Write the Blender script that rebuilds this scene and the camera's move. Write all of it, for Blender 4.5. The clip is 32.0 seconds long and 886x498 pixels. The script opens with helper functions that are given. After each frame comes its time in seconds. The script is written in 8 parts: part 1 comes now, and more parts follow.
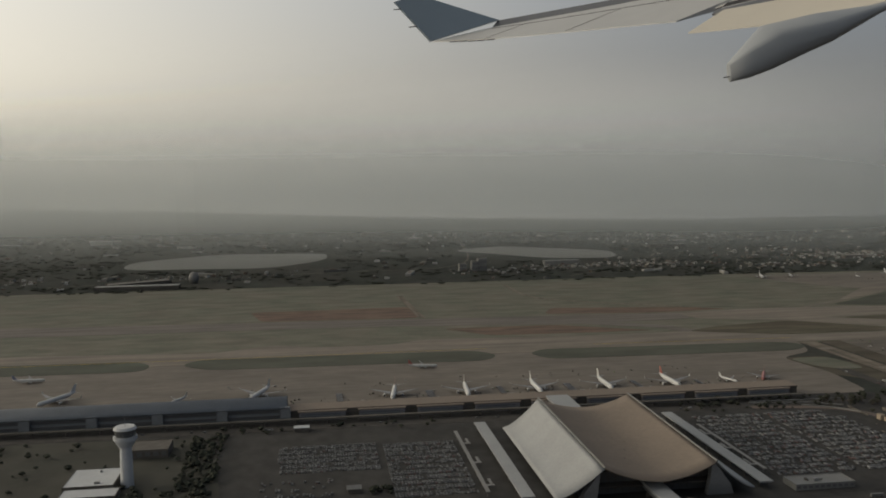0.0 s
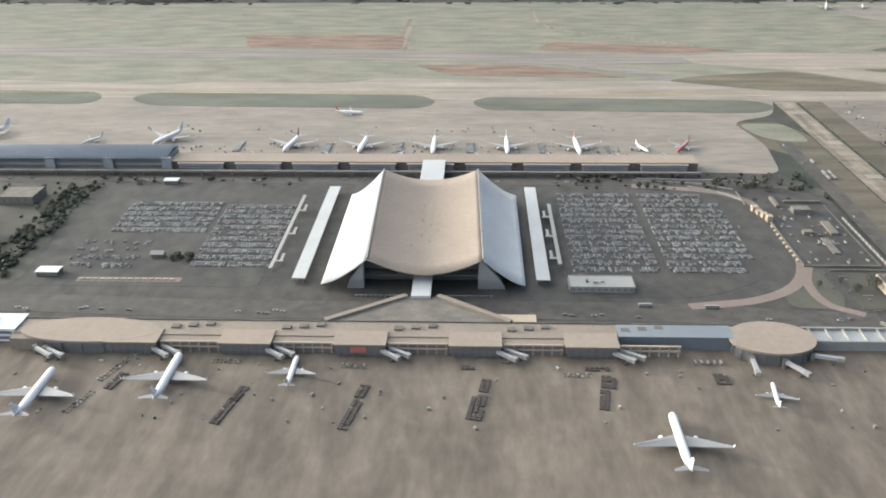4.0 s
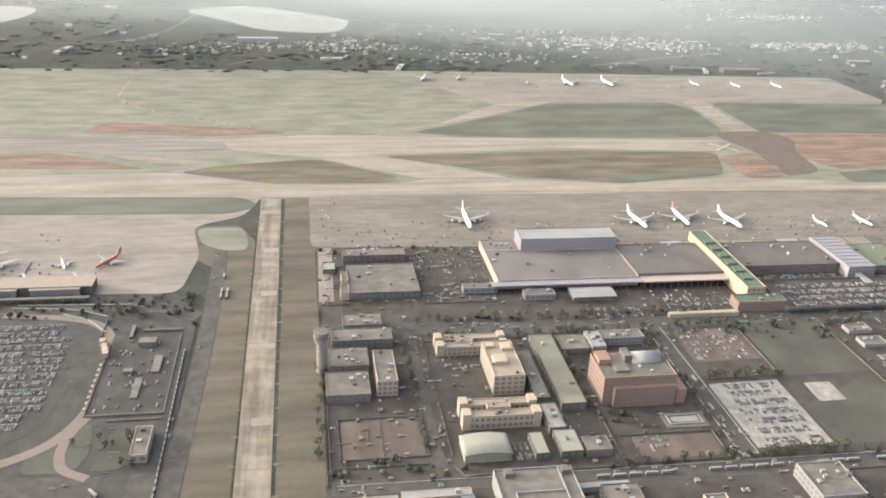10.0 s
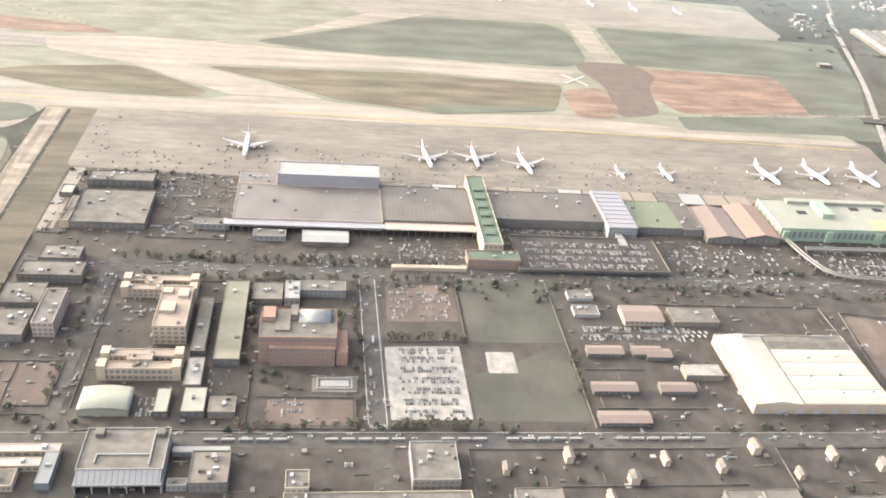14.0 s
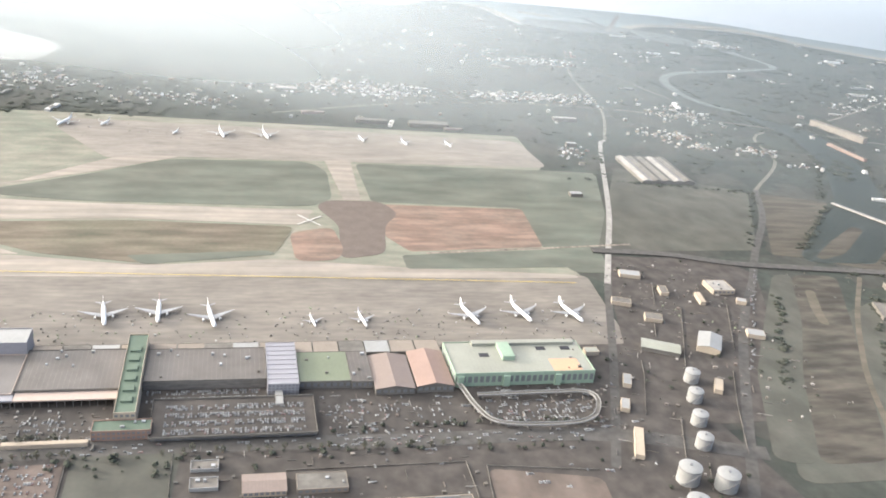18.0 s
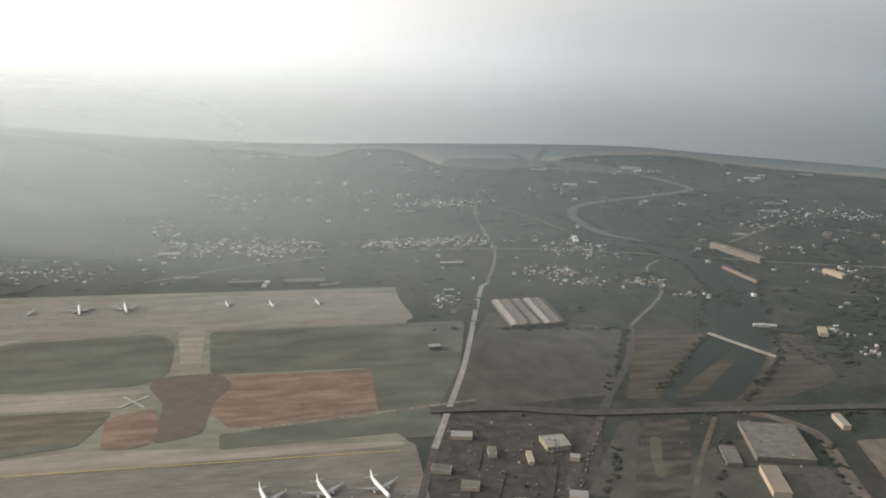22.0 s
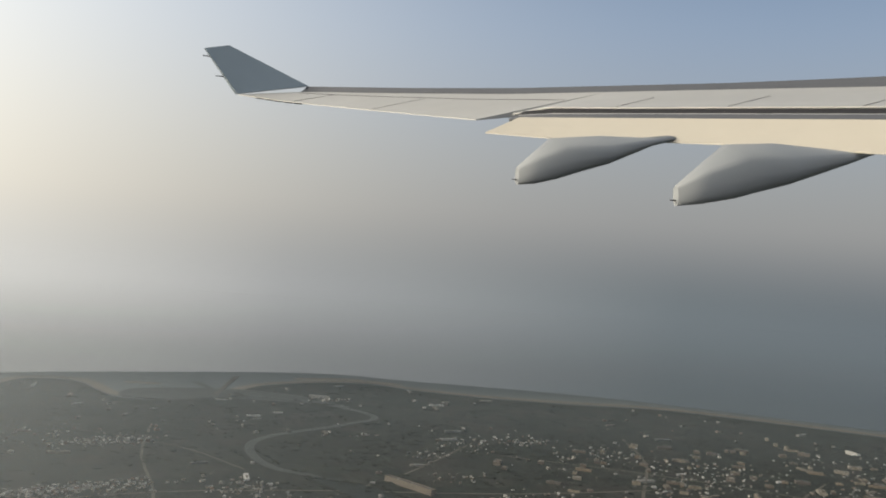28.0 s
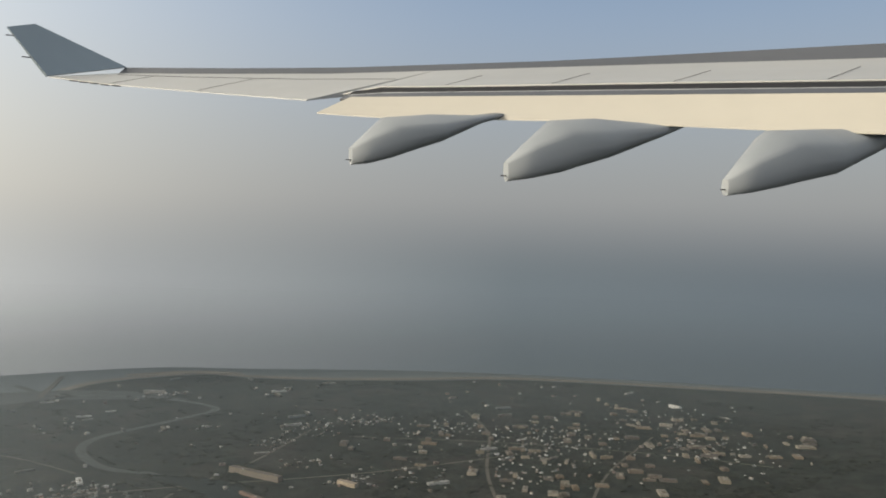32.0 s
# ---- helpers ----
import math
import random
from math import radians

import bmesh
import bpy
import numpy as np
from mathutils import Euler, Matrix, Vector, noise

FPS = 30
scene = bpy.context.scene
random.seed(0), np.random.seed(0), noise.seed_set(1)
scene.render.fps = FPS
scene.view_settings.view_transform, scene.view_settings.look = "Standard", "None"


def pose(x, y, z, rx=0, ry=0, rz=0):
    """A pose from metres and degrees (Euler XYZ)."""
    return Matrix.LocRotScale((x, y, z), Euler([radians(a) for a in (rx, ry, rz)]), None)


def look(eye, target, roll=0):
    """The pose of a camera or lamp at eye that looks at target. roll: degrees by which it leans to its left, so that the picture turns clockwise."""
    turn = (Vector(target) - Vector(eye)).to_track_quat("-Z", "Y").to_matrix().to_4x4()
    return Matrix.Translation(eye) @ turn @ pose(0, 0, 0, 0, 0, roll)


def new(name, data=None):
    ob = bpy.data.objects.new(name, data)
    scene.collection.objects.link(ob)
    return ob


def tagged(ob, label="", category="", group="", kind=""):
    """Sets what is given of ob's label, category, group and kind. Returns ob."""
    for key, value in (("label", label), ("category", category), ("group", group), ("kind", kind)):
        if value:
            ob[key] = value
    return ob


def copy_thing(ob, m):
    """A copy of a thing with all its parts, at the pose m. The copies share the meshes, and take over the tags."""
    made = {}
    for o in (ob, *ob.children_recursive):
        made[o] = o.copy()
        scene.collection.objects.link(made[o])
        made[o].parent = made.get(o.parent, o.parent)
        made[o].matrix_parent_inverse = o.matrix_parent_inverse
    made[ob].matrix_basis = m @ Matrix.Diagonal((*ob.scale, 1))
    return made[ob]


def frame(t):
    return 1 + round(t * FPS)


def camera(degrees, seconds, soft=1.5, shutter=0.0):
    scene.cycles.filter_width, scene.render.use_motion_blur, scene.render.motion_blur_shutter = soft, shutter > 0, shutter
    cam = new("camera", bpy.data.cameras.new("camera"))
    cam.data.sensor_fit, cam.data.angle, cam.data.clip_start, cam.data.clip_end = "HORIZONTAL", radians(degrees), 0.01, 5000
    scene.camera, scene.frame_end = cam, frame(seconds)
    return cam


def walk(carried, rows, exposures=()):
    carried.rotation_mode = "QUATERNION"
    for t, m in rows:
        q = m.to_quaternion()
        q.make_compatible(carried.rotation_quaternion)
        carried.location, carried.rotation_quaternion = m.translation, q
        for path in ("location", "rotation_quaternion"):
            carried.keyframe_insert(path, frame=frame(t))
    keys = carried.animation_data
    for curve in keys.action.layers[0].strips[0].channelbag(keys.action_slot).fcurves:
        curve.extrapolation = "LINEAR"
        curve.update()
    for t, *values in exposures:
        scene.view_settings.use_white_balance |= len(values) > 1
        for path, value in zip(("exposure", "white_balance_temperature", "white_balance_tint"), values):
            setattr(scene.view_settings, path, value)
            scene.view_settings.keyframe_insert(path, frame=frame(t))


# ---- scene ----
# ---- the camera: an airliner's window seat, climbing out past the airport ----
# 1 unit of the plan is 1 m; the airport stands at about 0.47 of its size on the ground
K = 0.47
cam = camera(53.5, 32.0, 1.85)
# seconds, x, y, z, yaw, pitch, roll
ROWS = [
    (0, 0.29, -0.08, 129.63, -8.36, -5.23, 0.62),
    (0.5, 18.55, 0.81, 133.54, -6.42, -7.82, 0.54),
    (1, 36.95, 1.74, 137.56, -3.61, -10.62, 0.16),
    (1.5, 55.48, 2.70, 141.68, 0.11, -12.66, -5.66),
    (2, 74.11, 3.71, 145.90, 2.69, -16.07, -7.99),
    (2.5, 92.84, 4.74, 150.18, 2.75, -19.31, -6.26),
    (4.5, 168.51, 9.05, 167.82, 1.89, -25.58, 1.13),
    (5, 187.55, 10.14, 172.30, 1.65, -24.95, -0.75),
    (5.5, 206.62, 11.24, 176.79, 0.65, -24.89, -0.89),
    (6, 225.71, 12.32, 181.27, -1.13, -24.58, -1.92),
    (6.5, 244.82, 13.40, 185.74, -2.62, -23.92, -2.81),
    (7, 263.92, 14.46, 190.19, -3.38, -23.05, -2.51),
    (7.5, 283.02, 15.50, 194.62, -5.11, -21.93, -3.41),
    (8, 302.11, 16.52, 199.02, -6.03, -22.73, -2.53),
    (8.5, 321.17, 17.52, 203.37, -6.62, -23.74, -1.73),
    (9, 340.21, 18.48, 207.69, -7.58, -23.76, -1.84),
    (9.5, 359.21, 19.42, 211.95, -8.12, -23.67, -1.89),
    (10, 378.17, 20.32, 216.16, -8.78, -23.93, -2.31),
    (10.5, 397.09, 21.18, 220.32, -8.93, -25.50, -3.17),
    (11, 415.96, 22.00, 224.41, -8.13, -27.99, -3.69),
    (11.5, 434.77, 22.78, 228.45, -6.73, -30.27, -2.99),
    (12, 453.53, 23.52, 232.42, -5.96, -32.02, -1.89),
    (12.5, 472.22, 24.21, 236.33, -6.22, -32.73, -1.80),
    (13, 490.85, 24.85, 240.18, -6.28, -31.87, -3.95),
    (13.5, 509.41, 25.44, 243.96, -5.94, -31.46, -5.29),
    (15.5, 582.95, 27.30, 258.47, -7.16, -31.80, -6.98),
    (16, 601.15, 27.64, 261.96, -7.91, -30.09, -7.17),
    (16.5, 619.28, 27.92, 265.40, -8.64, -28.34, -7.29),
    (17, 637.33, 28.14, 268.80, -9.45, -26.44, -7.35),
    (17.5, 655.32, 28.31, 272.15, -10.77, -24.57, -6.80),
    (18, 673.24, 28.43, 275.47, -12.18, -23.58, -5.93),
    (18.5, 691.09, 28.50, 278.77, -13.82, -22.77, -5.59),
    (19, 708.87, 28.51, 282.04, -15.33, -22.17, -5.67),
    (19.5, 726.60, 28.47, 285.30, -15.27, -21.54, -5.12),
    (20, 744.27, 28.39, 288.56, -15.02, -20.51, -4.87),
    (20.5, 761.88, 28.25, 291.83, -14.89, -18.99, -5.11),
    (21, 779.45, 28.07, 295.11, -14.67, -17.17, -4.98),
    (21.5, 796.97, 27.84, 298.41, -14.28, -15.61, -3.55),
    (22, 814.45, 27.57, 301.75, -13.46, -15.10, -1.64),
    (22.5, 831.90, 27.25, 305.14, -12.90, -14.62, -1.48),
    (23, 849.33, 26.90, 308.58, -12.13, -14.16, -2.09),
    (23.5, 866.74, 26.51, 312.10, -11.64, -11.93, -2.20),
    (23.7, 873.20, 26.37, 313.40, -11.92, -10.60, -3.00),
    (23.9, 878.60, 26.23, 314.50, -12.10, -9.60, -3.70),
    (24, 880.00, 26.20, 314.80, -12.07, -9.03, -3.94),
    (24.5, 880.00, 26.20, 314.80, -18.18, -6.14, -4.58),
    (26.5, 880.00, 26.20, 314.80, -25.20, -2.56, -4.49),
    (27, 880.00, 26.20, 314.80, -27.99, -3.05, -3.89),
    (27.5, 880.00, 26.20, 314.80, -30.54, -1.28, -4.03),
    (28, 880.00, 26.20, 314.80, -31.31, 0.17, -3.99),
    (28.5, 880.00, 26.20, 314.80, -32.35, 0.23, -3.78),
    (29, 880.00, 26.20, 314.80, -34.55, 0.44, -3.82),
    (29.5, 880.00, 26.20, 314.80, -36.24, 0.33, -4.32),
    (30, 880.00, 26.20, 314.80, -36.79, 0.02, -4.62),
    (30.5, 880.00, 26.20, 314.80, -36.81, -1.77, -3.40),
    (31, 880.00, 26.20, 314.80, -37.83, -2.18, -2.31),
    (31.5, 880.00, 26.20, 314.80, -39.65, -1.51, -1.98),
    (32, 880.00, 26.20, 314.80, -41.90, -0.62, -1.51),
]
EXPOSURES = [  # seconds, stops, white balance in kelvin, tint
    (0, -1.25, 6350, 9), (1, -1.28, 6250, 9), (2, -0.65, 5800, 7), (2.5, 0, 5700, 7), (4.5, 1.25, 5800, 9), (6, 1.38, 5870, 11), (8, 1.3, 5920, 11),
    (10, 1.38, 6070, 12), (13, 2, 6170, 13), (16, 1.92, 6020, 13), (18, 1.72, 5870, 12), (20, 1.34, 6050, 11), (21, 1.04, 6100, 10), (22, 0.34, 6150, 10),
    (23, -0.2, 6200, 9), (24.5, -0.62, 6300, 9), (28, -0.34, 6350, 9), (30, -0.36, 6350, 9), (32, -0.28, 6300, 8),
]
walk(cam, [(t, pose(x, y, z, 90 + pitch, roll, yaw)) for t, x, y, z, yaw, pitch, roll in ROWS], EXPOSURES)

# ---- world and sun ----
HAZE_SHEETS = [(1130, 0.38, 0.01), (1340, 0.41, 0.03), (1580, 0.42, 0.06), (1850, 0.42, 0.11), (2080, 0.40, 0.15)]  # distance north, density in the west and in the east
scene.cycles.transparent_max_bounces = 24
SUN_AZ, SUN_EL = radians(-69), radians(13.5)  # azimuth from +y, towards -x
to_sun = Vector((math.sin(SUN_AZ) * math.cos(SUN_EL), math.cos(SUN_AZ) * math.cos(SUN_EL), math.sin(SUN_EL)))
world = bpy.data.worlds.new("hazy_evening_sky")
scene.world = world
world.use_nodes = True
wn, wl = world.node_tree.nodes, world.node_tree.links
wn.clear()


def wnode(kind, **kw):
    n = wn.new(kind)
    for k, v in kw.items():
        if k == "operation":
            n.operation = v
        elif k == "sky_type":
            n.sky_type = v
    return n


w_out = wn.new("ShaderNodeOutputWorld")
w_bg = wn.new("ShaderNodeBackground")
sky = wn.new("ShaderNodeTexSky")
sky.sky_type = "NISHITA"
sky.sun_disc = False
sky.sun_elevation, sky.sun_rotation = SUN_EL, SUN_AZ
sky.dust_density, sky.air_density = 4.0, 1.2
w_tc = wn.new("ShaderNodeTexCoord")
w_sep = wn.new("ShaderNodeSeparateXYZ")
wl.new(w_tc.outputs["Generated"], w_sep.inputs[0])
# haze by height over the horizon
w_map = wn.new("ShaderNodeMapRange")
w_map.inputs["From Min"].default_value, w_map.inputs["From Max"].default_value = -0.26, 1.0
wl.new(w_sep.outputs["Z"], w_map.inputs["Value"])
w_ramp = wn.new("ShaderNodeValToRGB")
el = w_ramp.color_ramp.elements
HAZE = [(0.0, (0.08, 0.09, 0.095)), (0.087, (0.12, 0.14, 0.15)), (0.151, (0.19, 0.2, 0.205)), (0.206, (0.36, 0.358, 0.355)), (0.27, (0.40, 0.40, 0.40)), (0.341, (0.40, 0.44, 0.50)), (0.429, (0.31, 0.42, 0.60)), (0.58, (0.14, 0.18, 0.26)), (1.0, (0.11, 0.14, 0.18))]
while len(el) < len(HAZE):
    el.new(0.5)
for e, (p, c) in zip(el, HAZE):
    e.position, e.color = p, (*c, 1)
w_ramp.color_ramp.interpolation = "B_SPLINE"
wl.new(w_map.outputs[0], w_ramp.inputs[0])
# glow round the sun
w_dot = wnode("ShaderNodeVectorMath", operation="DOT_PRODUCT")
wl.new(w_tc.outputs["Generated"], w_dot.inputs[0])
w_dot.inputs[1].default_value = to_sun
w_g = wn.new("ShaderNodeMapRange")
w_g.inputs["From Min"].default_value, w_g.inputs["From Max"].default_value = -0.5, 1.0
wl.new(w_dot.outputs["Value"], w_g.inputs["Value"])
w_pow = wnode("ShaderNodeMath", operation="POWER")
wl.new(w_g.outputs[0], w_pow.inputs[0])
w_pow.inputs[1].default_value = 2.3
w_glow = wnode("ShaderNodeVectorMath", operation="SCALE")
w_glow.inputs[0].default_value = (2.75, 2.45, 1.9)
wl.new(w_pow.outputs[0], w_glow.inputs["Scale"])
w_low = wn.new("ShaderNodeMapRange")  # the glow dies out below the horizon
w_low.inputs["From Min"].default_value, w_low.inputs["From Max"].default_value = -0.30, 0.0
wl.new(w_sep.outputs["Z"], w_low.inputs["Value"])
w_glow2 = wnode("ShaderNodeVectorMath", operation="SCALE")
wl.new(w_glow.outputs[0], w_glow2.inputs[0])
wl.new(w_low.outputs[0], w_glow2.inputs["Scale"])
w_sum = wnode("ShaderNodeVectorMath", operation="ADD")
wl.new(w_ramp.outputs[0], w_sum.inputs[0])
wl.new(w_glow2.outputs[0], w_sum.inputs[1])
w_sky = wnode("ShaderNodeVectorMath", operation="SCALE")
wl.new(sky.outputs[0], w_sky.inputs[0])
w_sky.inputs["Scale"].default_value = 0.02
w_sum2 = wnode("ShaderNodeVectorMath", operation="ADD")
wl.new(w_sum.outputs[0], w_sum2.inputs[0])
wl.new(w_sky.outputs[0], w_sum2.inputs[1])
wl.new(w_sum2.outputs[0], w_bg.inputs["Color"])
w_bg.inputs["Strength"].default_value = 1.0
wl.new(w_bg.outputs[0], w_out.inputs["Surface"])
sun_data = bpy.data.lights.new("sun", "SUN")
sun_data.energy, sun_data.angle, sun_data.color = 2.6, radians(6), (1.0, 0.86, 0.66)
sun_ob = new("sun", sun_data)
sun_ob.matrix_world = look(to_sun * 300, (0, 0, 0))

# ---- materials ----
def mat(name, a, b=None, big=0.02, small=0.4, rough=0.85, metal=0.0, bump=0.0, pick="", palette=(), spec=0.3, mix=0.5):
    """Two colours mixed by noise at two sizes; pick: 'object' or 'island' takes the colour from the palette at random."""
    m = bpy.data.materials.new(name)
    m.use_nodes = True
    n, l = m.node_tree.nodes, m.node_tree.links
    p = n["Principled BSDF"]
    p.inputs["Roughness"].default_value, p.inputs["Metallic"].default_value = rough, metal
    p.inputs["Specular IOR Level"].default_value = spec
    geo = n.new("ShaderNodeNewGeometry")
    t1, t2 = n.new("ShaderNodeTexNoise"), n.new("ShaderNodeTexNoise")
    for t, s in ((t1, big), (t2, small)):
        t.inputs["Scale"].default_value, t.inputs["Detail"].default_value = s, 4.0
        l.new(geo.outputs["Position"], t.inputs["Vector"])
    add = n.new("ShaderNodeMath")
    add.operation = "MULTIPLY_ADD"
    l.new(t1.outputs["Fac"], add.inputs[0])
    add.inputs[1].default_value = 1.6
    sub = n.new("ShaderNodeMath")
    sub.operation = "MULTIPLY_ADD"
    l.new(t2.outputs["Fac"], sub.inputs[0])
    sub.inputs[1].default_value, sub.inputs[2].default_value = 1.2, -0.9 - 0.5 + mix
    l.new(sub.outputs[0], add.inputs[2])
    add.use_clamp = True
    mx = n.new("ShaderNodeMix")
    mx.data_type = "RGBA"
    l.new(add.outputs[0], mx.inputs["Factor"])
    b = b or [c * 0.8 for c in a]
    mx.inputs["B"].default_value = (*b, 1)
    if pick:
        ramp = n.new("ShaderNodeValToRGB")
        ramp.color_ramp.interpolation = "CONSTANT"
        e = ramp.color_ramp.elements
        while len(e) < len(palette):
            e.new(0.5)
        for i, c in enumerate(palette):
            e[i].position, e[i].color = i / len(palette), (*c, 1)
        if pick == "object":
            info = n.new("ShaderNodeObjectInfo")
            l.new(info.outputs["Random"], ramp.inputs[0])
        else:
            l.new(geo.outputs["Random Per Island"], ramp.inputs[0])
        l.new(ramp.outputs[0], mx.inputs["A"])
        dark = n.new("ShaderNodeMix")
        dark.data_type, dark.blend_type = "RGBA", "MULTIPLY"
        dark.inputs["Factor"].default_value = 1.0
        l.new(ramp.outputs[0], dark.inputs["A"])
        dark.inputs["B"].default_value = (0.82, 0.82, 0.80, 1)
        l.new(dark.outputs["Result"], mx.inputs["B"])
    else:
        mx.inputs["A"].default_value = (*a, 1)
    l.new(mx.outputs["Result"], p.inputs["Base Color"])
    if bump:
        bp = n.new("ShaderNodeBump")
        bp.inputs["Strength"].default_value, bp.inputs["Distance"].default_value = bump, 0.3
        l.new(t2.outputs["Fac"], bp.inputs["Height"])
        l.new(bp.outputs[0], p.inputs["Normal"])
    return m


def striped(name, a, b, width, axis=0, share=0.12, rough=0.6, metal=0.0, wear=0.25):
    """A ribbed or jointed sheet: lines of colour b every width metres along one axis, on a weathered colour a."""
    m = mat(name, a, [c * (1 - wear) for c in a], 0.05, 0.9, rough, metal)
    n, l = m.node_tree.nodes, m.node_tree.links
    p = n["Principled BSDF"]
    geo, sep = n.new("ShaderNodeNewGeometry"), n.new("ShaderNodeSeparateXYZ")
    l.new(geo.outputs["Position"], sep.inputs[0])
    d = n.new("ShaderNodeMath")
    d.operation = "DIVIDE"
    l.new(sep.outputs[axis], d.inputs[0])
    d.inputs[1].default_value = width
    fr = n.new("ShaderNodeMath")
    fr.operation = "FRACT"
    l.new(d.outputs[0], fr.inputs[0])
    lt = n.new("ShaderNodeMath")
    lt.operation = "LESS_THAN"
    l.new(fr.outputs[0], lt.inputs[0])
    lt.inputs[1].default_value = share
    mx = n.new("ShaderNodeMix")
    mx.data_type = "RGBA"
    l.new(lt.outputs[0], mx.inputs["Factor"])
    old = p.inputs["Base Color"].links[0].from_socket
    l.new(old, mx.inputs["A"])
    mx.inputs["B"].default_value = (*b, 1)
    l.new(mx.outputs["Result"], p.inputs["Base Color"])
    return m


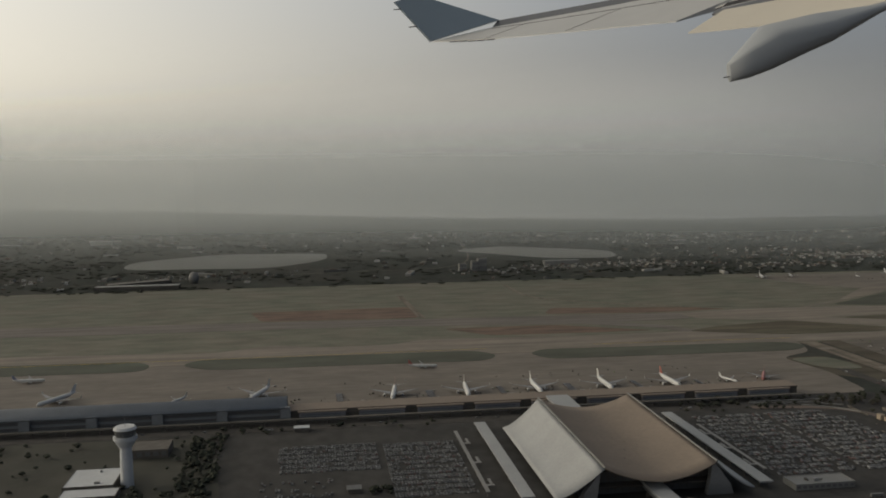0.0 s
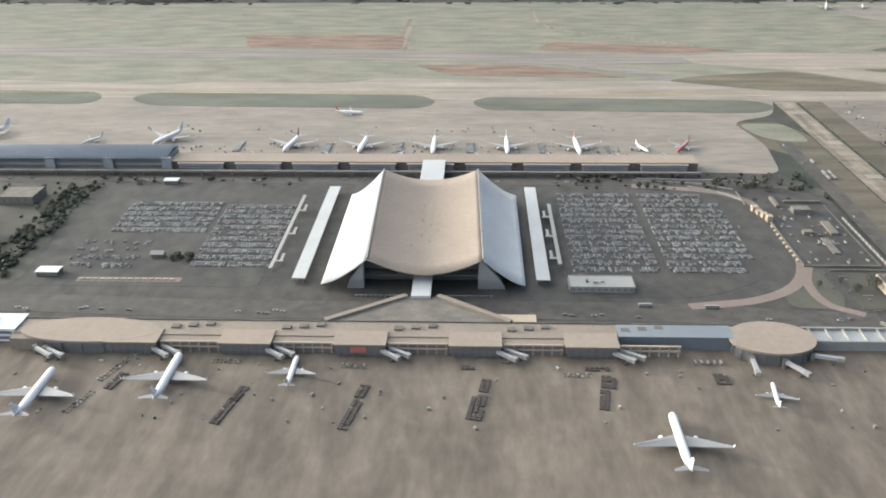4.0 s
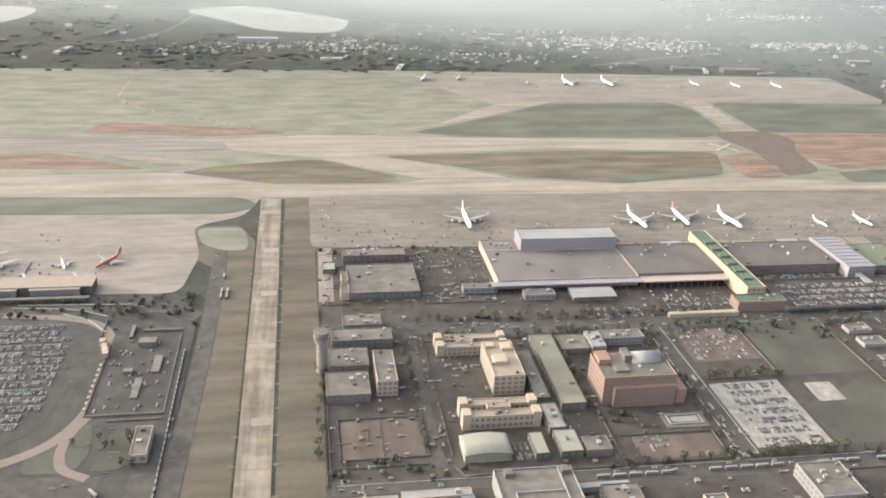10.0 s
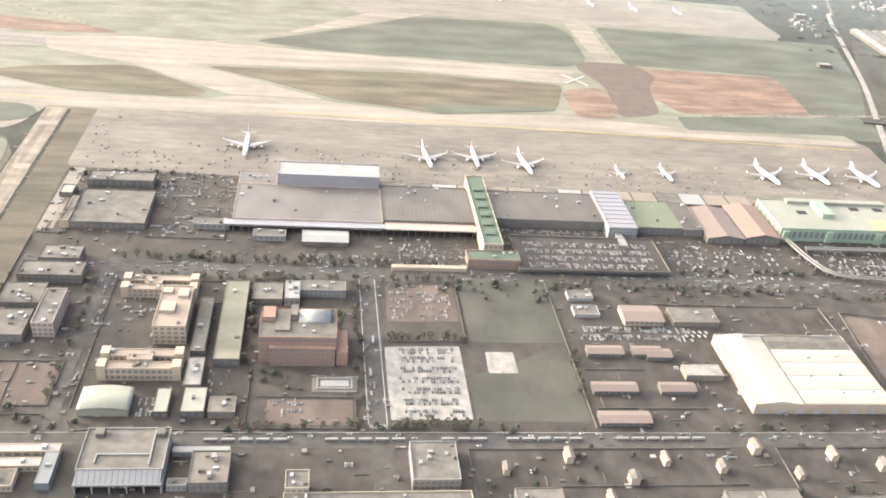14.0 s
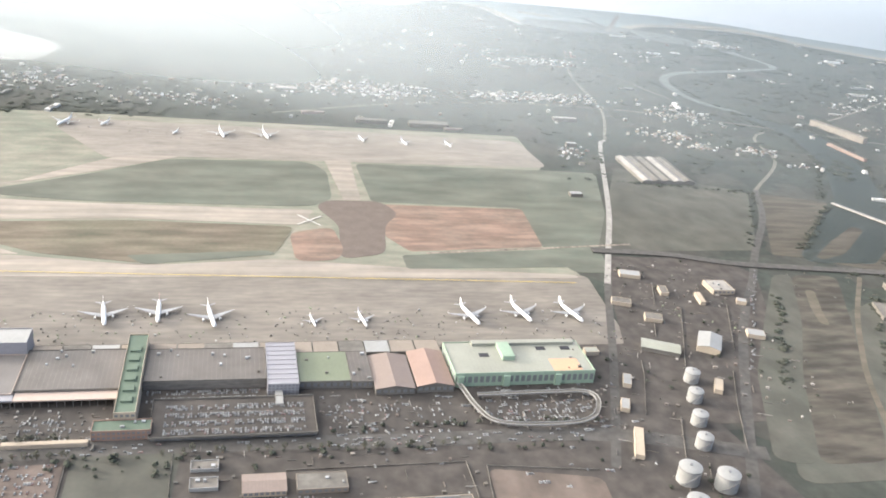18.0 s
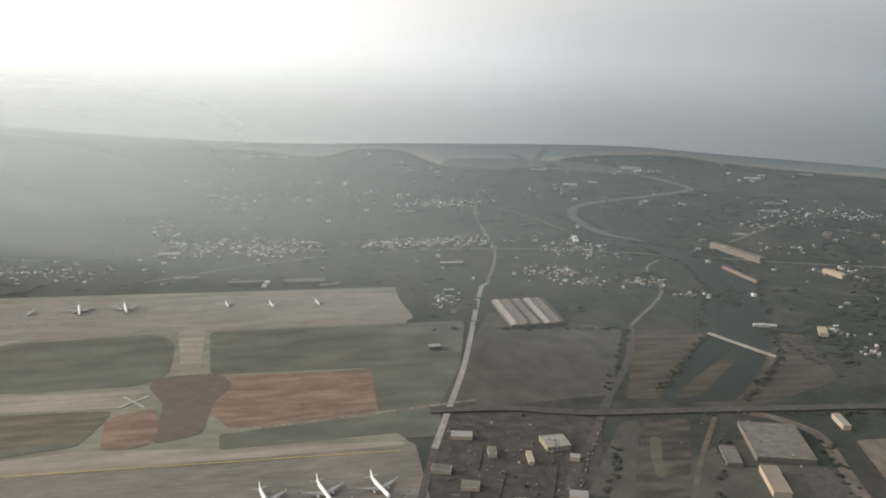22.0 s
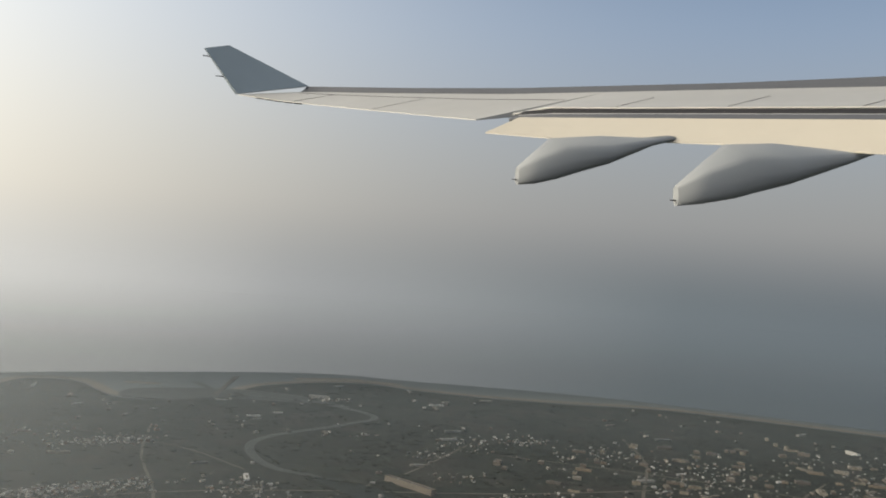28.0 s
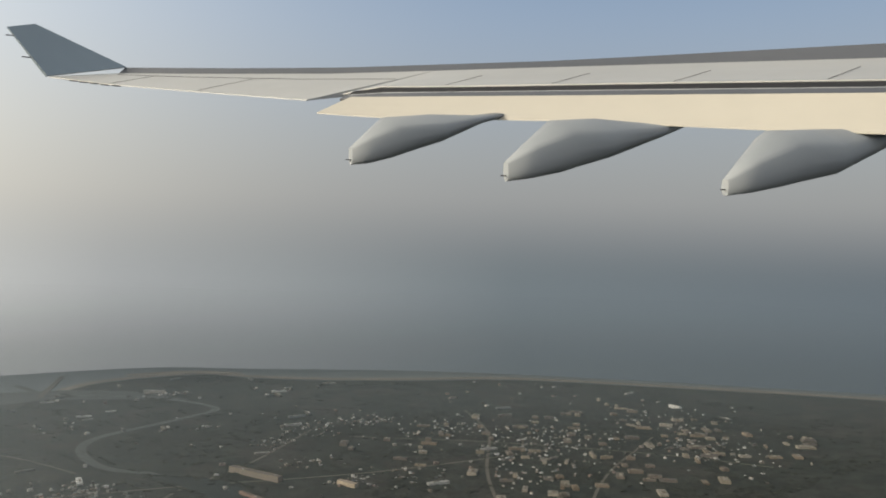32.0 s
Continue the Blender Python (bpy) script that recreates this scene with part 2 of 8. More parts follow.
M = {
    "land": mat("land", (0.030, 0.036, 0.030), (0.044, 0.042, 0.036), 0.006, 0.06, 0.95, bump=0.2, mix=0.40),
    "dark_grass": mat("dark_green_grass", (0.077, 0.086, 0.068), (0.095, 0.094, 0.075), 0.012, 0.12, 0.95),
    "island": mat("brown_island_grass", (0.113, 0.090, 0.067), (0.077, 0.074, 0.050), 0.02, 0.3, 0.95),
    "grass": mat("grass", (0.125, 0.134, 0.102), (0.176, 0.158, 0.127), 0.02, 0.25, 0.95, mix=0.45),
    "lawn": mat("lawn", (0.052, 0.054, 0.044), (0.066, 0.062, 0.051), 0.03, 0.4, 0.95),
    "dry": mat("dry_grass", (0.092, 0.076, 0.058), (0.066, 0.062, 0.045), 0.02, 0.3, 0.95),
    "red_earth": mat("red_earth", (0.194, 0.128, 0.098), (0.129, 0.099, 0.078), 0.03, 0.2, 0.95),
    "brown_earth": mat("brown_earth", (0.105, 0.08, 0.066), (0.078, 0.064, 0.054), 0.03, 0.2, 0.95),
    "apron": mat("apron_concrete", (0.20, 0.176, 0.150), (0.155, 0.138, 0.12), 0.012, 0.15, 0.85, mix=0.45),
    "apron_old": mat("old_apron_concrete", (0.130, 0.108, 0.087), (0.097, 0.082, 0.068), 0.014, 0.16, 0.85, mix=0.45),
    "court": mat("worn_brown_court", (0.104, 0.080, 0.068), (0.085, 0.068, 0.058), 0.05, 0.4, 0.95),
    "taxi": mat("taxiway_concrete", (0.245, 0.211, 0.175), (0.183, 0.162, 0.138), 0.02, 0.12, 0.85),
    "worn": mat("worn_concrete", (0.227, 0.194, 0.153), (0.150, 0.128, 0.106), 0.05, 0.25, 0.9),
    "runway": mat("runway_asphalt", (0.135, 0.122, 0.112), (0.175, 0.155, 0.138), 0.02, 0.2, 0.9),
    "asphalt": mat("asphalt", (0.053, 0.049, 0.045), (0.064, 0.059, 0.054), 0.03, 0.3, 0.9),
    "lot": mat("car_park_asphalt", (0.039, 0.038, 0.036), (0.050, 0.047, 0.044), 0.04, 0.4, 0.9),
    "country_road": mat("country_road_surface", (0.125, 0.112, 0.092), (0.095, 0.087, 0.073), 0.05, 0.3, 0.95),
    "yard": mat("yard_paving", (0.054, 0.046, 0.040), (0.043, 0.038, 0.034), 0.03, 0.2, 0.9),
    "pale_paving": mat("pale_paving", (0.255, 0.238, 0.217), (0.196, 0.183, 0.166), 0.05, 0.4, 0.85),
    "brick_path": mat("worn_brick_paving", (0.165, 0.13, 0.112), (0.13, 0.108, 0.095), 0.05, 0.5, 0.9),
    "water": mat("pond_water", (0.17, 0.17, 0.155), (0.15, 0.15, 0.14), 0.01, 0.05, 0.6, spec=0.3),
    "sea": mat("sea_water", (0.13, 0.145, 0.145), (0.11, 0.125, 0.13), 0.004, 0.05, 0.6, spec=0.25),
    "river": mat("river_water", (0.075, 0.08, 0.075), (0.06, 0.065, 0.062), 0.01, 0.1, 0.7, spec=0.15),
    "sand": mat("beach_sand", (0.24, 0.21, 0.172), (0.175, 0.158, 0.135), 0.01, 0.1, 0.95),
    "white": mat("white_paint", (0.228, 0.224, 0.216), (0.181, 0.178, 0.169), 0.1, 0.8, 0.5),
    "plane": mat("aircraft_white", (0.56, 0.56, 0.55), (0.50, 0.50, 0.49), 0.2, 1.0, 0.35, spec=0.5),
    "plane_grey": mat("aircraft_grey", (0.19, 0.19, 0.195), (0.16, 0.162, 0.167), 0.2, 1.0, 0.4, spec=0.4),
    "plane_red": mat("aircraft_red", (0.34, 0.12, 0.10), (0.29, 0.105, 0.09), 0.2, 1.0, 0.35, spec=0.4),
    "plane_blue": mat("aircraft_blue", (0.22, 0.24, 0.32), (0.18, 0.20, 0.28), 0.2, 1.0, 0.3, spec=0.5),
    "metal": mat("dark_metal", (0.20, 0.20, 0.21), (0.14, 0.14, 0.14), 0.2, 1.0, 0.5, 0.6),
    "steel": mat("galvanised_steel", (0.315, 0.322, 0.329), (0.252, 0.252, 0.252), 0.1, 1.0, 0.5, 0.3),
    "tan": mat("tan_tiles", (0.20, 0.168, 0.138), (0.15, 0.127, 0.105), 0.06, 0.6, 0.85),
    "roof_tan": mat("tan_roof_tiles", (0.24, 0.198, 0.162), (0.185, 0.153, 0.127), 0.04, 0.5, 0.85),
    "pale_roof": striped("pale_metal_roof", (0.359, 0.368, 0.373), (0.304, 0.308, 0.313), 1.6, 1, 0.10),
    "conc": mat("weathered_concrete", (0.138, 0.126, 0.110), (0.092, 0.084, 0.075), 0.07, 0.5, 0.9),
    "conc_dark": mat("grey_concrete", (0.140, 0.126, 0.111), (0.106, 0.097, 0.086), 0.07, 0.5, 0.9),
    # glass grey raised in the colour to stand in for veiling haze
    "glass": mat("haze_lifted_glass", (0.095, 0.098, 0.10), (0.115, 0.115, 0.115), 0.1, 1.0, 0.35, spec=0.5),
    "blue_glass": mat("blue_grey_glass", (0.125, 0.14, 0.155), (0.10, 0.115, 0.13), 0.1, 1.0, 0.3, spec=0.5),
    "grey_roof": striped("grey_hangar_roof", (0.133, 0.120, 0.112), (0.108, 0.100, 0.093), 3.0, 0, 0.06),
    "dark_roof": striped("dark_brown_roof", (0.093, 0.081, 0.073), (0.116, 0.103, 0.091), 2.6, 0, 0.07),
    "lilac": striped("pale_grey_cladding", (0.226, 0.220, 0.235), (0.190, 0.184, 0.202), 1.5, 2, 0.2),
    "pink": mat("pink_cladding", (0.329, 0.264, 0.226), (0.275, 0.218, 0.184), 0.05, 0.6, 0.7),
    "ivory": mat("ivory_wall", (0.317, 0.264, 0.201), (0.254, 0.211, 0.162), 0.05, 0.6, 0.8),
    "green_roof": striped("green_metal_roof", (0.125, 0.14, 0.092), (0.105, 0.118, 0.078), 2.2, 0, 0.1),
    "green_wall": mat("pale_green_cladding", (0.22, 0.28, 0.21), (0.17, 0.225, 0.17), 0.06, 0.5, 0.7),
    "moss_roof": mat("mossy_green_deck", (0.085, 0.112, 0.083), (0.066, 0.088, 0.066), 0.06, 0.5, 0.85),
    "mint_roof": striped("pale_mint_roof", (0.226, 0.226, 0.188), (0.201, 0.201, 0.168), 2.4, 0, 0.1),
    "red_roof": striped("red_brown_roof", (0.22, 0.15, 0.122), (0.18, 0.123, 0.10), 1.6, 0, 0.12),
    "pink_roof": striped("faded_red_roof", (0.18, 0.14, 0.12), (0.145, 0.115, 0.10), 1.6, 0, 0.12),
    "orange_roof": mat("orange_roof", (0.42, 0.25, 0.155), (0.35, 0.215, 0.14), 0.1, 0.6, 0.75),
    "brick": mat("red_brick", (0.23, 0.15, 0.115), (0.18, 0.12, 0.095), 0.06, 0.7, 0.9),
    "bark": mat("bark", (0.10, 0.075, 0.05), (0.07, 0.05, 0.035), 0.5, 3.0, 0.95),
    "leaf": mat("leaves", (0.046, 0.047, 0.034), (0.058, 0.057, 0.041), 0.15, 1.6, 0.9, bump=0.4),
    "car": mat("car_paint", (0.408, 0.408, 0.408), pick="object", rough=0.35, spec=0.5, palette=[(0.393, 0.393, 0.383), (0.177, 0.177, 0.177), (0.070, 0.070, 0.073), (0.329, 0.329, 0.324), (0.110, 0.110, 0.112), (0.065, 0.066, 0.070), (0.371, 0.371, 0.360), (0.090, 0.095, 0.110), (0.239, 0.239, 0.239), (0.170, 0.085, 0.075), (0.100, 0.100, 0.100), (0.292, 0.292, 0.286)]),
    "cars": mat("car_paint_mixed", (0.408, 0.408, 0.408), pick="island", rough=0.35, spec=0.5, palette=[(0.393, 0.393, 0.383), (0.177, 0.177, 0.177), (0.070, 0.070, 0.073), (0.329, 0.329, 0.324), (0.110, 0.110, 0.112), (0.065, 0.066, 0.070), (0.371, 0.371, 0.360), (0.090, 0.095, 0.110), (0.239, 0.239, 0.239), (0.170, 0.085, 0.075), (0.100, 0.100, 0.100), (0.292, 0.292, 0.286)]),
    "dark_car": mat("dark_car_paint", (0.1, 0.1, 0.1), pick="island", rough=0.4, spec=0.4, palette=[(0.07, 0.07, 0.073), (0.10, 0.10, 0.10), (0.065, 0.066, 0.07), (0.14, 0.13, 0.13), (0.26, 0.26, 0.26), (0.08, 0.075, 0.07), (0.09, 0.095, 0.11), (0.40, 0.40, 0.39)]),
    "town": mat("town_walls_and_roofs", (0.400, 0.400, 0.400), pick="island", rough=0.85, palette=[(0.242, 0.231, 0.208), (0.162, 0.145, 0.122), (0.301, 0.294, 0.278), (0.173, 0.129, 0.105), (0.122, 0.122, 0.117), (0.197, 0.167, 0.152), (0.105, 0.097, 0.088), (0.346, 0.341, 0.324), (0.162, 0.169, 0.169), (0.496, 0.488, 0.472), (0.440, 0.416, 0.384)]),
    "woods": mat("woods", (0.06, 0.07, 0.03), pick="island", rough=0.95, palette=[(0.026, 0.031, 0.023), (0.034, 0.038, 0.028), (0.029, 0.033, 0.024), (0.040, 0.042, 0.031)]),
    "gear": mat("ramp_gear", (0.255, 0.255, 0.255), pick="island", rough=0.7, palette=[(0.138, 0.125, 0.119), (0.163, 0.147, 0.135), (0.112, 0.104, 0.096), (0.321, 0.314, 0.298), (0.125, 0.115, 0.106), (0.200, 0.181, 0.163), (0.198, 0.225, 0.150)]),
    "house_wall": mat("house_walls", (0.375, 0.375, 0.375), pick="object", rough=0.85, palette=[(0.319, 0.299, 0.261), (0.370, 0.357, 0.325), (0.268, 0.229, 0.178), (0.395, 0.383, 0.363), (0.217, 0.198, 0.173)]),
    "house_roof": mat("house_roofs", (0.288, 0.288, 0.288), pick="object", rough=0.85, palette=[(0.159, 0.141, 0.117), (0.337, 0.325, 0.306), (0.184, 0.104, 0.073), (0.170, 0.170, 0.162), (0.276, 0.263, 0.245), (0.379, 0.367, 0.348), (0.171, 0.184, 0.184)]),
    "far_river": mat("wide_river_water", (0.072, 0.076, 0.070), (0.060, 0.064, 0.060), 0.01, 0.05, 0.6, spec=0.15),
    "deep_river": mat("deep_river_water", (0.026, 0.032, 0.029), (0.034, 0.038, 0.033), 0.01, 0.1, 0.65, spec=0.12),
    "fallow": mat("fallow_field", (0.062, 0.052, 0.040), (0.049, 0.045, 0.034), 0.02, 0.2, 0.95),
    "riverbed": mat("muddy_riverbed", (0.060, 0.051, 0.041), (0.043, 0.041, 0.032), 0.02, 0.15, 0.95),
    "sheds": mat("warm_shed_roofs", (0.240, 0.240, 0.240), pick="island", rough=0.8, palette=[(0.173, 0.141, 0.106), (0.137, 0.119, 0.101), (0.207, 0.182, 0.144), (0.108, 0.097, 0.086), (0.138, 0.115, 0.092), (0.242, 0.219, 0.184)]),
    "pier_grey": mat("blue_grey_cladding", (0.215, 0.225, 0.235), (0.175, 0.183, 0.192), 0.08, 0.6, 0.6),
    "bright_roof": mat("bright_white_roof", (0.52, 0.53, 0.54), (0.43, 0.44, 0.45), 0.08, 0.6, 0.6),
    "dolly_steel": mat("dark_dolly_frame", (0.035, 0.030, 0.028), (0.05, 0.043, 0.04), 0.2, 1.0, 0.8),
    "clutter": mat("yard_clutter", (0.3, 0.3, 0.3), pick="island", rough=0.8, palette=[(0.11, 0.10, 0.09), (0.14, 0.12, 0.105), (0.09, 0.083, 0.075), (0.17, 0.15, 0.13), (0.12, 0.105, 0.09), (0.10, 0.092, 0.083), (0.085, 0.08, 0.074), (0.27, 0.25, 0.23), (0.13, 0.105, 0.09), (0.11, 0.10, 0.09)]),
    "rubber": mat("tyre_marks", (0.080, 0.064, 0.054), (0.112, 0.090, 0.076), 0.1, 0.8, 0.95),
    "apron_dark": mat("hangar_apron_concrete", (0.158, 0.138, 0.117), (0.124, 0.110, 0.096), 0.012, 0.15, 0.85, mix=0.45),
    "line": mat("white_road_paint", (0.384, 0.368, 0.336), (0.280, 0.268, 0.248), 0.1, 1.0, 0.8),
    "yellow": mat("yellow_paint", (0.55, 0.40, 0.08), (0.45, 0.33, 0.08), 0.1, 1.0, 0.7),
    "wing_white": mat("wing_white_paint", (0.50, 0.50, 0.495), (0.45, 0.45, 0.447), 0.5, 3.0, 0.45, spec=0.5),
    # wing white again, with warm sunlight on the flap put into the colour
    "flap_cream": mat("flap_sunlit_cream", (0.54, 0.505, 0.44), (0.50, 0.468, 0.41), 0.5, 3.0, 0.5, spec=0.4),
    "wing_grey": mat("wing_grey_paint", (0.255, 0.31, 0.37), (0.23, 0.285, 0.34), 0.5, 3.0, 0.4, spec=0.5),
    "slat_grey": mat("slat_grey_paint", (0.115, 0.122, 0.14), (0.10, 0.107, 0.124), 0.5, 3.0, 0.5, spec=0.3),
    "bay_roof": striped("cream_bay_roof", (0.324, 0.306, 0.266), (0.279, 0.266, 0.234), 1.3, 0, 0.15, 0.6),
    "fairing_paint": mat("fairing_paint", (0.335, 0.355, 0.38), (0.305, 0.325, 0.35), 0.5, 3.0, 0.45, spec=0.35),
    "wing_dark": mat("wing_dark_gap", (0.020, 0.020, 0.024), (0.03, 0.03, 0.034), 0.5, 3.0, 0.7),
}



def streaks(m, sx, sy, low, high, turn=0.0, lo=0.35, hi=0.7):
    """Long uneven marks on a surface: multiplies its colour by a noise drawn out along one axis."""
    n, l = m.node_tree.nodes, m.node_tree.links
    base = n["Principled BSDF"].inputs["Base Color"]
    geo, mp, t, r = n.new("ShaderNodeNewGeometry"), n.new("ShaderNodeMapping"), n.new("ShaderNodeTexNoise"), n.new("ShaderNodeMapRange")
    mp.inputs["Scale"].default_value, mp.inputs["Rotation"].default_value = (sx, sy, 1.0), (0, 0, radians(turn))
    t.inputs["Scale"].default_value, t.inputs["Detail"].default_value = 1.0, 5.0
    l.new(geo.outputs["Position"], mp.inputs["Vector"])
    l.new(mp.outputs[0], t.inputs["Vector"])
    l.new(t.outputs["Fac"], r.inputs["Value"])
    r.inputs["From Min"].default_value, r.inputs["From Max"].default_value = lo, hi
    r.inputs["To Min"].default_value, r.inputs["To Max"].default_value = low, high
    mx = n.new("ShaderNodeMix")
    mx.data_type, mx.blend_type = "RGBA", "MULTIPLY"
    mx.inputs["Factor"].default_value = 1.0
    l.new(base.links[0].from_socket, mx.inputs["A"])
    l.new(r.outputs[0], mx.inputs["B"])
    l.new(mx.outputs["Result"], base)


streaks(M["apron_old"], 0.10, 0.03, 0.72, 1.18)
streaks(M["apron_old"], 0.35, 0.12, 0.85, 1.1)
streaks(M["apron"], 0.02, 0.06, 0.86, 1.1)
streaks(M["apron"], 0.06, 0.25, 0.86, 1.08)
streaks(M["apron_dark"], 0.02, 0.06, 0.82, 1.12)
streaks(M["apron_dark"], 0.06, 0.25, 0.84, 1.1)
streaks(M["taxi"], 0.010, 0.12, 0.76, 1.12)
streaks(M["worn"], 0.28, 0.022, 0.62, 1.15)
streaks(M["worn"], 0.05, 0.14, 0.80, 1.12)
streaks(M["runway"], 0.012, 0.15, 0.80, 1.25)
streaks(M["dry"], 0.02, 0.10, 0.78, 1.30)
streaks(M["island"], 0.02, 0.10, 0.75, 1.35)
streaks(M["grass"], 0.03, 0.08, 0.82, 1.18)
streaks(M["red_earth"], 0.03, 0.12, 0.70, 1.15)
streaks(M["yard"], 0.12, 0.10, 0.70, 1.25)
streaks(M["asphalt"], 0.2, 0.2, 0.80, 1.20)
streaks(M["conc"], 0.16, 0.2, 0.78, 1.12)
streaks(M["conc_dark"], 0.16, 0.2, 0.78, 1.15)
streaks(M["grey_roof"], 0.05, 0.03, 0.82, 1.1)
streaks(M["dark_roof"], 0.06, 0.05, 0.80, 1.2)
streaks(M["land"], 0.035, 0.03, 0.62, 1.35)
streaks(M["land"], 0.16, 0.13, 0.72, 1.25)
streaks(M["lawn"], 0.05, 0.04, 0.8, 1.2)
streaks(M["dark_grass"], 0.02, 0.05, 0.8, 1.22)
streaks(M["lot"], 0.15, 0.1, 0.8, 1.25)
streaks(M["brown_earth"], 0.06, 0.05, 0.7, 1.3)
streaks(M["pale_paving"], 0.3, 0.25, 0.75, 1.12)
streaks(M["fallow"], 0.02, 0.12, 0.75, 1.25, 25)
streaks(M["riverbed"], 0.03, 0.11, 0.6, 1.5, 62)
streaks(M["court"], 0.10, 0.05, 0.75, 1.2)

# the country: a patchwork of small fields
ln, ll = M["land"].node_tree.nodes, M["land"].node_tree.links
cells = ln.new("ShaderNodeTexVoronoi")
cells.distance = "MANHATTAN"
cells.inputs["Scale"].default_value, cells.inputs["Randomness"].default_value = 0.022, 0.55
lgeo = ln.new("ShaderNodeNewGeometry")
ll.new(lgeo.outputs["Position"], cells.inputs["Vector"])
lsep = ln.new("ShaderNodeSeparateColor")
ll.new(cells.outputs["Color"], lsep.inputs[0])
lramp = ln.new("ShaderNodeValToRGB")
lramp.color_ramp.interpolation = "CONSTANT"
FIELDS = [(0.022, 0.028, 0.022), (0.032, 0.037, 0.028), (0.026, 0.031, 0.024), (0.050, 0.045, 0.037), (0.024, 0.030, 0.023), (0.040, 0.040, 0.032), (0.028, 0.035, 0.026)]
while len(lramp.color_ramp.elements) < len(FIELDS):
    lramp.color_ramp.elements.new(0.5)
for i, c in enumerate(FIELDS):
    lramp.color_ramp.elements[i].position, lramp.color_ramp.elements[i].color = i / len(FIELDS), (*c, 1)
ll.new(lsep.outputs[0], lramp.inputs[0])
lmix = ln.new("ShaderNodeMix")
lmix.data_type = "RGBA"
lmix.inputs["Factor"].default_value = 0.4
lbase = ln["Principled BSDF"].inputs["Base Color"]
ll.new(lbase.links[0].from_socket, lmix.inputs["A"])
ll.new(lramp.outputs[0], lmix.inputs["B"])
ll.new(lmix.outputs["Result"], lbase)


# ---- builders ----
def mesh_of(bm, name, *mats, smooth=False):
    me = bpy.data.meshes.new(name)
    bmesh.ops.recalc_face_normals(bm, faces=bm.faces)
    bm.to_mesh(me)
    bm.free()
    for m in mats:
        me.materials.append(M[m])
    if smooth:
        for p in me.polygons:
            p.use_smooth = len(p.vertices) < 5
    return me


def part(name, bm, material, parent=None, label="", smooth=False):
    me = bm if isinstance(bm, bpy.types.Mesh) else mesh_of(bm, name, material, smooth=smooth)
    ob = new(name, me)
    ob.parent = parent
    if label:
        ob["label"] = label
    return ob


def boxes(*bs):
    """Boxes (x0, x1, y0, y1, z0, z1) in one bmesh."""
    bm = bmesh.new()
    for x0, x1, y0, y1, z0, z1 in bs:
        v = [bm.verts.new(p) for p in ((x0, y0, z0), (x1, y0, z0), (x1, y1, z0), (x0, y1, z0), (x0, y0, z1), (x1, y0, z1), (x1, y1, z1), (x0, y1, z1))]
        for f in ((0, 1, 2, 3), (4, 5, 6, 7), (0, 1, 5, 4), (1, 2, 6, 5), (2, 3, 7, 6), (3, 0, 4, 7)):
            bm.faces.new([v[i] for i in f])
    return bm


def prism(pts, z0, z1, bm=None):
    """An upright prism over an outline."""
    bm = bm or bmesh.new()
    lo, hi = [bm.verts.new((x, y, z0)) for x, y in pts], [bm.verts.new((x, y, z1)) for x, y in pts]
    n = len(pts)
    bm.faces.new(lo)
    bm.faces.new(hi)
    for i in range(n):
        bm.faces.new((lo[i], lo[(i + 1) % n], hi[(i + 1) % n], hi[i]))
    return bm


def loft(rings, caps=True, bm=None):
    """Skins rings of equal length."""
    bm = bm or bmesh.new()
    vs = [[bm.verts.new(p) for p in r] for r in rings]
    n = len(rings[0])
    for a, b in zip(vs, vs[1:]):
        for i in range(n):
            bm.faces.new((a[i], a[(i + 1) % n], b[(i + 1) % n], b[i]))
    if caps:
        bm.faces.new(vs[0])
        bm.faces.new(vs[-1])
    return bm


def tube(r, z0, z1, n=20, r2=None, x=0, y=0, bm=None):
    r2 = r if r2 is None else r2
    a = [2 * math.pi * i / n for i in range(n)]
    return loft([[(x + r * math.cos(t), y + r * math.sin(t), z0) for t in a], [(x + r2 * math.cos(t), y + r2 * math.sin(t), z1) for t in a]], True, bm)


def rounded(pts, r, n=4):
    """An outline with its corners rounded by up to r."""
    out = []
    for i, p in enumerate(pts):
        p, a, b = Vector(p), Vector(pts[i - 1]), Vector(pts[(i + 1) % len(pts)])
        ra, rb = min(r, (a - p).length * 0.45), min(r, (b - p).length * 0.45)
        s, e = p + (a - p).normalized() * ra, p + (b - p).normalized() * rb
        for j in range(n + 1):
            t = j / n
            out.append(tuple(s * (1 - t) ** 2 + p * 2 * t * (1 - t) + e * t * t))
    return out


laid = [0.0]


def level(z):
    """Each piece of the ground lies a little over the one before it, so that no two share a plane."""
    laid[0] += 0.0011
    return z + laid[0]


def patch(name, label, pts, z, material, r=6.0, category=""):
    """A flat piece of the ground, a slab 6 cm thick that stands z over the land."""
    pts, z = (rounded(pts, r) if r else pts), level(z)
    return tagged(part(name, prism(pts, z - 0.06, z), material), label, category or name.replace("_", " "), kind="structure")


def spline(pts, n=6):
    """A smooth line through points."""
    p = [Vector(q) for q in pts]
    p = [p[0] * 2 - p[1], *p, p[-1] * 2 - p[-2]]
    out = []
    for a, b, c, d in zip(p, p[1:], p[2:], p[3:]):
        for j in range(n):
            t = j / n
            out.append(0.5 * (2 * b + (c - a) * t + (2 * a - 5 * b + 4 * c - d) * t * t + (3 * b - a - 3 * c + d) * t ** 3))
    return [*out, p[-2]]


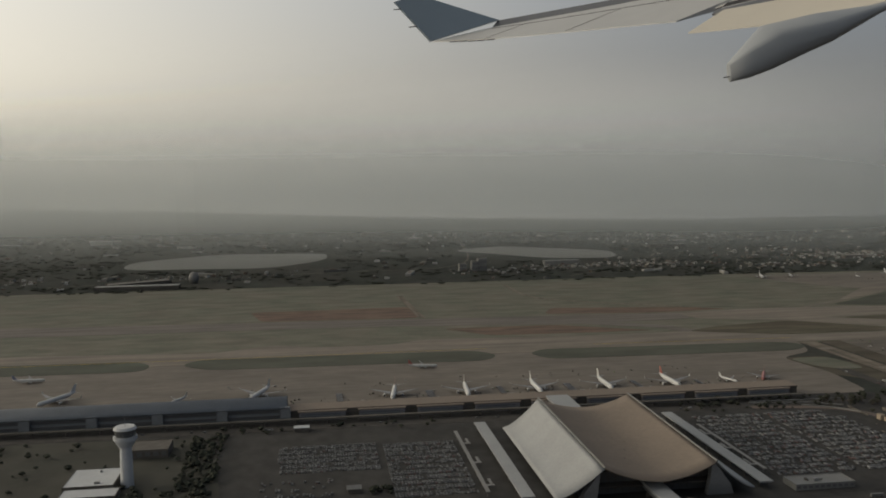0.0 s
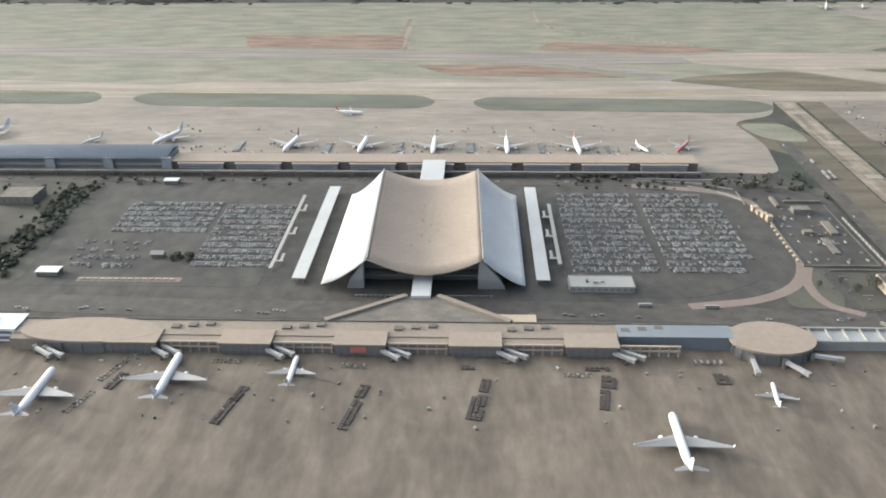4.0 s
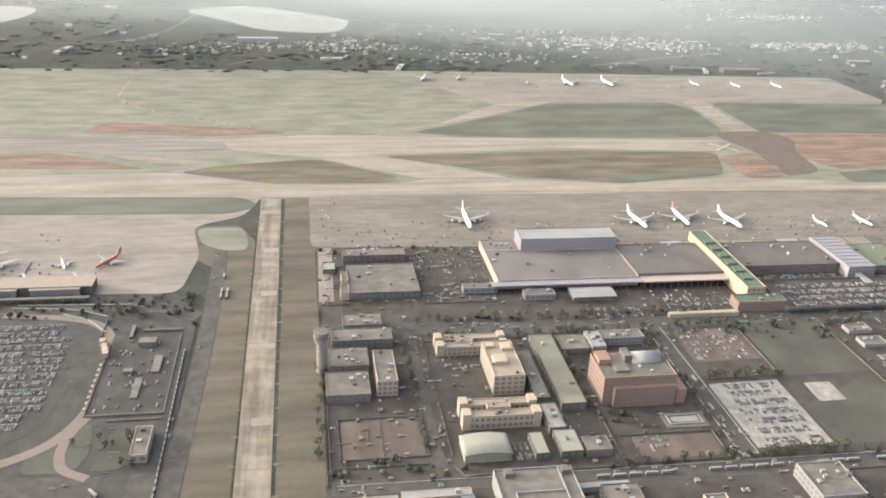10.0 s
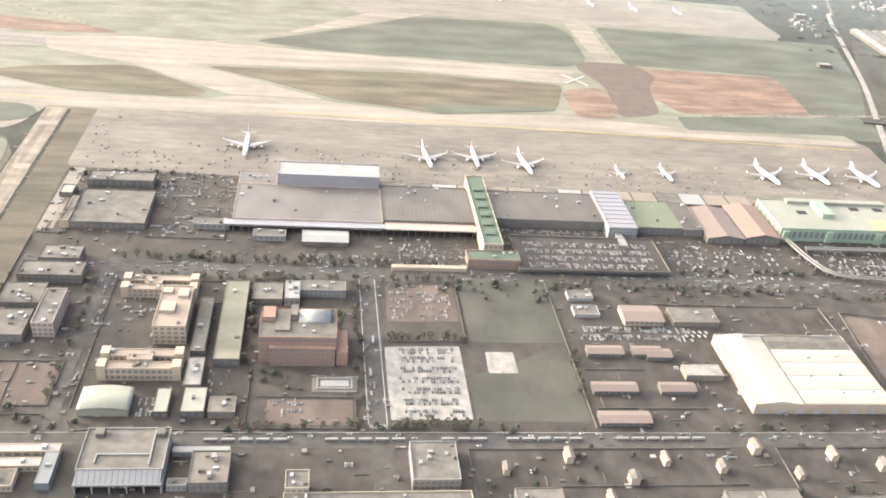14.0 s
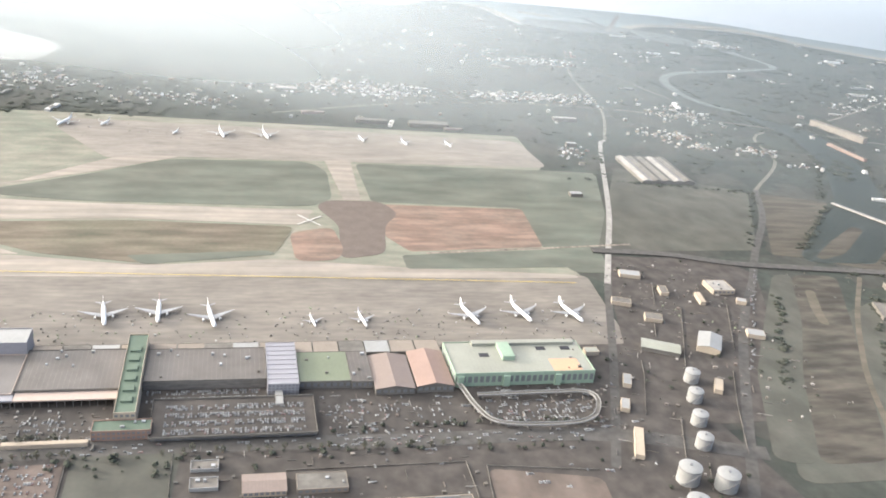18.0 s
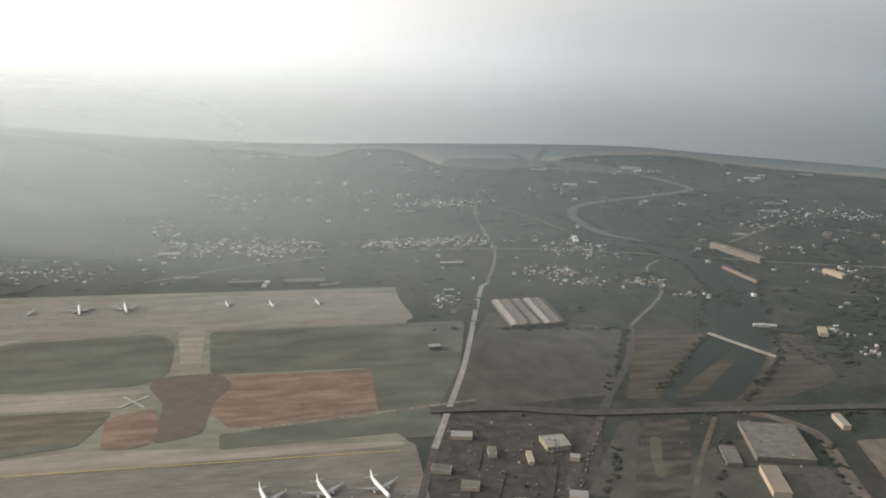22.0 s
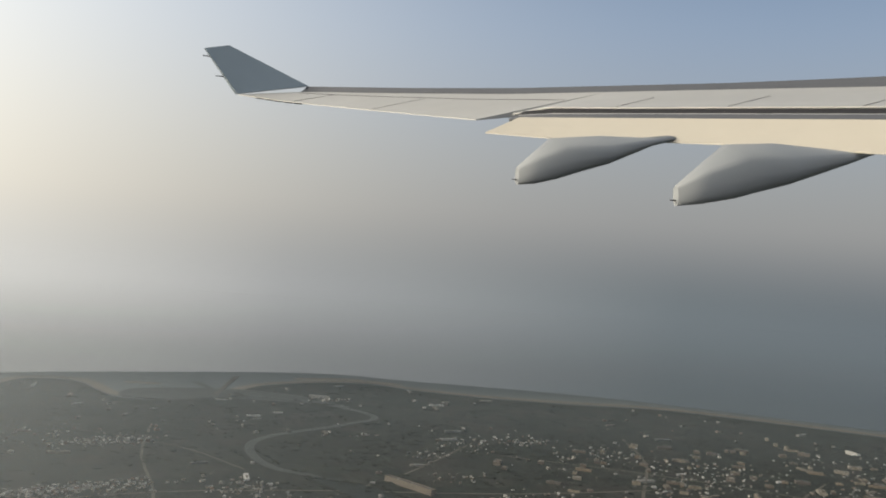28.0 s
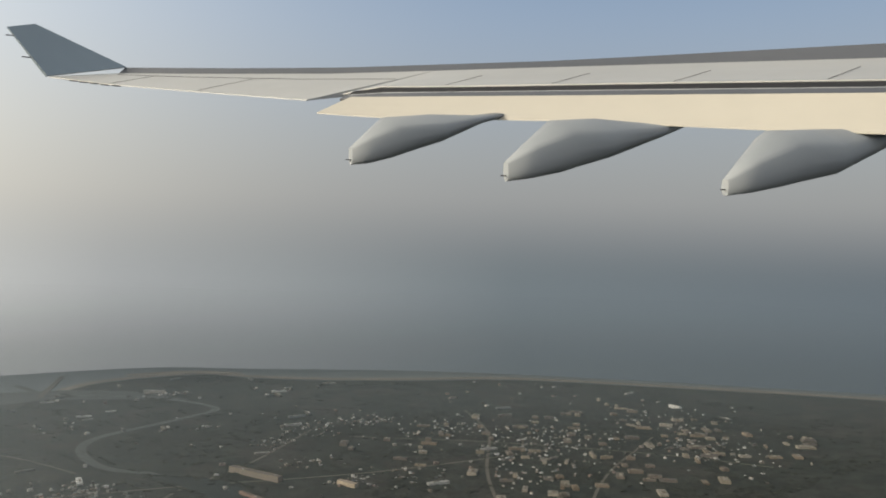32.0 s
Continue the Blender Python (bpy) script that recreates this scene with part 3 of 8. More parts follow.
def ribbon(name, label, pts, width, z, material, category="road", n=6, thing=False, thick=0.06):
    line, rings, z = spline(pts, n), [], level(z)
    for i, p in enumerate(line):
        d = (line[min(i + 1, len(line) - 1)] - line[max(i - 1, 0)]).normalized()
        s = Vector((-d.y, d.x)) * width / 2
        rings.append([(*(p + s), z), (*(p - s), z), (*(p - s), z - thick), (*(p + s), z - thick)])
    ob = part(name, loft(rings), material)
    return tagged(ob, label, category, kind="" if thing else "structure")


def baked(name, label, category, template, places, mats, kind="stuff"):
    """Many copies of a template (verts, faces, material numbers) as one mesh; places: x, y, z, turn, sx, sy, sz."""
    tv, tf, tm = template
    tv, P = np.array(tv, float), np.array(places, float)
    c, s = np.cos(P[:, 3]), np.sin(P[:, 3])
    v = tv[None] * P[:, None, 4:7]
    xyz = np.stack([v[..., 0] * c[:, None] - v[..., 1] * s[:, None] + P[:, None, 0], v[..., 0] * s[:, None] + v[..., 1] * c[:, None] + P[:, None, 1], v[..., 2] + P[:, None, 2]], -1)
    n = len(tv)
    faces = [[i + k * n for i in f] for k in range(len(P)) for f in tf]
    me = bpy.data.meshes.new(name)
    me.from_pydata(xyz.reshape(-1, 3).tolist(), [], faces)
    for m in mats:
        me.materials.append(M[m])
    if len(mats) > 1:
        me.polygons.foreach_set("material_index", np.array(list(tm) * len(P), dtype=np.int32))
    me.update()
    return tagged(new(name, me), label, category, kind=kind)


BOX_F = [(0, 3, 2, 1), (4, 5, 6, 7), (0, 1, 5, 4), (1, 2, 6, 5), (2, 3, 7, 6), (3, 0, 4, 7)]


def box_t(x0, x1, y0, y1, z0, z1, tx=1.0, ty=1.0):
    """Template vertices of a box, its top drawn in by tx, ty."""
    cx, cy = (x0 + x1) / 2, (y0 + y1) / 2
    top = [(cx + (x - cx) * tx, cy + (y - cy) * ty, z1) for x, y in ((x0, y0), (x1, y0), (x1, y1), (x0, y1))]
    return [(x0, y0, z0), (x1, y0, z0), (x1, y1, z0), (x0, y1, z0), *top]


def joined_t(*bs):
    """One template out of (vertices, faces, material) pieces."""
    v, f, m = [], [], []
    for verts, faces, k in bs:
        f += [[i + len(v) for i in q] for q in faces]
        m += [k] * len(faces)
        v += verts
    return v, f, m

# ---- the land, the sea and the airfield's surfaces ----
COAST = [(-3600, 4650), (-1500, 3500), (-600, 3050), (-100, 2520), (300, 2210), (580, 2080), (860, 1965), (980, 1870), (1080, 1975), (1190, 1930), (1225, 1760), (1320, 1705), (1420, 1740), (1540, 1830), (1680, 1850), (1800, 1820), (1870, 1720), (2000, 1600), (2160, 1500), (2330, 1400), (2560, 1120), (2900, 640), (3700, -500), (4600, -1500)]
coast = [tuple(p) for p in spline(COAST, 5)]
land_edge = [(-3600, -1500), (4600, -1500)]
ground = tagged(part("ground", prism([*land_edge[:1], *coast], -6.0, 0.0), "land"), "flat green and brown farmland and airfield ground reaching the coast", "ground", kind="structure")
sea = tagged(part("water", boxes((-4600, 5400, -2400, 5600, -6.5, -1.2)), "sea"), "dull grey sea under thick haze beyond the coast", "sea", kind="structure")
ribbon("beach", "pale sandy beach along the shore", [(x + 14, y + 22) for x, y in COAST[1:]], 26, 0.1, "sand", "beach", 5)

patch("grass_strip", "dull grey-green airfield grass between the runways", [(-900, 596), (382, 590), (935, 585), (925, 640), (930, 740), (985, 852), (990, 960), (500, 985), (-900, 985)], 0.06, "grass", 4)
patch("apron", "wide worn tan concrete apron of the terminal's north side", [(-700, 474), (-160, 474), (312, 452), (318, 500), (310, 545), (340, 560), (352, 600), (-700, 632)], 0.12, "apron", 10)
patch("apron", "wide stained concrete apron before the southern pier", [(-700, -150), (310, -150), (311, 262), (311, 285), (-700, 285)], 0.12, "apron_old", 2)
patch("apron", "long concrete apron in front of the hangars", [(382, 507), (625, 497), (800, 492), (930, 492), (938, 595), (800, 606), (640, 612), (470, 622), (382, 600)], 0.12, "apron_dark", 8)
patch("apron", "distant remote apron with parked airliners", [(506, 963), (800, 954), (985, 940), (992, 850), (800, 850), (615, 850), (562, 838), (503, 930)], 0.12, "apron", 14)
patch("taxiway", "pale sunlit concrete taxiway running past the apron", [(-700, 652), (-191, 648), (-75, 634), (-30, 656), (0, 641), (55, 640), (80, 656), (200, 646), (288, 648), (357, 618), (445, 616), (470, 628), (530, 626), (613, 610), (706, 622), (800, 608), (930, 596), (930, 590), (350, 594), (-700, 604)], 0.18, "taxi", 10)
patch("taxiway", "pale concrete taxiway crossing from the runway to the remote apron", [(314, 728), (377, 740), (438, 738), (500, 775), (562, 838), (585, 850), (625, 850), (548, 798), (441, 737), (553, 727), (740, 720), (728, 688), (594, 696), (425, 686), (476, 661), (531, 628), (463, 629), (390, 678), (322, 701)], 0.18, "taxi", 4)
patch("taxiway", "short concrete link between taxiway and remote apron", [(761, 852), (786, 852), (783, 745), (768, 745)], 0.2, "taxi", 2)
patch("runway", "dark asphalt runway with worn pale edges", [(-900, 800), (-250, 770), (53, 749), (324, 730), (314, 702), (221, 697), (104, 710), (57, 718), (-229, 727), (-900, 760)], 0.16, "runway", 4)
patch("runway", "dark angled asphalt runway exit", [(228, 708), (283, 676), (300, 648), (286, 646), (270, 668), (215, 697)], 0.2, "runway", 3)
patch("runway", "dark closed asphalt taxiway end with white cross", [(742, 728), (752, 744), (800, 744), (812, 715), (796, 690), (788, 632), (752, 622), (758, 688)], 0.2, "rubber", 12)
for pts in ([(-400, 628), (-121, 616), (-109, 599), (-115, 584), (-400, 590)], [(-91, 597), (-82, 613), (112, 607), (125, 590), (113, 574), (-70, 580)], [(146, 590), (158, 603), (338, 595), (350, 579), (333, 565), (156, 571)]):
    patch("grass_strip", "long green grass island beside the taxiway", pts, 0.24, "dark_grass", 10)
for pts in ([(288, 648), (322, 664), (390, 676), (450, 632), (440, 620), (357, 622)], [(440, 682), (594, 692), (722, 684), (708, 640), (700, 628), (613, 614), (540, 630), (490, 658)]):
    patch("grass_strip", "brown and green grass island between taxiway and runway", pts, 0.24, "island", 10)
patch("grass_strip", "lens-shaped green grass island by the remote apron", [(470, 745), (548, 793), (615, 842), (745, 846), (760, 820), (758, 745), (738, 728), (553, 731)], 0.24, "dark_grass", 14)
patch("grass_strip", "dark grass by the closed taxiway", [(600, 627), (700, 637), (706, 630), (613, 612)], 0.26, "dark_grass", 4)
patch("field", "bare red earth patch beside the runway", [(100, 697), (194, 696), (266, 657), (135, 662)], 0.1, "red_earth", 8, "bare earth")
patch("field", "bare red earth beyond the runway", [(-60, 812), (85, 815), (88, 753), (-47, 761)], 0.1, "red_earth", 8, "bare earth")
patch("field", "reddish strip of earth north of the runway", [(215, 782), (335, 762), (370, 745), (300, 738), (200, 752)], 0.1, "red_earth", 8, "bare earth")
patch("field", "dark green grass between runway end and road", [(905, 730), (985, 735), (960, 600), (930, 600)], 0.12, "dark_grass", 8)
patch("field", "large bare red earth field at the runway's end", [(792, 737), (927, 731), (920, 648), (808, 637), (788, 676)], 0.14, "red_earth", 4, "bare earth")
patch("field", "bare red earth island by the closed taxiway", [(717, 671), (752, 684), (757, 640), (750, 620), (719, 618)], 0.26, "red_earth", 10, "bare earth")
patch("field", "dark green grass field beside the remote apron", [(790, 845), (985, 842), (1040, 838), (1004, 720), (976, 648), (930, 642), (926, 735), (792, 742)], 0.1, "dark_grass", 8)
patch("field", "wide green grass field north of the runway", [(100, 880), (215, 935), (500, 960), (500, 900), (552, 836), (430, 745), (330, 765), (215, 800)], 0.1, "grass", 20)
patch("field", "dark green crop field east of the road", [(1070, 860), (1190, 790), (1115, 645), (965, 640)], 0.1, "lawn", 6)
patch("field", "brown fallow field beside the river", [(1203, 788), (1269, 767), (1152, 630), (1124, 636)], 0.1, "fallow", 5)
patch("field", "dark brown riverside flats", [(1290, 745), (1370, 760), (1330, 640), (1215, 600), (1130, 640), (1205, 640)], 0.09, "fallow", 20)
ribbon("bridge", "pale concrete river weir bridge", [(1270, 762), (1301, 694)], 4.5, 2.2, "pale_paving", "bridge", thick=1.2)
ribbon("road", "pale concrete road past the eastern warehouses", [(1205, 597), (1223, 585), (1238, 562), (1240, 541), (1221, 485), (1203, 428), (1186, 370)], 9, 0.16, "apron_old")
patch("field", "pale dusty yard beside the warehouse road", [(1264, 537), (1330, 532), (1285, 462), (1246, 484)], 0.1, "apron_old", 4, "yard")
patch("field", "grey asphalt yard behind the ribbed warehouse", [(1187, 501), (1217, 504), (1203, 463), (1176, 466)], 0.13, "asphalt", 2, "yard")
patch("field", "green meadow beyond the oil tanks", [(960, 345), (1120, 345), (1230, 480), (1180, 560), (1060, 500)], 0.08, "lawn", 20)
patch("field", "dark green strip below the red field", [(800, 630), (925, 643), (935, 610), (800, 606)], 0.16, "dark_grass", 4)
patch("yard", "dark brown industrial yards between road and river", [(900, 400), (1000, 402), (1085, 596), (1070, 628), (965, 630), (944, 560)], 0.09, "yard", 8)
ribbon("track", "narrow pale dirt track to the runway", [(84, 890), (91, 751)], 6, 0.14, "worn", "track")
ribbon("track", "winding pale dirt track beyond the runway", [(207, 950), (213, 860), (249, 817), (335, 766)], 4, 0.14, "worn", "track")
ribbon("track", "thin pale dirt track along the red field", [(925, 646), (1000, 655), (820, 634)][::-1][:2], 3, 0.2, "worn", "track")

# the taxiway that runs towards the camera, of pale worn slabs
patch("grass_strip", "brown-green verge beside the crossing taxiway", [(314, -150), (349, -150), (349, 520), (338, 545), (312, 545), (311, 500), (330, 480), (331, 250)], 0.05, "dry", 4)
patch("grass_strip", "brown-green verge east of the crossing taxiway", [(364, -150), (386, -150), (386, 500), (384, 592), (366, 592)], 0.05, "dry", 3)
patch("grass_strip", "small green island at the apron's corner", [(312, 541), (341, 541), (345, 520), (345, 505), (333, 505), (318, 515)], 0.28, "grass", 8)
patch("taxiway", "broad worn concrete turn-off at the taxiway's near end", [(336, -150), (336, 250), (340, 268), (350.1, 280), (363.5, 280), (364.5, 268), (369, 259), (378, 254), (400, 252), (470, 250), (520, 236), (520, -150)], 0.10, "apron_old", 5)
crossing = tagged(part("taxiway", boxes((350, 363.6, -150, 592, 0.02, 0.14)), "worn"), "straight taxiway of pale worn concrete slabs", "taxiway", kind="structure")

# far water: two reservoirs, the river
patch("pond", "large pale reservoir beyond the runway", [(-255, 1200), (-262, 1300), (-150, 1395), (20, 1375), (15, 1270), (-60, 1180), (-160, 1195)], 0.15, "water", 40)
patch("pond", "second pale reservoir with curved banks", [(205, 1365), (300, 1430), (455, 1310), (430, 1200), (330, 1215), (270, 1300)], 0.15, "water", 40)
ribbon("river", "muddy grey river winding to the sea", [(1372, 1100), (1355, 1140), (1333, 1171), (1325, 1229), (1339, 1304), (1378, 1356), (1447, 1388), (1552, 1423), (1640, 1480), (1580, 1640), (1450, 1760), (1420, 1900)], 15, 0.13, "far_river", "river")
patch("river", "broad dark pool of the river above the weir", [(1274, 760), (1300, 702), (1316, 722), (1352, 790), (1388, 864), (1424, 950), (1426, 1035), (1396, 1090), (1362, 1124), (1366, 1080), (1378, 1000), (1352, 900), (1312, 826)], 0.14, "deep_river", 14)
patch("river", "dark slack water below the weir", [(1271, 757), (1297, 700), (1252, 652), (1214, 618), (1150, 622), (1152, 636), (1182, 669), (1218, 709)], 0.14, "deep_river", 8)
patch("mud_flat", "long brown sandbar below the weir", [(1252, 704), (1258, 694), (1200, 640), (1168, 626), (1164, 632), (1200, 664)], 0.15, "fallow", 8, "sandbar")
patch("mud_flat", "broad muddy riverbed south of the highway", [(1117, 597), (1158, 594), (1116, 515), (1075, 443), (1030, 360), (985, 360), (1032, 449), (1077, 519)], 0.13, "riverbed", 12, "riverbed")
patch("mud_flat", "pale sandbar in the muddy riverbed", [(1112, 570), (1120, 568), (1104, 534), (1096, 512), (1090, 516), (1098, 540)], 0.14, "dry", 5, "sandbar")
patch("grass_strip", "dark green grassy bank of the river", [(1100, 597), (1117, 597), (1077, 519), (1032, 449), (985, 360), (960, 366), (1001, 453), (1048, 522)], 0.12, "lawn", 10)
ribbon("track", "pale dirt track along the riverbank", [(1179, 592), (1134, 533), (1105, 490), (1075, 440), (1040, 365)], 4, 0.17, "dry", "track")
def shoal(label, pts, z, material, category):
    """A low bank that rises from the sea bed."""
    pts = rounded(pts, 30)
    return tagged(part("mud_flat", prism(pts, -1.3, level(z)), material), label, category, kind="structure")


ribbon("breakwater", "long dark stone breakwater at the river mouth", [(1416, 1735), (1470, 1840), (1535, 1964)], 10, 0.6, "conc_dark", "breakwater", thick=1.9)
shoal("pale wet mud flat by the river mouth", [(1230, 1760), (1320, 1700), (1410, 1715), (1540, 1640), (1640, 1560), (1600, 1700), (1500, 1790), (1380, 1830), (1270, 1840)], 0.08, "river", "mud flat")
shoal("pale sand spit off the coast", [(1650, 1925), (1790, 1908), (1865, 1835), (1885, 1800), (1800, 1875), (1660, 1902)], 0.1, "sand", "sand spit")
shoal("small pale sandbank off the bay", [(1284, 1932), (1351, 1892), (1345, 1880), (1280, 1915)], 0.1, "sand", "sand spit")

# roads
for pts, w in (([(1100, 960), (1150, 1100), (1180, 1300), (1240, 1500)], 5), ([(700, 1010), (900, 1090), (1120, 1110), (1330, 1060), (1600, 960), (1900, 900)], 5), ([(1205, 800), (1290, 900), (1330, 1010), (1500, 1100), (1700, 1240)], 5), ([(1500, 500), (1600, 700), (1720, 860), (1900, 1040), (2000, 1200)], 6), ([(1650, 640), (1850, 760), (2100, 860)], 5), ([(1700, 1150), (1850, 1000), (2000, 800), (2080, 640)], 5), ([(1290, 1180), (1240, 1330), (1120, 1480), (1000, 1620)], 4), ([(300, 1010), (420, 1120), (520, 1300), (560, 1600)], 4), ([(-300, 1040), (0, 1110), (180, 1150), (240, 1400), (260, 1800)], 4)):
    ribbon("road", "narrow pale country road between villages", pts, w * 0.8, 0.12, "country_road")
ribbon("road", "grey asphalt service road along the airport fence", [(330, 520), (330, 400), (325, 225), (318, -140)], 8, 0.14, "asphalt")
ribbon("road", "tree-lined dual carriageway through the airport town", [(386, 405), (430, 404), (520, 400), (640, 402), (760, 398), (870, 396), (960, 372)], 12, 0.14, "asphalt")
ribbon("road", "straight asphalt road with parked coaches along it", [(386, 285), (440, 284), (560, 281), (700, 281), (900, 284)], 9, 0.16, "asphalt")
ribbon("road", "broad straight avenue between office blocks", [(554, 400), (555, 340), (556, 285), (557, 200)], 9, 0.18, "asphalt")
ribbon("road", "service street west of the office blocks", [(428, 400), (428, 300), (436, 286)], 6, 0.18, "asphalt")
ribbon("road", "pale concrete road running north past the field", [(948, 577), (975, 642), (1015, 740), (1082, 930), (1100, 960)], 5, 0.14, "pale_paving")
ribbon("road", "dark asphalt road past the tank farm", [(868, 367), (905, 460), (943, 563), (950, 581)], 5.5, 0.14, "asphalt")
ribbon("road", "main road along the river embankment", [(930, 335), (985, 440), (1030, 520), (1075, 585), (1110, 640), (1165, 720), (1205, 800)], 6.5, 0.14, "asphalt")
ribbon("road", "elevated highway crossing the river", [(960, 641), (1022, 634), (1074, 617), (1131, 609), (1190, 602), (1250, 594), (1342, 581), (1500, 545), (1900, 440)], 9, 1.2, "asphalt", "highway", thick=1.2)
ribbon("road", "terminal approach road in front of the car parks", [(-300, 302), (-60, 304), (60, 300), (200, 301), (300, 294)], 14, 0.14, "asphalt")
ribbon("road", "road between terminal and northern pier", [(-300, 441), (-60, 441), (130, 438), (290, 438), (325, 425)], 10, 0.14, "asphalt")
ribbon("road", "curving red-paved loop road round the car park", [(232, 305), (262, 312), (282, 330), (290, 365), (286, 405), (270, 425), (230, 433)], 5, 0.2, "brick_path")
ribbon("road", "red-paved curved lane by the lawn", [(296, 300), (285, 308), (283, 325), (290, 345)], 4, 0.22, "brick_path")
patch("pavement", "dark asphalt lane along the apron's edge", [(311, -150), (327, -150), (330, 250), (331, 302), (311, 302)], 0.08, "asphalt", 1)
patch("pavement", "dark asphalt and paving round the terminal and its car parks", [(-700, 285), (311, 285), (324, 300), (324, 430), (311, 452), (-700, 474)], 0.07, "lot", 2)
patch("pavement", "dark paved ground of the airport town", [(384, 252), (505, 252), (512, 205), (900, 205), (960, 330), (930, 492), (800, 492), (625, 497), (384, 507)], 0.07, "yard", 4)
patch("pavement", "strip of pale concrete beside the perimeter fence", [(385, 436), (393, 436), (394, 506), (386, 506)], 0.13, "apron", 1, "concrete strip")
patch("car_park_surface", "asphalt car park west of the terminal", [(-34, 318), (63, 318), (62, 426), (-46, 430)], 0.12, "lot", 4, "car park")
patch("car_park_surface", "asphalt car park with a rounded end east of the terminal", [(188, 312), (240, 312), (270, 330), (277, 370), (272, 405), (255, 424), (188, 426)], 0.12, "lot", 12, "car park")
patch("car_park_surface", "pale concrete square car park", [(560, 293), (594.5, 293), (594.5, 342), (560, 341)], 0.14, "pale_paving", 1, "car park")
patch("car_park_surface", "half-empty brown car park with marked bays", [(562, 360), (597, 361), (597, 392), (563, 390)], 0.14, "court", 1, "car park")
patch("pavement", "small square of bleached white concrete", [(605.5, 323), (619, 323), (619, 338), (606, 338)], 0.16, "pale_paving", 1, "concrete slab")
patch("lawn", "dark green lawn with trees at its edge", [(600, 345), (646, 345), (650, 396), (600, 396)], 0.12, "lawn", 3)
patch("lawn", "dark open grass behind the pale car park", [(596, 292), (645, 292), (645, 344), (596, 320)], 0.11, "lawn", 3)
patch("lawn", "dark green park round the control tower", [(-150, 320), (-36, 318), (-50, 430), (-150, 436)], 0.12, "lawn", 10)
patch("lawn", "dark green lawn inside the loop road", [(271, 305), (270, 313), (279, 332), (291, 337), (294, 316), (290, 304)], 0.14, "lawn", 4)
patch("lawn", "small green lawn beside the workshop", [(296, 304), (300, 331), (309, 331), (308, 305)], 0.14, "lawn", 3)
patch("sports_court", "dull red fenced sports ground", [(391, 302), (424, 302), (424, 327), (391, 327)], 0.12, "court", 1)
patch("sports_court", "red clay court in front of the office block", [(510, 290), (545, 290), (545, 305), (510, 305)], 0.13, "court", 1)
patch("construction_site", "bare red-brown construction ground", [(795, 300), (852, 300), (858, 360), (800, 372)], 0.12, "brown_earth", 6)

# ---- the airliner's own wing, outside the cabin window ----
def strip(a, b, thick, bm=None, n=14):
    """A panel between two edges, each a list of (y, x, z) in full-size metres; thick: how far its underside lies below."""
    def at(e, s):
        y = e[0][0] + (e[-1][0] - e[0][0]) * s
        ys = [p[0] for p in e][::-1]
        return Vector((np.interp(y, ys, [p[1] for p in e][::-1]), y, np.interp(y, ys, [p[2] for p in e][::-1]))) * K
    rings = []
    for i in range(n + 1):
        p, q = at(a, i / n), at(b, i / n)
        d = Vector((0, 0, thick * K))
        mid = (p + q) / 2
        rings.append([p, mid, q, q - Vector((0, 0, 0.025 * K)), mid - d, p - d * 0.4])
    return loft(rings, True, bm)


WING_LE = [(26, 9.36, 4.32), (23, 11.1, 4.06), (19.95, 12.87, 3.83), (14.67, 15.93, 3.58), (8.63, 19.43, 3.44), (4, 22.1, 3.36)]
WING_BAND = [(25.9, 9.12, 4.12), (22.69, 10.94, 3.85), (19.65, 12.68, 3.62), (14.42, 15.66, 3.37), (8.46, 19.05, 3.07), (4, 21.6, 2.9)]
WING_TE = [(26, 7.15, 3.88), (23.61, 8.01, 3.45), (20.53, 9.12, 2.99), (17.26, 10.29, 2.52)]
WING_SLOT = [(17.2, 11.19, 2.72), (16.71, 11.38, 2.84), (14.51, 12.21, 2.66), (10.08, 13.9, 2.34), (6.73, 15.17, 2.09), (4, 16.2, 1.9)]
FLAP_LE = [(16.44, 10.89, 2.54), (11.63, 12.62, 2.17), (6.43, 14.49, 1.78), (4, 15.36, 1.6)]
FLAP_TE = [(16.42, 10.0, 2.14), (14.82, 10.57, 1.93), (11.22, 11.87, 1.63), (7.52, 13.2, 1.22), (4, 14.47, 0.87)]


def cut(e, y0, y1):
    """The stretch of an edge between two spans."""
    ys, f = [p[0] for p in e][::-1], lambda y, k: float(np.interp(y, ys, [p[k] for p in e][::-1]))
    return [(y, f(y, 1), f(y, 2)) for y in [y0, *[p[0] for p in e if y1 < p[0] < y0], y1]]


def between(a, b, s):
    return [(p[0], *(np.array(p[1:]) * (1 - s) + [np.interp(p[0], [q[0] for q in b][::-1], [q[k] for q in b][::-1]) * s for k in (1, 2)])) for p in a]


def fairing(sections, y, w):
    """A flap track fairing: sections (x, lower z, upper z, width share, shoulder height) from its blunt tail forward: a sloping crest over a flat side and a round keel."""
    rings = []
    for x, lo, hi, s, sh in sections:
        side = [(0.45, 1.0), (-0.05, 0.99), (-0.55, (0.96 + sh) / 2), (-0.86, sh), (-0.97, sh - 0.10), (-1.0, sh * 0.5), (-0.93, 0.2), (-0.7, 0.05), (-0.2, 0.0), (0.4, 0.02), (0.93, 0.25), (1.0, 0.55), (0.85, 0.88)]
        rings.append([Vector((x, y + w * s * q, lo + (hi - lo) * v)) * K for q, v in side])
    return loft(rings)


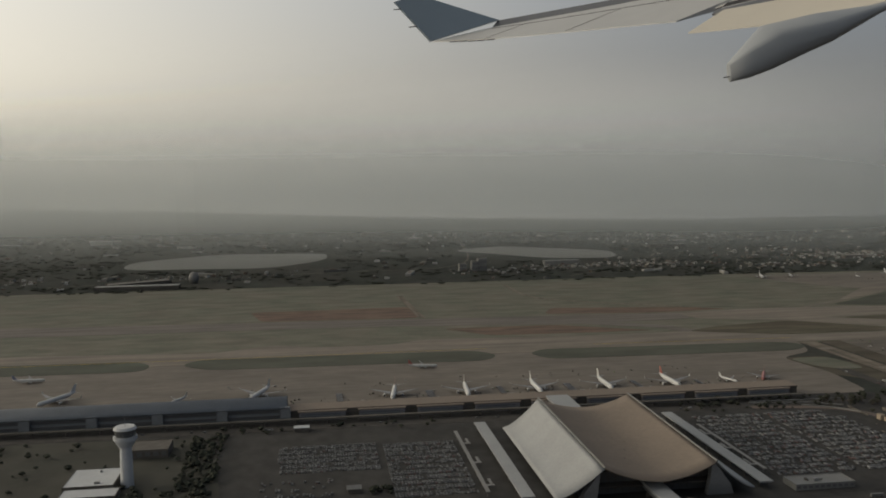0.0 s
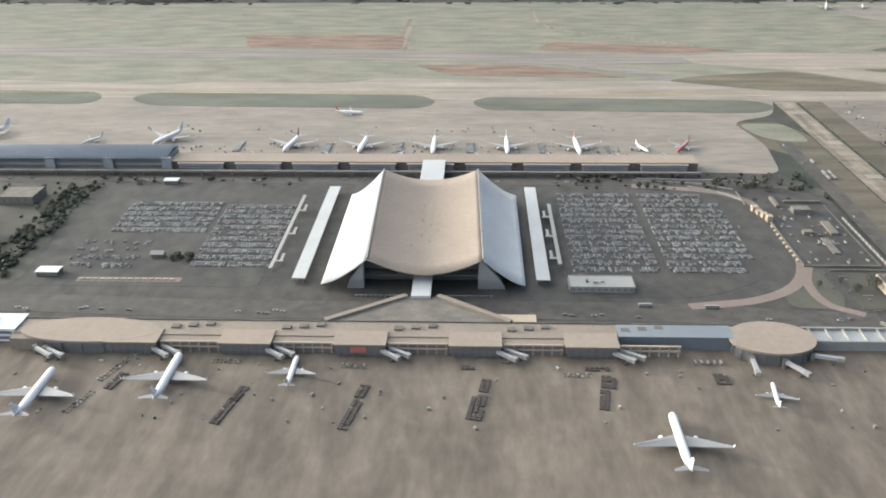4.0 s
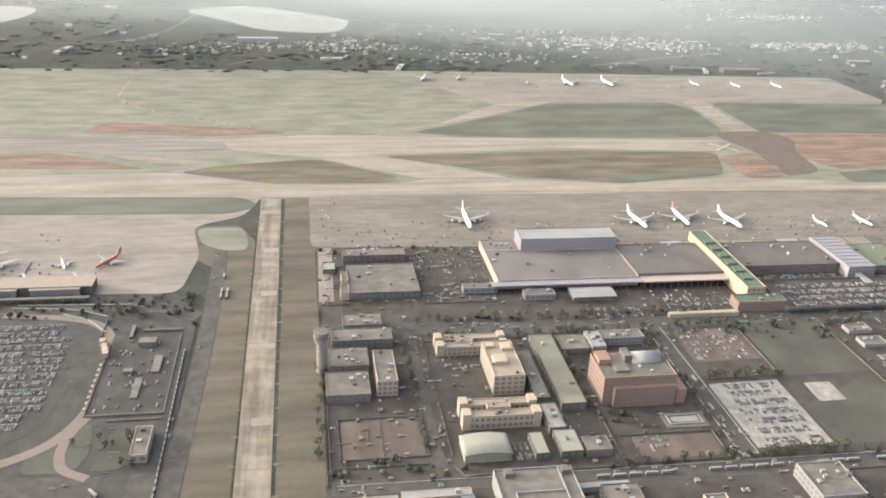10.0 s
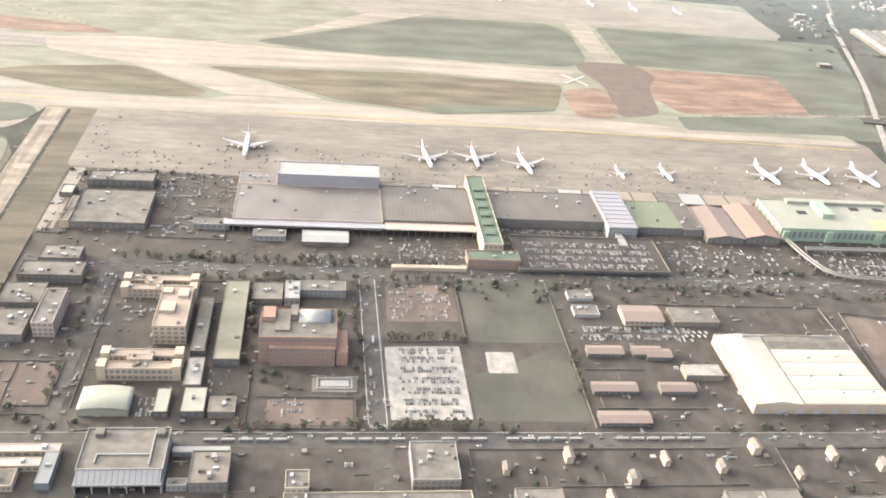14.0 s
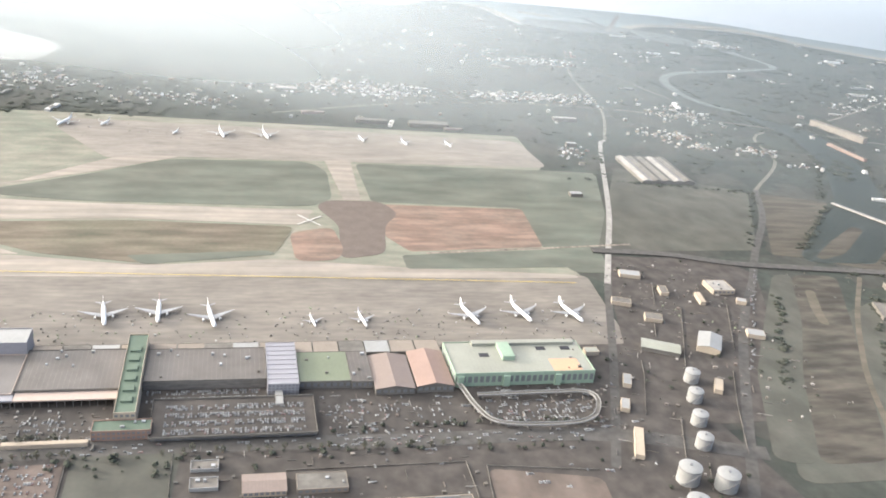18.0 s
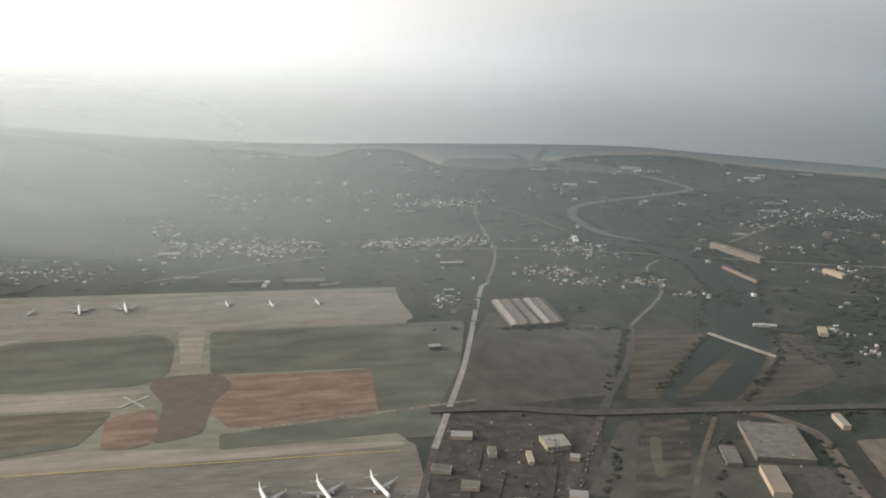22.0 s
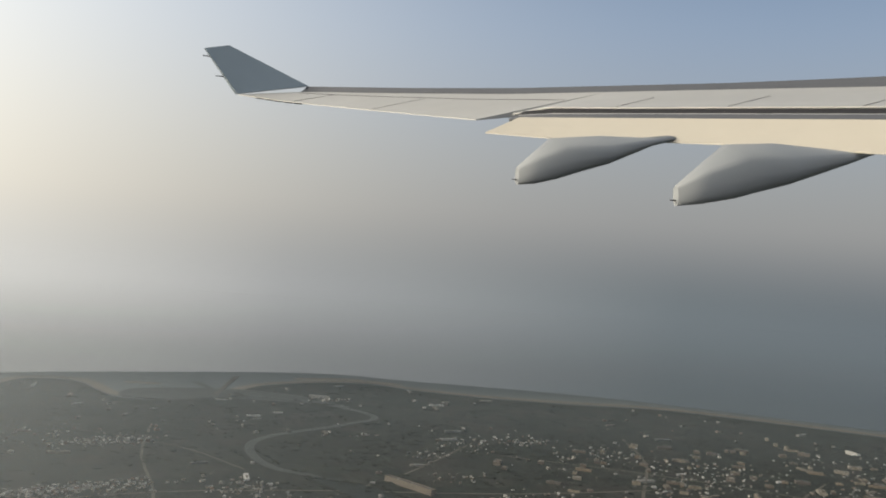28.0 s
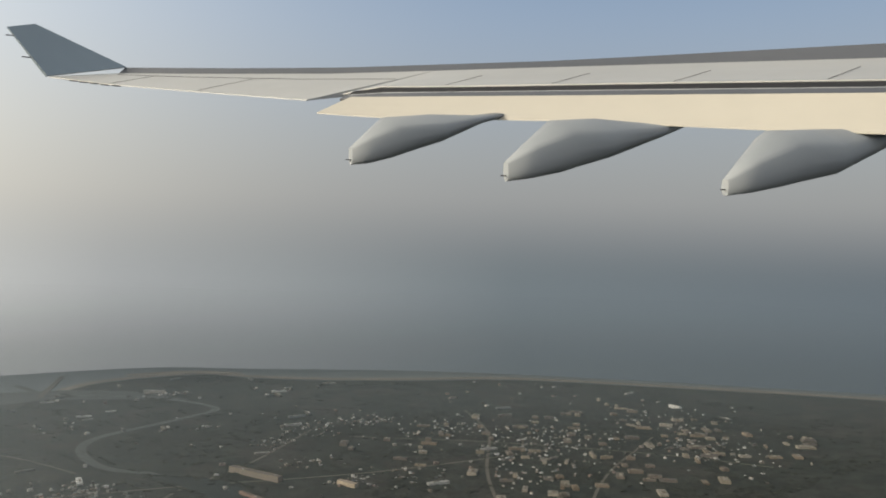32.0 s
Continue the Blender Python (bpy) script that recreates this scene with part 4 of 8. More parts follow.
def aircraft_wing():
    wing = part("aircraft_wing", strip(cut(WING_BAND, 25.9, 17.3), cut(WING_TE, 25.9, 17.3), 0.22), "wing_white")
    part("inner_panel", strip(cut(WING_BAND, 17.28, 4), cut(WING_SLOT, 17.2, 4), 0.45), "wing_white", wing)
    part("leading_edge", strip(cut(WING_LE, 26, 4), cut(WING_BAND, 25.9, 4), 0.3), "slat_grey", wing, "grey painted leading edge slats")
    part("flap", strip(cut(FLAP_LE, 16.44, 4), cut(FLAP_TE, 16.42, 4), 0.1), "flap_cream", wing, "extended cream-lit trailing edge flap")
    e1, e2 = cut(WING_SLOT, 16.9, 4), cut(FLAP_LE, 16.44, 4)
    part("flap_vane", strip(between(e1, e2, 0.62), between(e1, e2, 0.97), 0.12), "slat_grey", wing, "grey vane in the flap slot")
    low = lambda e: [(y, x, z - 0.035) for y, x, z in e]
    # shade inside the slot, painted as a near-black strip
    part("flap_gap", strip(low(between(e1, e2, 0.0)), low(between(e1, e2, 0.41)), 0.15), "wing_dark", wing, "near-black strip painted as the shaded slot ahead of the flap")
    part("spoiler_lip", strip(low(between(e1, e2, 0.40)), low(between(e1, e2, 0.60)), 0.03), "wing_white", wing)
    # joints of ailerons and spoilers: thin dark grooves across the panels
    def joint(p, q, w=0.005):
        p, q, d = Vector(p) * K, Vector(q) * K, Vector((0, w * K, 0))
        up = Vector((0, 0, 0.008 * K))
        part("panel_joint", loft([[p - d, p + d, p + d + up, p - d + up], [q - d, q + d, q + d + up, q - d + up]]), "wing_dark", wing)

    def on(e, f, y, s):
        """A point on the panel between two edges, a share s of the way."""
        u, v = cut(e, y, y - 0.01)[0], cut(f, y, y - 0.01)[0]
        lift = 0.006 + 0.01 * (1 - abs(2 * s - 1))
        return (u[1] * (1 - s) + v[1] * s, y, u[2] * (1 - s) + v[2] * s + lift)

    for y in (20.6, 23.6):
        joint(on(WING_BAND, WING_TE, y, 0.98), on(WING_BAND, WING_TE, y + 0.35, 0.36))
    for y in (14.7, 12.4, 10.1, 7.6):
        joint(on(WING_BAND, WING_SLOT, y, 0.985), on(WING_BAND, WING_SLOT, y + 0.42, 0.5))
    pts = [on(WING_BAND, WING_TE, 25.2 - 0.79 * i, 0.33) for i in range(11)]
    for p, q in zip(pts, pts[1:]):
        joint(p, q, 0.009)
    for y in (23.15, 23.55, 23.95, 24.35, 24.75):
        a = cut(WING_TE, y, y - 0.2)[0]
        rod = Vector((a[1] - 0.05, y, a[2])) * K
        part("static_wick", boxes((rod.x - 0.08, rod.x + 0.03, rod.y - 0.008, rod.y + 0.008, rod.z - 0.02, rod.z - 0.008)), "wing_dark", wing)
    for dy, dz, dx in ((26.25, 4.4, 6.78), (26.5, 5.0, 6.45)):
        part("static_wick", boxes((dx * K - 0.09, dx * K + 0.03, dy * K - 0.006, dy * K + 0.006, dz * K - 0.006, dz * K + 0.006)), "wing_dark", wing)
    # winglet
    base, tops = [(7.15, 26.0, 3.88), (9.36, 26.0, 4.32)], [(6.32, 26.6, 5.24), (7.05, 26.6, 5.41)]
    ring = lambda pq, d: [Vector((p[0], p[1] + d, p[2])) * K for p in pq]
    r0 = [*ring(base, 0.12), *ring(base[::-1], -0.1)]
    r1 = [*ring(tops, 0.05), *ring(tops[::-1], -0.04)]
    part("winglet", loft([r0, r1]), "wing_grey", wing, "swept grey winglet")
    for y, w, sec in ((12.5, 0.50, [(8.26, 0.79, 1.08, 0.11, 0.93), (8.6, 0.82, 1.33, 0.42, 0.86), (9.03, 0.92, 1.64, 0.78, 0.76), (9.97, 1.20, 1.74, 1.0, 0.66), (11.0, 1.60, 1.78, 0.8, 0.7), (11.6, 1.74, 1.86, 0.5, 0.7)]),
                      (9.6, 0.50, [(9.11, 0.42, 0.71, 0.11, 0.93), (9.6, 0.47, 1.02, 0.42, 0.86), (10.22, 0.57, 1.40, 0.78, 0.76), (11.09, 0.78, 1.47, 1.0, 0.66), (12.5, 1.18, 1.46, 0.8, 0.7), (13.5, 1.46, 1.62, 0.5, 0.7)]),
                      (6.7, 0.50, [(10.38, 0.14, 0.36, 0.11, 0.93), (10.95, 0.18, 0.68, 0.42, 0.86), (11.68, 0.27, 1.08, 0.78, 0.76), (12.73, 0.42, 1.14, 1.0, 0.66), (14.2, 0.80, 1.22, 0.8, 0.7), (15.4, 1.08, 1.45, 0.5, 0.7)])):
        f = part("flap_fairing", fairing(sec, y, w), "fairing_paint", wing, "grey canoe-shaped flap track fairing", smooth=True)
        x, z = sec[0][0], sec[0][1] + 0.12
        part("drain_mast", boxes(((x - 0.10) * K, x * K, (y - 0.01) * K, (y + 0.01) * K, (z - 0.045) * K, (z - 0.03) * K)), "wing_dark", f)
    return tagged(wing, "white and grey airliner wing with extended flaps, winglet and flap fairings", "aircraft wing", "wings")


own_wing = aircraft_wing()
own_wing.matrix_basis = pose(880, 26.2, 314.8, 0, -3, -2.5)
copy_thing(own_wing, pose(0.29, -0.08, 129.63, -1.89, -6.61, 6.84))

# ---- parked airliners ----
def airliner(name, label, length, span, tail, body="plane", four=False):
    """An airliner with its nose towards +y, standing on its gear at the origin."""
    L, S, r = length / 2, span / 2, length * 0.047
    zc = r * 1.75
    sec = [(1.0, 0.04, -0.25), (0.975, 0.35, -0.15), (0.93, 0.68, -0.05), (0.86, 0.93, 0.0), (0.78, 1.0, 0.0), (-0.45, 1.0, 0.0), (-0.62, 0.86, 0.14), (-0.80, 0.52, 0.42), (-0.93, 0.24, 0.62), (-1.0, 0.07, 0.70)]
    ring = lambda y, s, dz: [(r * s * math.sin(t), y * L, zc + r * dz + r * s * math.cos(t)) for t in [2 * math.pi * i / 12 for i in range(12)]]
    plane = part(name, loft([ring(*q) for q in sec]), body, smooth=True)
    def slab(root, tip, th, mat_, nm, lab=""):
        """root, tip: (x, y front, y back, z)."""
        rings = []
        for x, f, b, z in (root, tip):
            m = f * 0.65 + b * 0.35
            rings.append([(x, f, z), (x, m, z + th), (x, b, z), (x, m, z - th)])
        part(nm, loft(rings), mat_, plane, lab)
    c = L * 0.16
    for s in (1, -1):
        slab((s * r * 0.7, L * 0.30, -L * 0.10, zc - r * 0.45), (s * S, -L * 0.18, -L * 0.25, zc + S * 0.06), r * 0.13, "plane_grey", "wing")
        slab((s * S, -L * 0.18, -L * 0.25, zc + S * 0.06), (s * (S + r * 0.12), -L * 0.24, -L * 0.28, zc + S * 0.06 + r * 0.9), r * 0.05, "plane", "winglet")
        slab((s * r * 0.3, -L * 0.76, -L * 0.93, zc + r * 0.45), (s * S * 0.33, -L * 0.93, -L * 1.0, zc + r * 0.7), r * 0.07, "plane_grey", "tailplane")
        for k in ((0.33, 0.62) if four else (0.36,)):
            ex, ey = s * S * k, L * (0.30 - 0.48 * k) + r * 0.5
            er = r * (0.42 if four else 0.52)
            eng = [(ey + er * 1.9, 0.8), (ey + er * 1.5, 1.0), (ey - er * 0.4, 0.95), (ey - er * 2.0, 0.55)]
            en = part("engine", loft([[(ex + er * q * math.sin(t), y, zc - r * 0.85 + er * q * math.cos(t)) for t in [2 * math.pi * i / 10 for i in range(10)]] for y, q in eng]), "plane", plane, smooth=True)
            part("intake", loft([[(ex + er * q * math.sin(t), y, zc - r * 0.85 + er * q * math.cos(t)) for t in [2 * math.pi * i / 10 for i in range(10)]] for y, q in ((ey + er * 1.88, 0.7), (ey + er * 1.93, 0.68))]), "metal", en, "dark engine intake")
    rings = [[(0, -L * 0.66, zc + r * 0.7), (r * 0.1, -L * 0.8, zc + r * 0.7), (0, -L * 0.95, zc + r * 0.8), (-r * 0.1, -L * 0.8, zc + r * 0.7)],
             [(0, -L * 0.93, zc + r * 3.9), (r * 0.04, -L * 0.97, zc + r * 3.9), (0, -L * 1.03, zc + r * 3.9), (-r * 0.04, -L * 0.97, zc + r * 3.9)]]
    part("tail_fin", loft(rings), tail, plane)
    for x, y in ((0, L * 0.72), (r * 0.8, -L * 0.02), (-r * 0.8, -L * 0.02)):
        part("landing_gear", boxes((x - r * 0.12, x + r * 0.12, y - r * 0.2, y + r * 0.2, 0.0, zc - r * 0.5)), "metal", plane)
    part("cockpit_window", loft([ring(0.935, 0.67, 0.0)[:3] + ring(0.915, 0.75, 0.0)[2::-1], [(x, y, z + 0.02) for x, y, z in ring(0.935, 0.67, 0.0)[:3] + ring(0.915, 0.75, 0.0)[2::-1]]]), "glass", plane)
    return tagged(plane, label, "airliner", "parked airliners")


WIDE, NARROW, SMALL = (29, 28.5), (19.5, 16.5), (15, 13)
jets = {
    "wide": airliner("airliner", "white wide-body airliner parked on the apron", *WIDE, "plane"),
    "wide_red": airliner("airliner", "white wide-body airliner with a reddish tail", *WIDE, "plane_red"),
    "wide_white": airliner("airliner", "plain white wide-body airliner with white tail", *WIDE, "plane"),
    "narrow": airliner("airliner", "white narrow-body airliner parked on the apron", *NARROW, "plane_blue"),
    "narrow_red": airliner("airliner", "white narrow-body airliner with a red body and tail", 22, 19, "plane_red", "plane_red"),
    "narrow_tail": airliner("airliner", "white narrow-body airliner with a red tail", 19, 17, "plane_red"),
    "small": airliner("airliner", "small white regional airliner on the apron", *SMALL, "plane"),
    "jumbo": airliner("airliner", "large white four-engined airliner before the hangars", 33, 30, "plane", four=True),
}
STANDS = [  # kind, x, y, heading of the nose in degrees, 0 is +y
    ("wide", 48.5, 250, 0), ("wide_white", 8.5, 240, 0), ("narrow", 89, 255, 0), ("small", 246, 245, -8), ("wide", 210.5, 219, 0), ("narrow", -42, 258, 30),
    ("wide_red", 43, 494, 172), ("wide", 85, 493, 176), ("wide_white", 126, 492, 180), ("wide", 168, 492, 180), ("wide_red", 208, 491, 182), ("small", 245, 491, 200), ("narrow_red", 269, 493, 150),
    ("wide", -33, 506, 160), ("small", -78, 503, 150), ("wide_white", -146, 513, 150), ("narrow", -177, 566, -90), ("narrow_tail", 68, 561, -100), ("narrow", -185, 505, 170),
]
EAST_STANDS = [
    ("jumbo", 483, 543, 180), ("wide", 597, 536, 188), ("wide_red", 629, 539, 182), ("wide", 661, 532, 190), ("small", 724, 526, 190), ("narrow", 756, 527, 190), ("wide_white", 829, 531, 195), ("wide", 866, 534, 195), ("wide_white", 902, 533, 197),
    ("wide", 509, 944, 160), ("narrow", 547, 947, 160), ("small", 617, 925, 160), ("wide", 662, 924, 190), ("wide_white", 706, 924, 190), ("narrow", 806, 923, 190), ("narrow", 851, 917, 190), ("narrow", 899, 916, 190),
]
used = set()
for kind_, x, y, turn in STANDS + EAST_STANDS:
    m = pose(x, y, 0.12, 0, 0, turn)
    if kind_ in used:
        copy_thing(jets[kind_], m)
    else:
        jets[kind_].matrix_basis = m
        used.add(kind_)

# ---- the terminal with its sweeping roof ----
CX, RY0, RY1 = 129.5, 312.0, 408.0


def roof_z(u, v):
    """Height of the roof: u across from -1 to 1, v along from front 0 to back 1."""
    ridge, eave = 15.0 + 3.0 * v, 3.2
    a, k = abs(u), 0.56
    if a > k:
        s = (1 - a) / (1 - k)
        return eave + (ridge - eave) * s ** 1.45
    return ridge - 5.6 * (1 - (a / k) ** 2)


def roof_sheet(u0, u1, nu, thick=0.5):
    bm = bmesh.new()
    top, low = [], []
    for i in range(nu + 1):
        u = u0 + (u1 - u0) * i / nu
        a, b = [], []
        for j in range(13):
            v = j / 12
            flare = 4.0 * max(0, (abs(u) - 0.56) / 0.44)
            y = RY0 + 4.0 * abs(u) + (RY1 + flare - RY0 - 4.0 * abs(u)) * v
            x = CX + u * 40.5 + 2.0 * (0.5 - v) * (1 if abs(u) < 0.57 else (1 - abs(u)) / 0.44)
            z = roof_z(u, v)
            a.append(bm.verts.new((x, y, z)))
            b.append(bm.verts.new((x, y, z - thick)))
        top.append(a)
        low.append(b)
    for g, up in ((top, 1), (low, 0)):
        for p, q in zip(g, g[1:]):
            for j in range(12):
                bm.faces.new((p[j], q[j], q[j + 1], p[j + 1]))
    for p, q in ((top[0], low[0]), (top[-1], low[-1])):
        for j in range(12):
            bm.faces.new((p[j], p[j + 1], q[j + 1], q[j]))
    for j in (0, 12):
        for i in range(nu):
            bm.faces.new((top[i][j], top[i + 1][j], low[i + 1][j], low[i][j]))
    return bm


terminal = part("terminal_building", boxes((101, 158, 326, 400, 0.1, 9.0), (94, 165, 334, 398, 0.1, 4.2)), "glass")
tagged(terminal, "airport terminal with a sweeping concave roof on two ridges", "terminal")
part("main_roof", roof_sheet(-0.56, 0.56, 20), "roof_tan", terminal, "tan tiled concave main roof", smooth=True)
for a, b in ((-1.0, -0.562), (0.562, 1.0)):
    part("side_roof", roof_sheet(a, b, 10), "pale_roof", terminal, "pale metal side roof curving down", smooth=True)
for sgn in (-1, 1):
    for v0 in (0.0, 1.0):
        # curved corner fins under the ridges
        y = RY0 + 3 if v0 == 0 else RY1 - 4
        x = CX + sgn * 0.56 * 40.5
        part("corner_pier", loft([[(x - 1.0, y + 3, 0.1), (x + sgn * 9.0 + 1.0, y + 3, 0.1), (x + sgn * 9.0 + 1.0, y + 6, 0.1), (x - 1.0, y + 6, 0.1)], [(x - 0.9, y + 1.5, 5), (x + sgn * 7.0 + 0.9, y + 1.5, 5), (x + sgn * 7.0 + 0.9, y + 4.5, 5), (x - 0.9, y + 4.5, 5)], [(x - 0.5, y, 13.6), (x + sgn * 0.5 + 0.5, y, 13.6), (x + sgn * 0.5 + 0.5, y + 3, 13.6), (x - 0.5, y + 3, 13.6)]]), "steel", terminal)
    ridge_rings = [[(CX + sgn * 0.56 * 40.5 + 2 * (0.5 - v) + dx, RY0 + 2.2 + (RY1 - RY0 - 2.2) * v, roof_z(0.56, v) + dz) for dx, dz in ((-0.35, 0.02), (0.35, 0.02), (0.25, 0.5), (-0.25, 0.5))] for v in (0, 0.25, 0.5, 0.75, 1)]
    part("ridge_cap", loft(ridge_rings), "white", terminal)
slab_mesh = mesh_of(boxes((-0.12, 0.12, -0.05, 0.05, 0, 6.4)), "mullion", "conc_dark")
for i in range(18):
    part("mullion", slab_mesh, "", terminal).location = (104 + 3.0 * i, 325.92, 1.0)
part("front_canopy", boxes((103, 156, 320.5, 325.8, 4.6, 5.0)), "conc_dark", terminal)
for i in range(9):
    u, v = (-6 + (i * 7.3) % 11) / 40.5, (24 + i * 5.1) / 96
    z = roof_z(u, v)
    part("roof_hatch", boxes((CX + u * 40.5, CX + u * 40.5 + 0.5, RY0 + v * 96, RY0 + v * 96 + 1.6, z - 0.3, z + 0.16)), "tan", terminal)
bollards = tagged(part("railing", boxes((103, 123, 310.9, 311.1, 0.85, 0.98), (137, 157, 310.9, 311.1, 0.85, 0.98)), "steel"), "row of pale bollards before the terminal's front", "railing")
bollard = mesh_of(boxes((-0.16, 0.16, -0.16, 0.16, 0.08, 1.1)), "bollard", "white")
for i in range(22):
    part("bollard", bollard, "", bollards).location = ((103.5 if i < 11 else 137.5) + (i % 11) * 1.9, 311, 0)

footbridge = tagged(part("footbridge", boxes((125.8, 133.2, 301, 327, 4.7, 6.0)), "pale_roof"), "pale roofed link bridge from terminal to southern pier", "link bridge")
part("bridge_wall", boxes((126.2, 132.8, 303.1, 327, 3.0, 4.69)), "glass", footbridge)
for y in (306, 313, 320):
    part("pillar", boxes((127, 128, y, y + 0.9, 0.1, 3.0), (131, 132, y, y + 0.9, 0.1, 3.0)), "conc", footbridge)
back_bridge = tagged(part("footbridge", boxes((122, 134, 408, 454, 5.52, 6.6)), "pale_roof"), "pale roofed link bridge from terminal to northern pier", "link bridge")
part("bridge_wall", boxes((122.4, 133.6, 408, 452, 3.4, 5.51)), "glass", back_bridge)
part("pillar", boxes((124, 125, 420, 421, 0.1, 3.4), (131, 132, 420, 421, 0.1, 3.4), (124, 125, 436, 437, 0.1, 3.4), (131, 132, 436, 437, 0.1, 3.4)), "conc", back_bridge)
for x0, x1 in ((76.5, 82), (174.5, 180)):
    can = tagged(part("canopy", boxes((x0, x1, 320, 422, 3.0, 3.5)), "pale_roof"), "long flat pale canopy beside the terminal", "canopy")
    post = mesh_of(boxes((-0.15, 0.15, -0.15, 0.15, 0.1, 3.0)), "post", "conc")
    for i in range(9):
        part("post", post, "", can).location = (x0 + 1, 323 + 12 * i, 0)
        part("post", post, "", can).location = (x1 - 1, 323 + 12 * i, 0)
for x, sgn, y0, y1 in ((65.5, 1, 330, 412), (185.3, -1, 336, 402)):
    wk = tagged(part("covered_walkway", boxes((x - 0.8, x + 0.8, y0, y1, 2.4, 2.7)), "white"), "narrow white covered walkway along the car park", "walkway")
    for f in (0.08, 0.42, 0.75):
        y = y0 + (y1 - y0) * f
        part("side_roof", boxes((min(x + sgn * 0.8, x + sgn * 4), max(x + sgn * 0.8, x + sgn * 4), y, y + 1.6, 2.4, 2.7)), "white", wk)
        part("side_roof", boxes((x + sgn * 3 - 0.6, x + sgn * 3 + 0.6, y + 1.6, y + 8, 2.4, 2.7)), "white", wk)
    for i in range(8):
        part("post", boxes((x - 0.1, x + 0.1, y0 + 2 + i * (y1 - y0 - 4) / 7, y0 + 2.2 + i * (y1 - y0 - 4) / 7, 0.1, 2.4)), "white", wk)

# ---- the two piers ----
win_cache = {}


def windows(parent, x0, x1, y0, y1, z0, z1, floors, nx, ny, faces="SWE", material="glass", share=0.62):
    """Window panes, set on the faces of a block, each an object of its own."""
    fh = (z1 - z0) / floors
    for f in range(floors):
        zb = z0 + fh * (f + 0.28)
        h = fh * 0.5
        for face in faces:
            n, a0, a1 = (nx, x0, x1) if face in "SN" else (ny, y0, y1)
            if not n:
                continue
            step = (a1 - a0) / n
            w = step * share
            key = (round(w, 2), round(h, 2), face in "SN", material)
            if key not in win_cache:
                b = (-w / 2, w / 2, -0.06, 0.06, 0, h) if face in "SN" else (-0.06, 0.06, -w / 2, w / 2, 0, h)
                win_cache[key] = mesh_of(boxes(b), "window", material)
            for i in range(n):
                a = a0 + step * (i + 0.5)
                loc = {"S": (a, y0, zb), "N": (a, y1, zb), "W": (x0, a, zb), "E": (x1, a, zb)}[face]
                part("window", win_cache[key], "", parent).location = loc


north_pier = tagged(part("pier_building", boxes((-16, 268, 454, 466, 0.1, 5.0)), "conc"), "long low northern pier with tan roof and glazed bays", "pier building")
part("roof", boxes((-16, 268.4, 453.4, 466.6, 5.02, 5.5)), "roof_tan", north_pier)
part("viaduct", boxes((-400, 268, 445, 447.5, 2.2, 2.9)), "conc", north_pier, "grey elevated forecourt road")
for i in range(42):
    part("viaduct_pillar", boxes((-396 + i * 16, -395.2 + i * 16, 445.8, 446.8, 0.1, 2.2)), "conc_dark", north_pier)
for i in range(9):
    x = -10 + i * 31
    part("bay_wall", boxes((x, x + 24, 451.4, 453.95, 0.1, 4.45)), "lilac", north_pier, "pale grey bay wall")
    for z in (1.5, 2.9):
        part("window_band", boxes((x + 1, x + 21.5, 451.28, 451.42, z, z + 0.75)), "blue_glass", north_pier)
    part("bay_roof", boxes((x - 0.6, x + 24.6, 451.0, 453.35, 4.5, 5.0)), "roof_tan", north_pier)
old_pier = tagged(part("pier_building", boxes((-400, -16.2, 454, 472, 0.1, 7.4)), "pier_grey"), "grey older pier half with a vaulted roof and window bands", "pier building")
arc = [(y, 7.4 + 2.0 * math.sin(math.pi * (y - 452) / 24)) for y in np.linspace(452, 476, 9)]
part("vault_roof", loft([[(x, y, z) for y, z in arc] + [(x, y, z - 0.5) for y, z in arc[::-1]] for x in (-400, -16.4)]), "pier_grey", old_pier, "grey vaulted roof", smooth=True)
for i in range(12):
    for z in (1.6, 4.4):
        part("window_band", boxes((-398 + i * 32, -372 + i * 32, 453.6, 454.2, z, z + 1.5)), "glass", old_pier)
    part("stair_tower", boxes((-371.6 + i * 32, -366.4 + i * 32, 452.2, 454.1, 0.1, 7.6)), "pier_grey", old_pier)

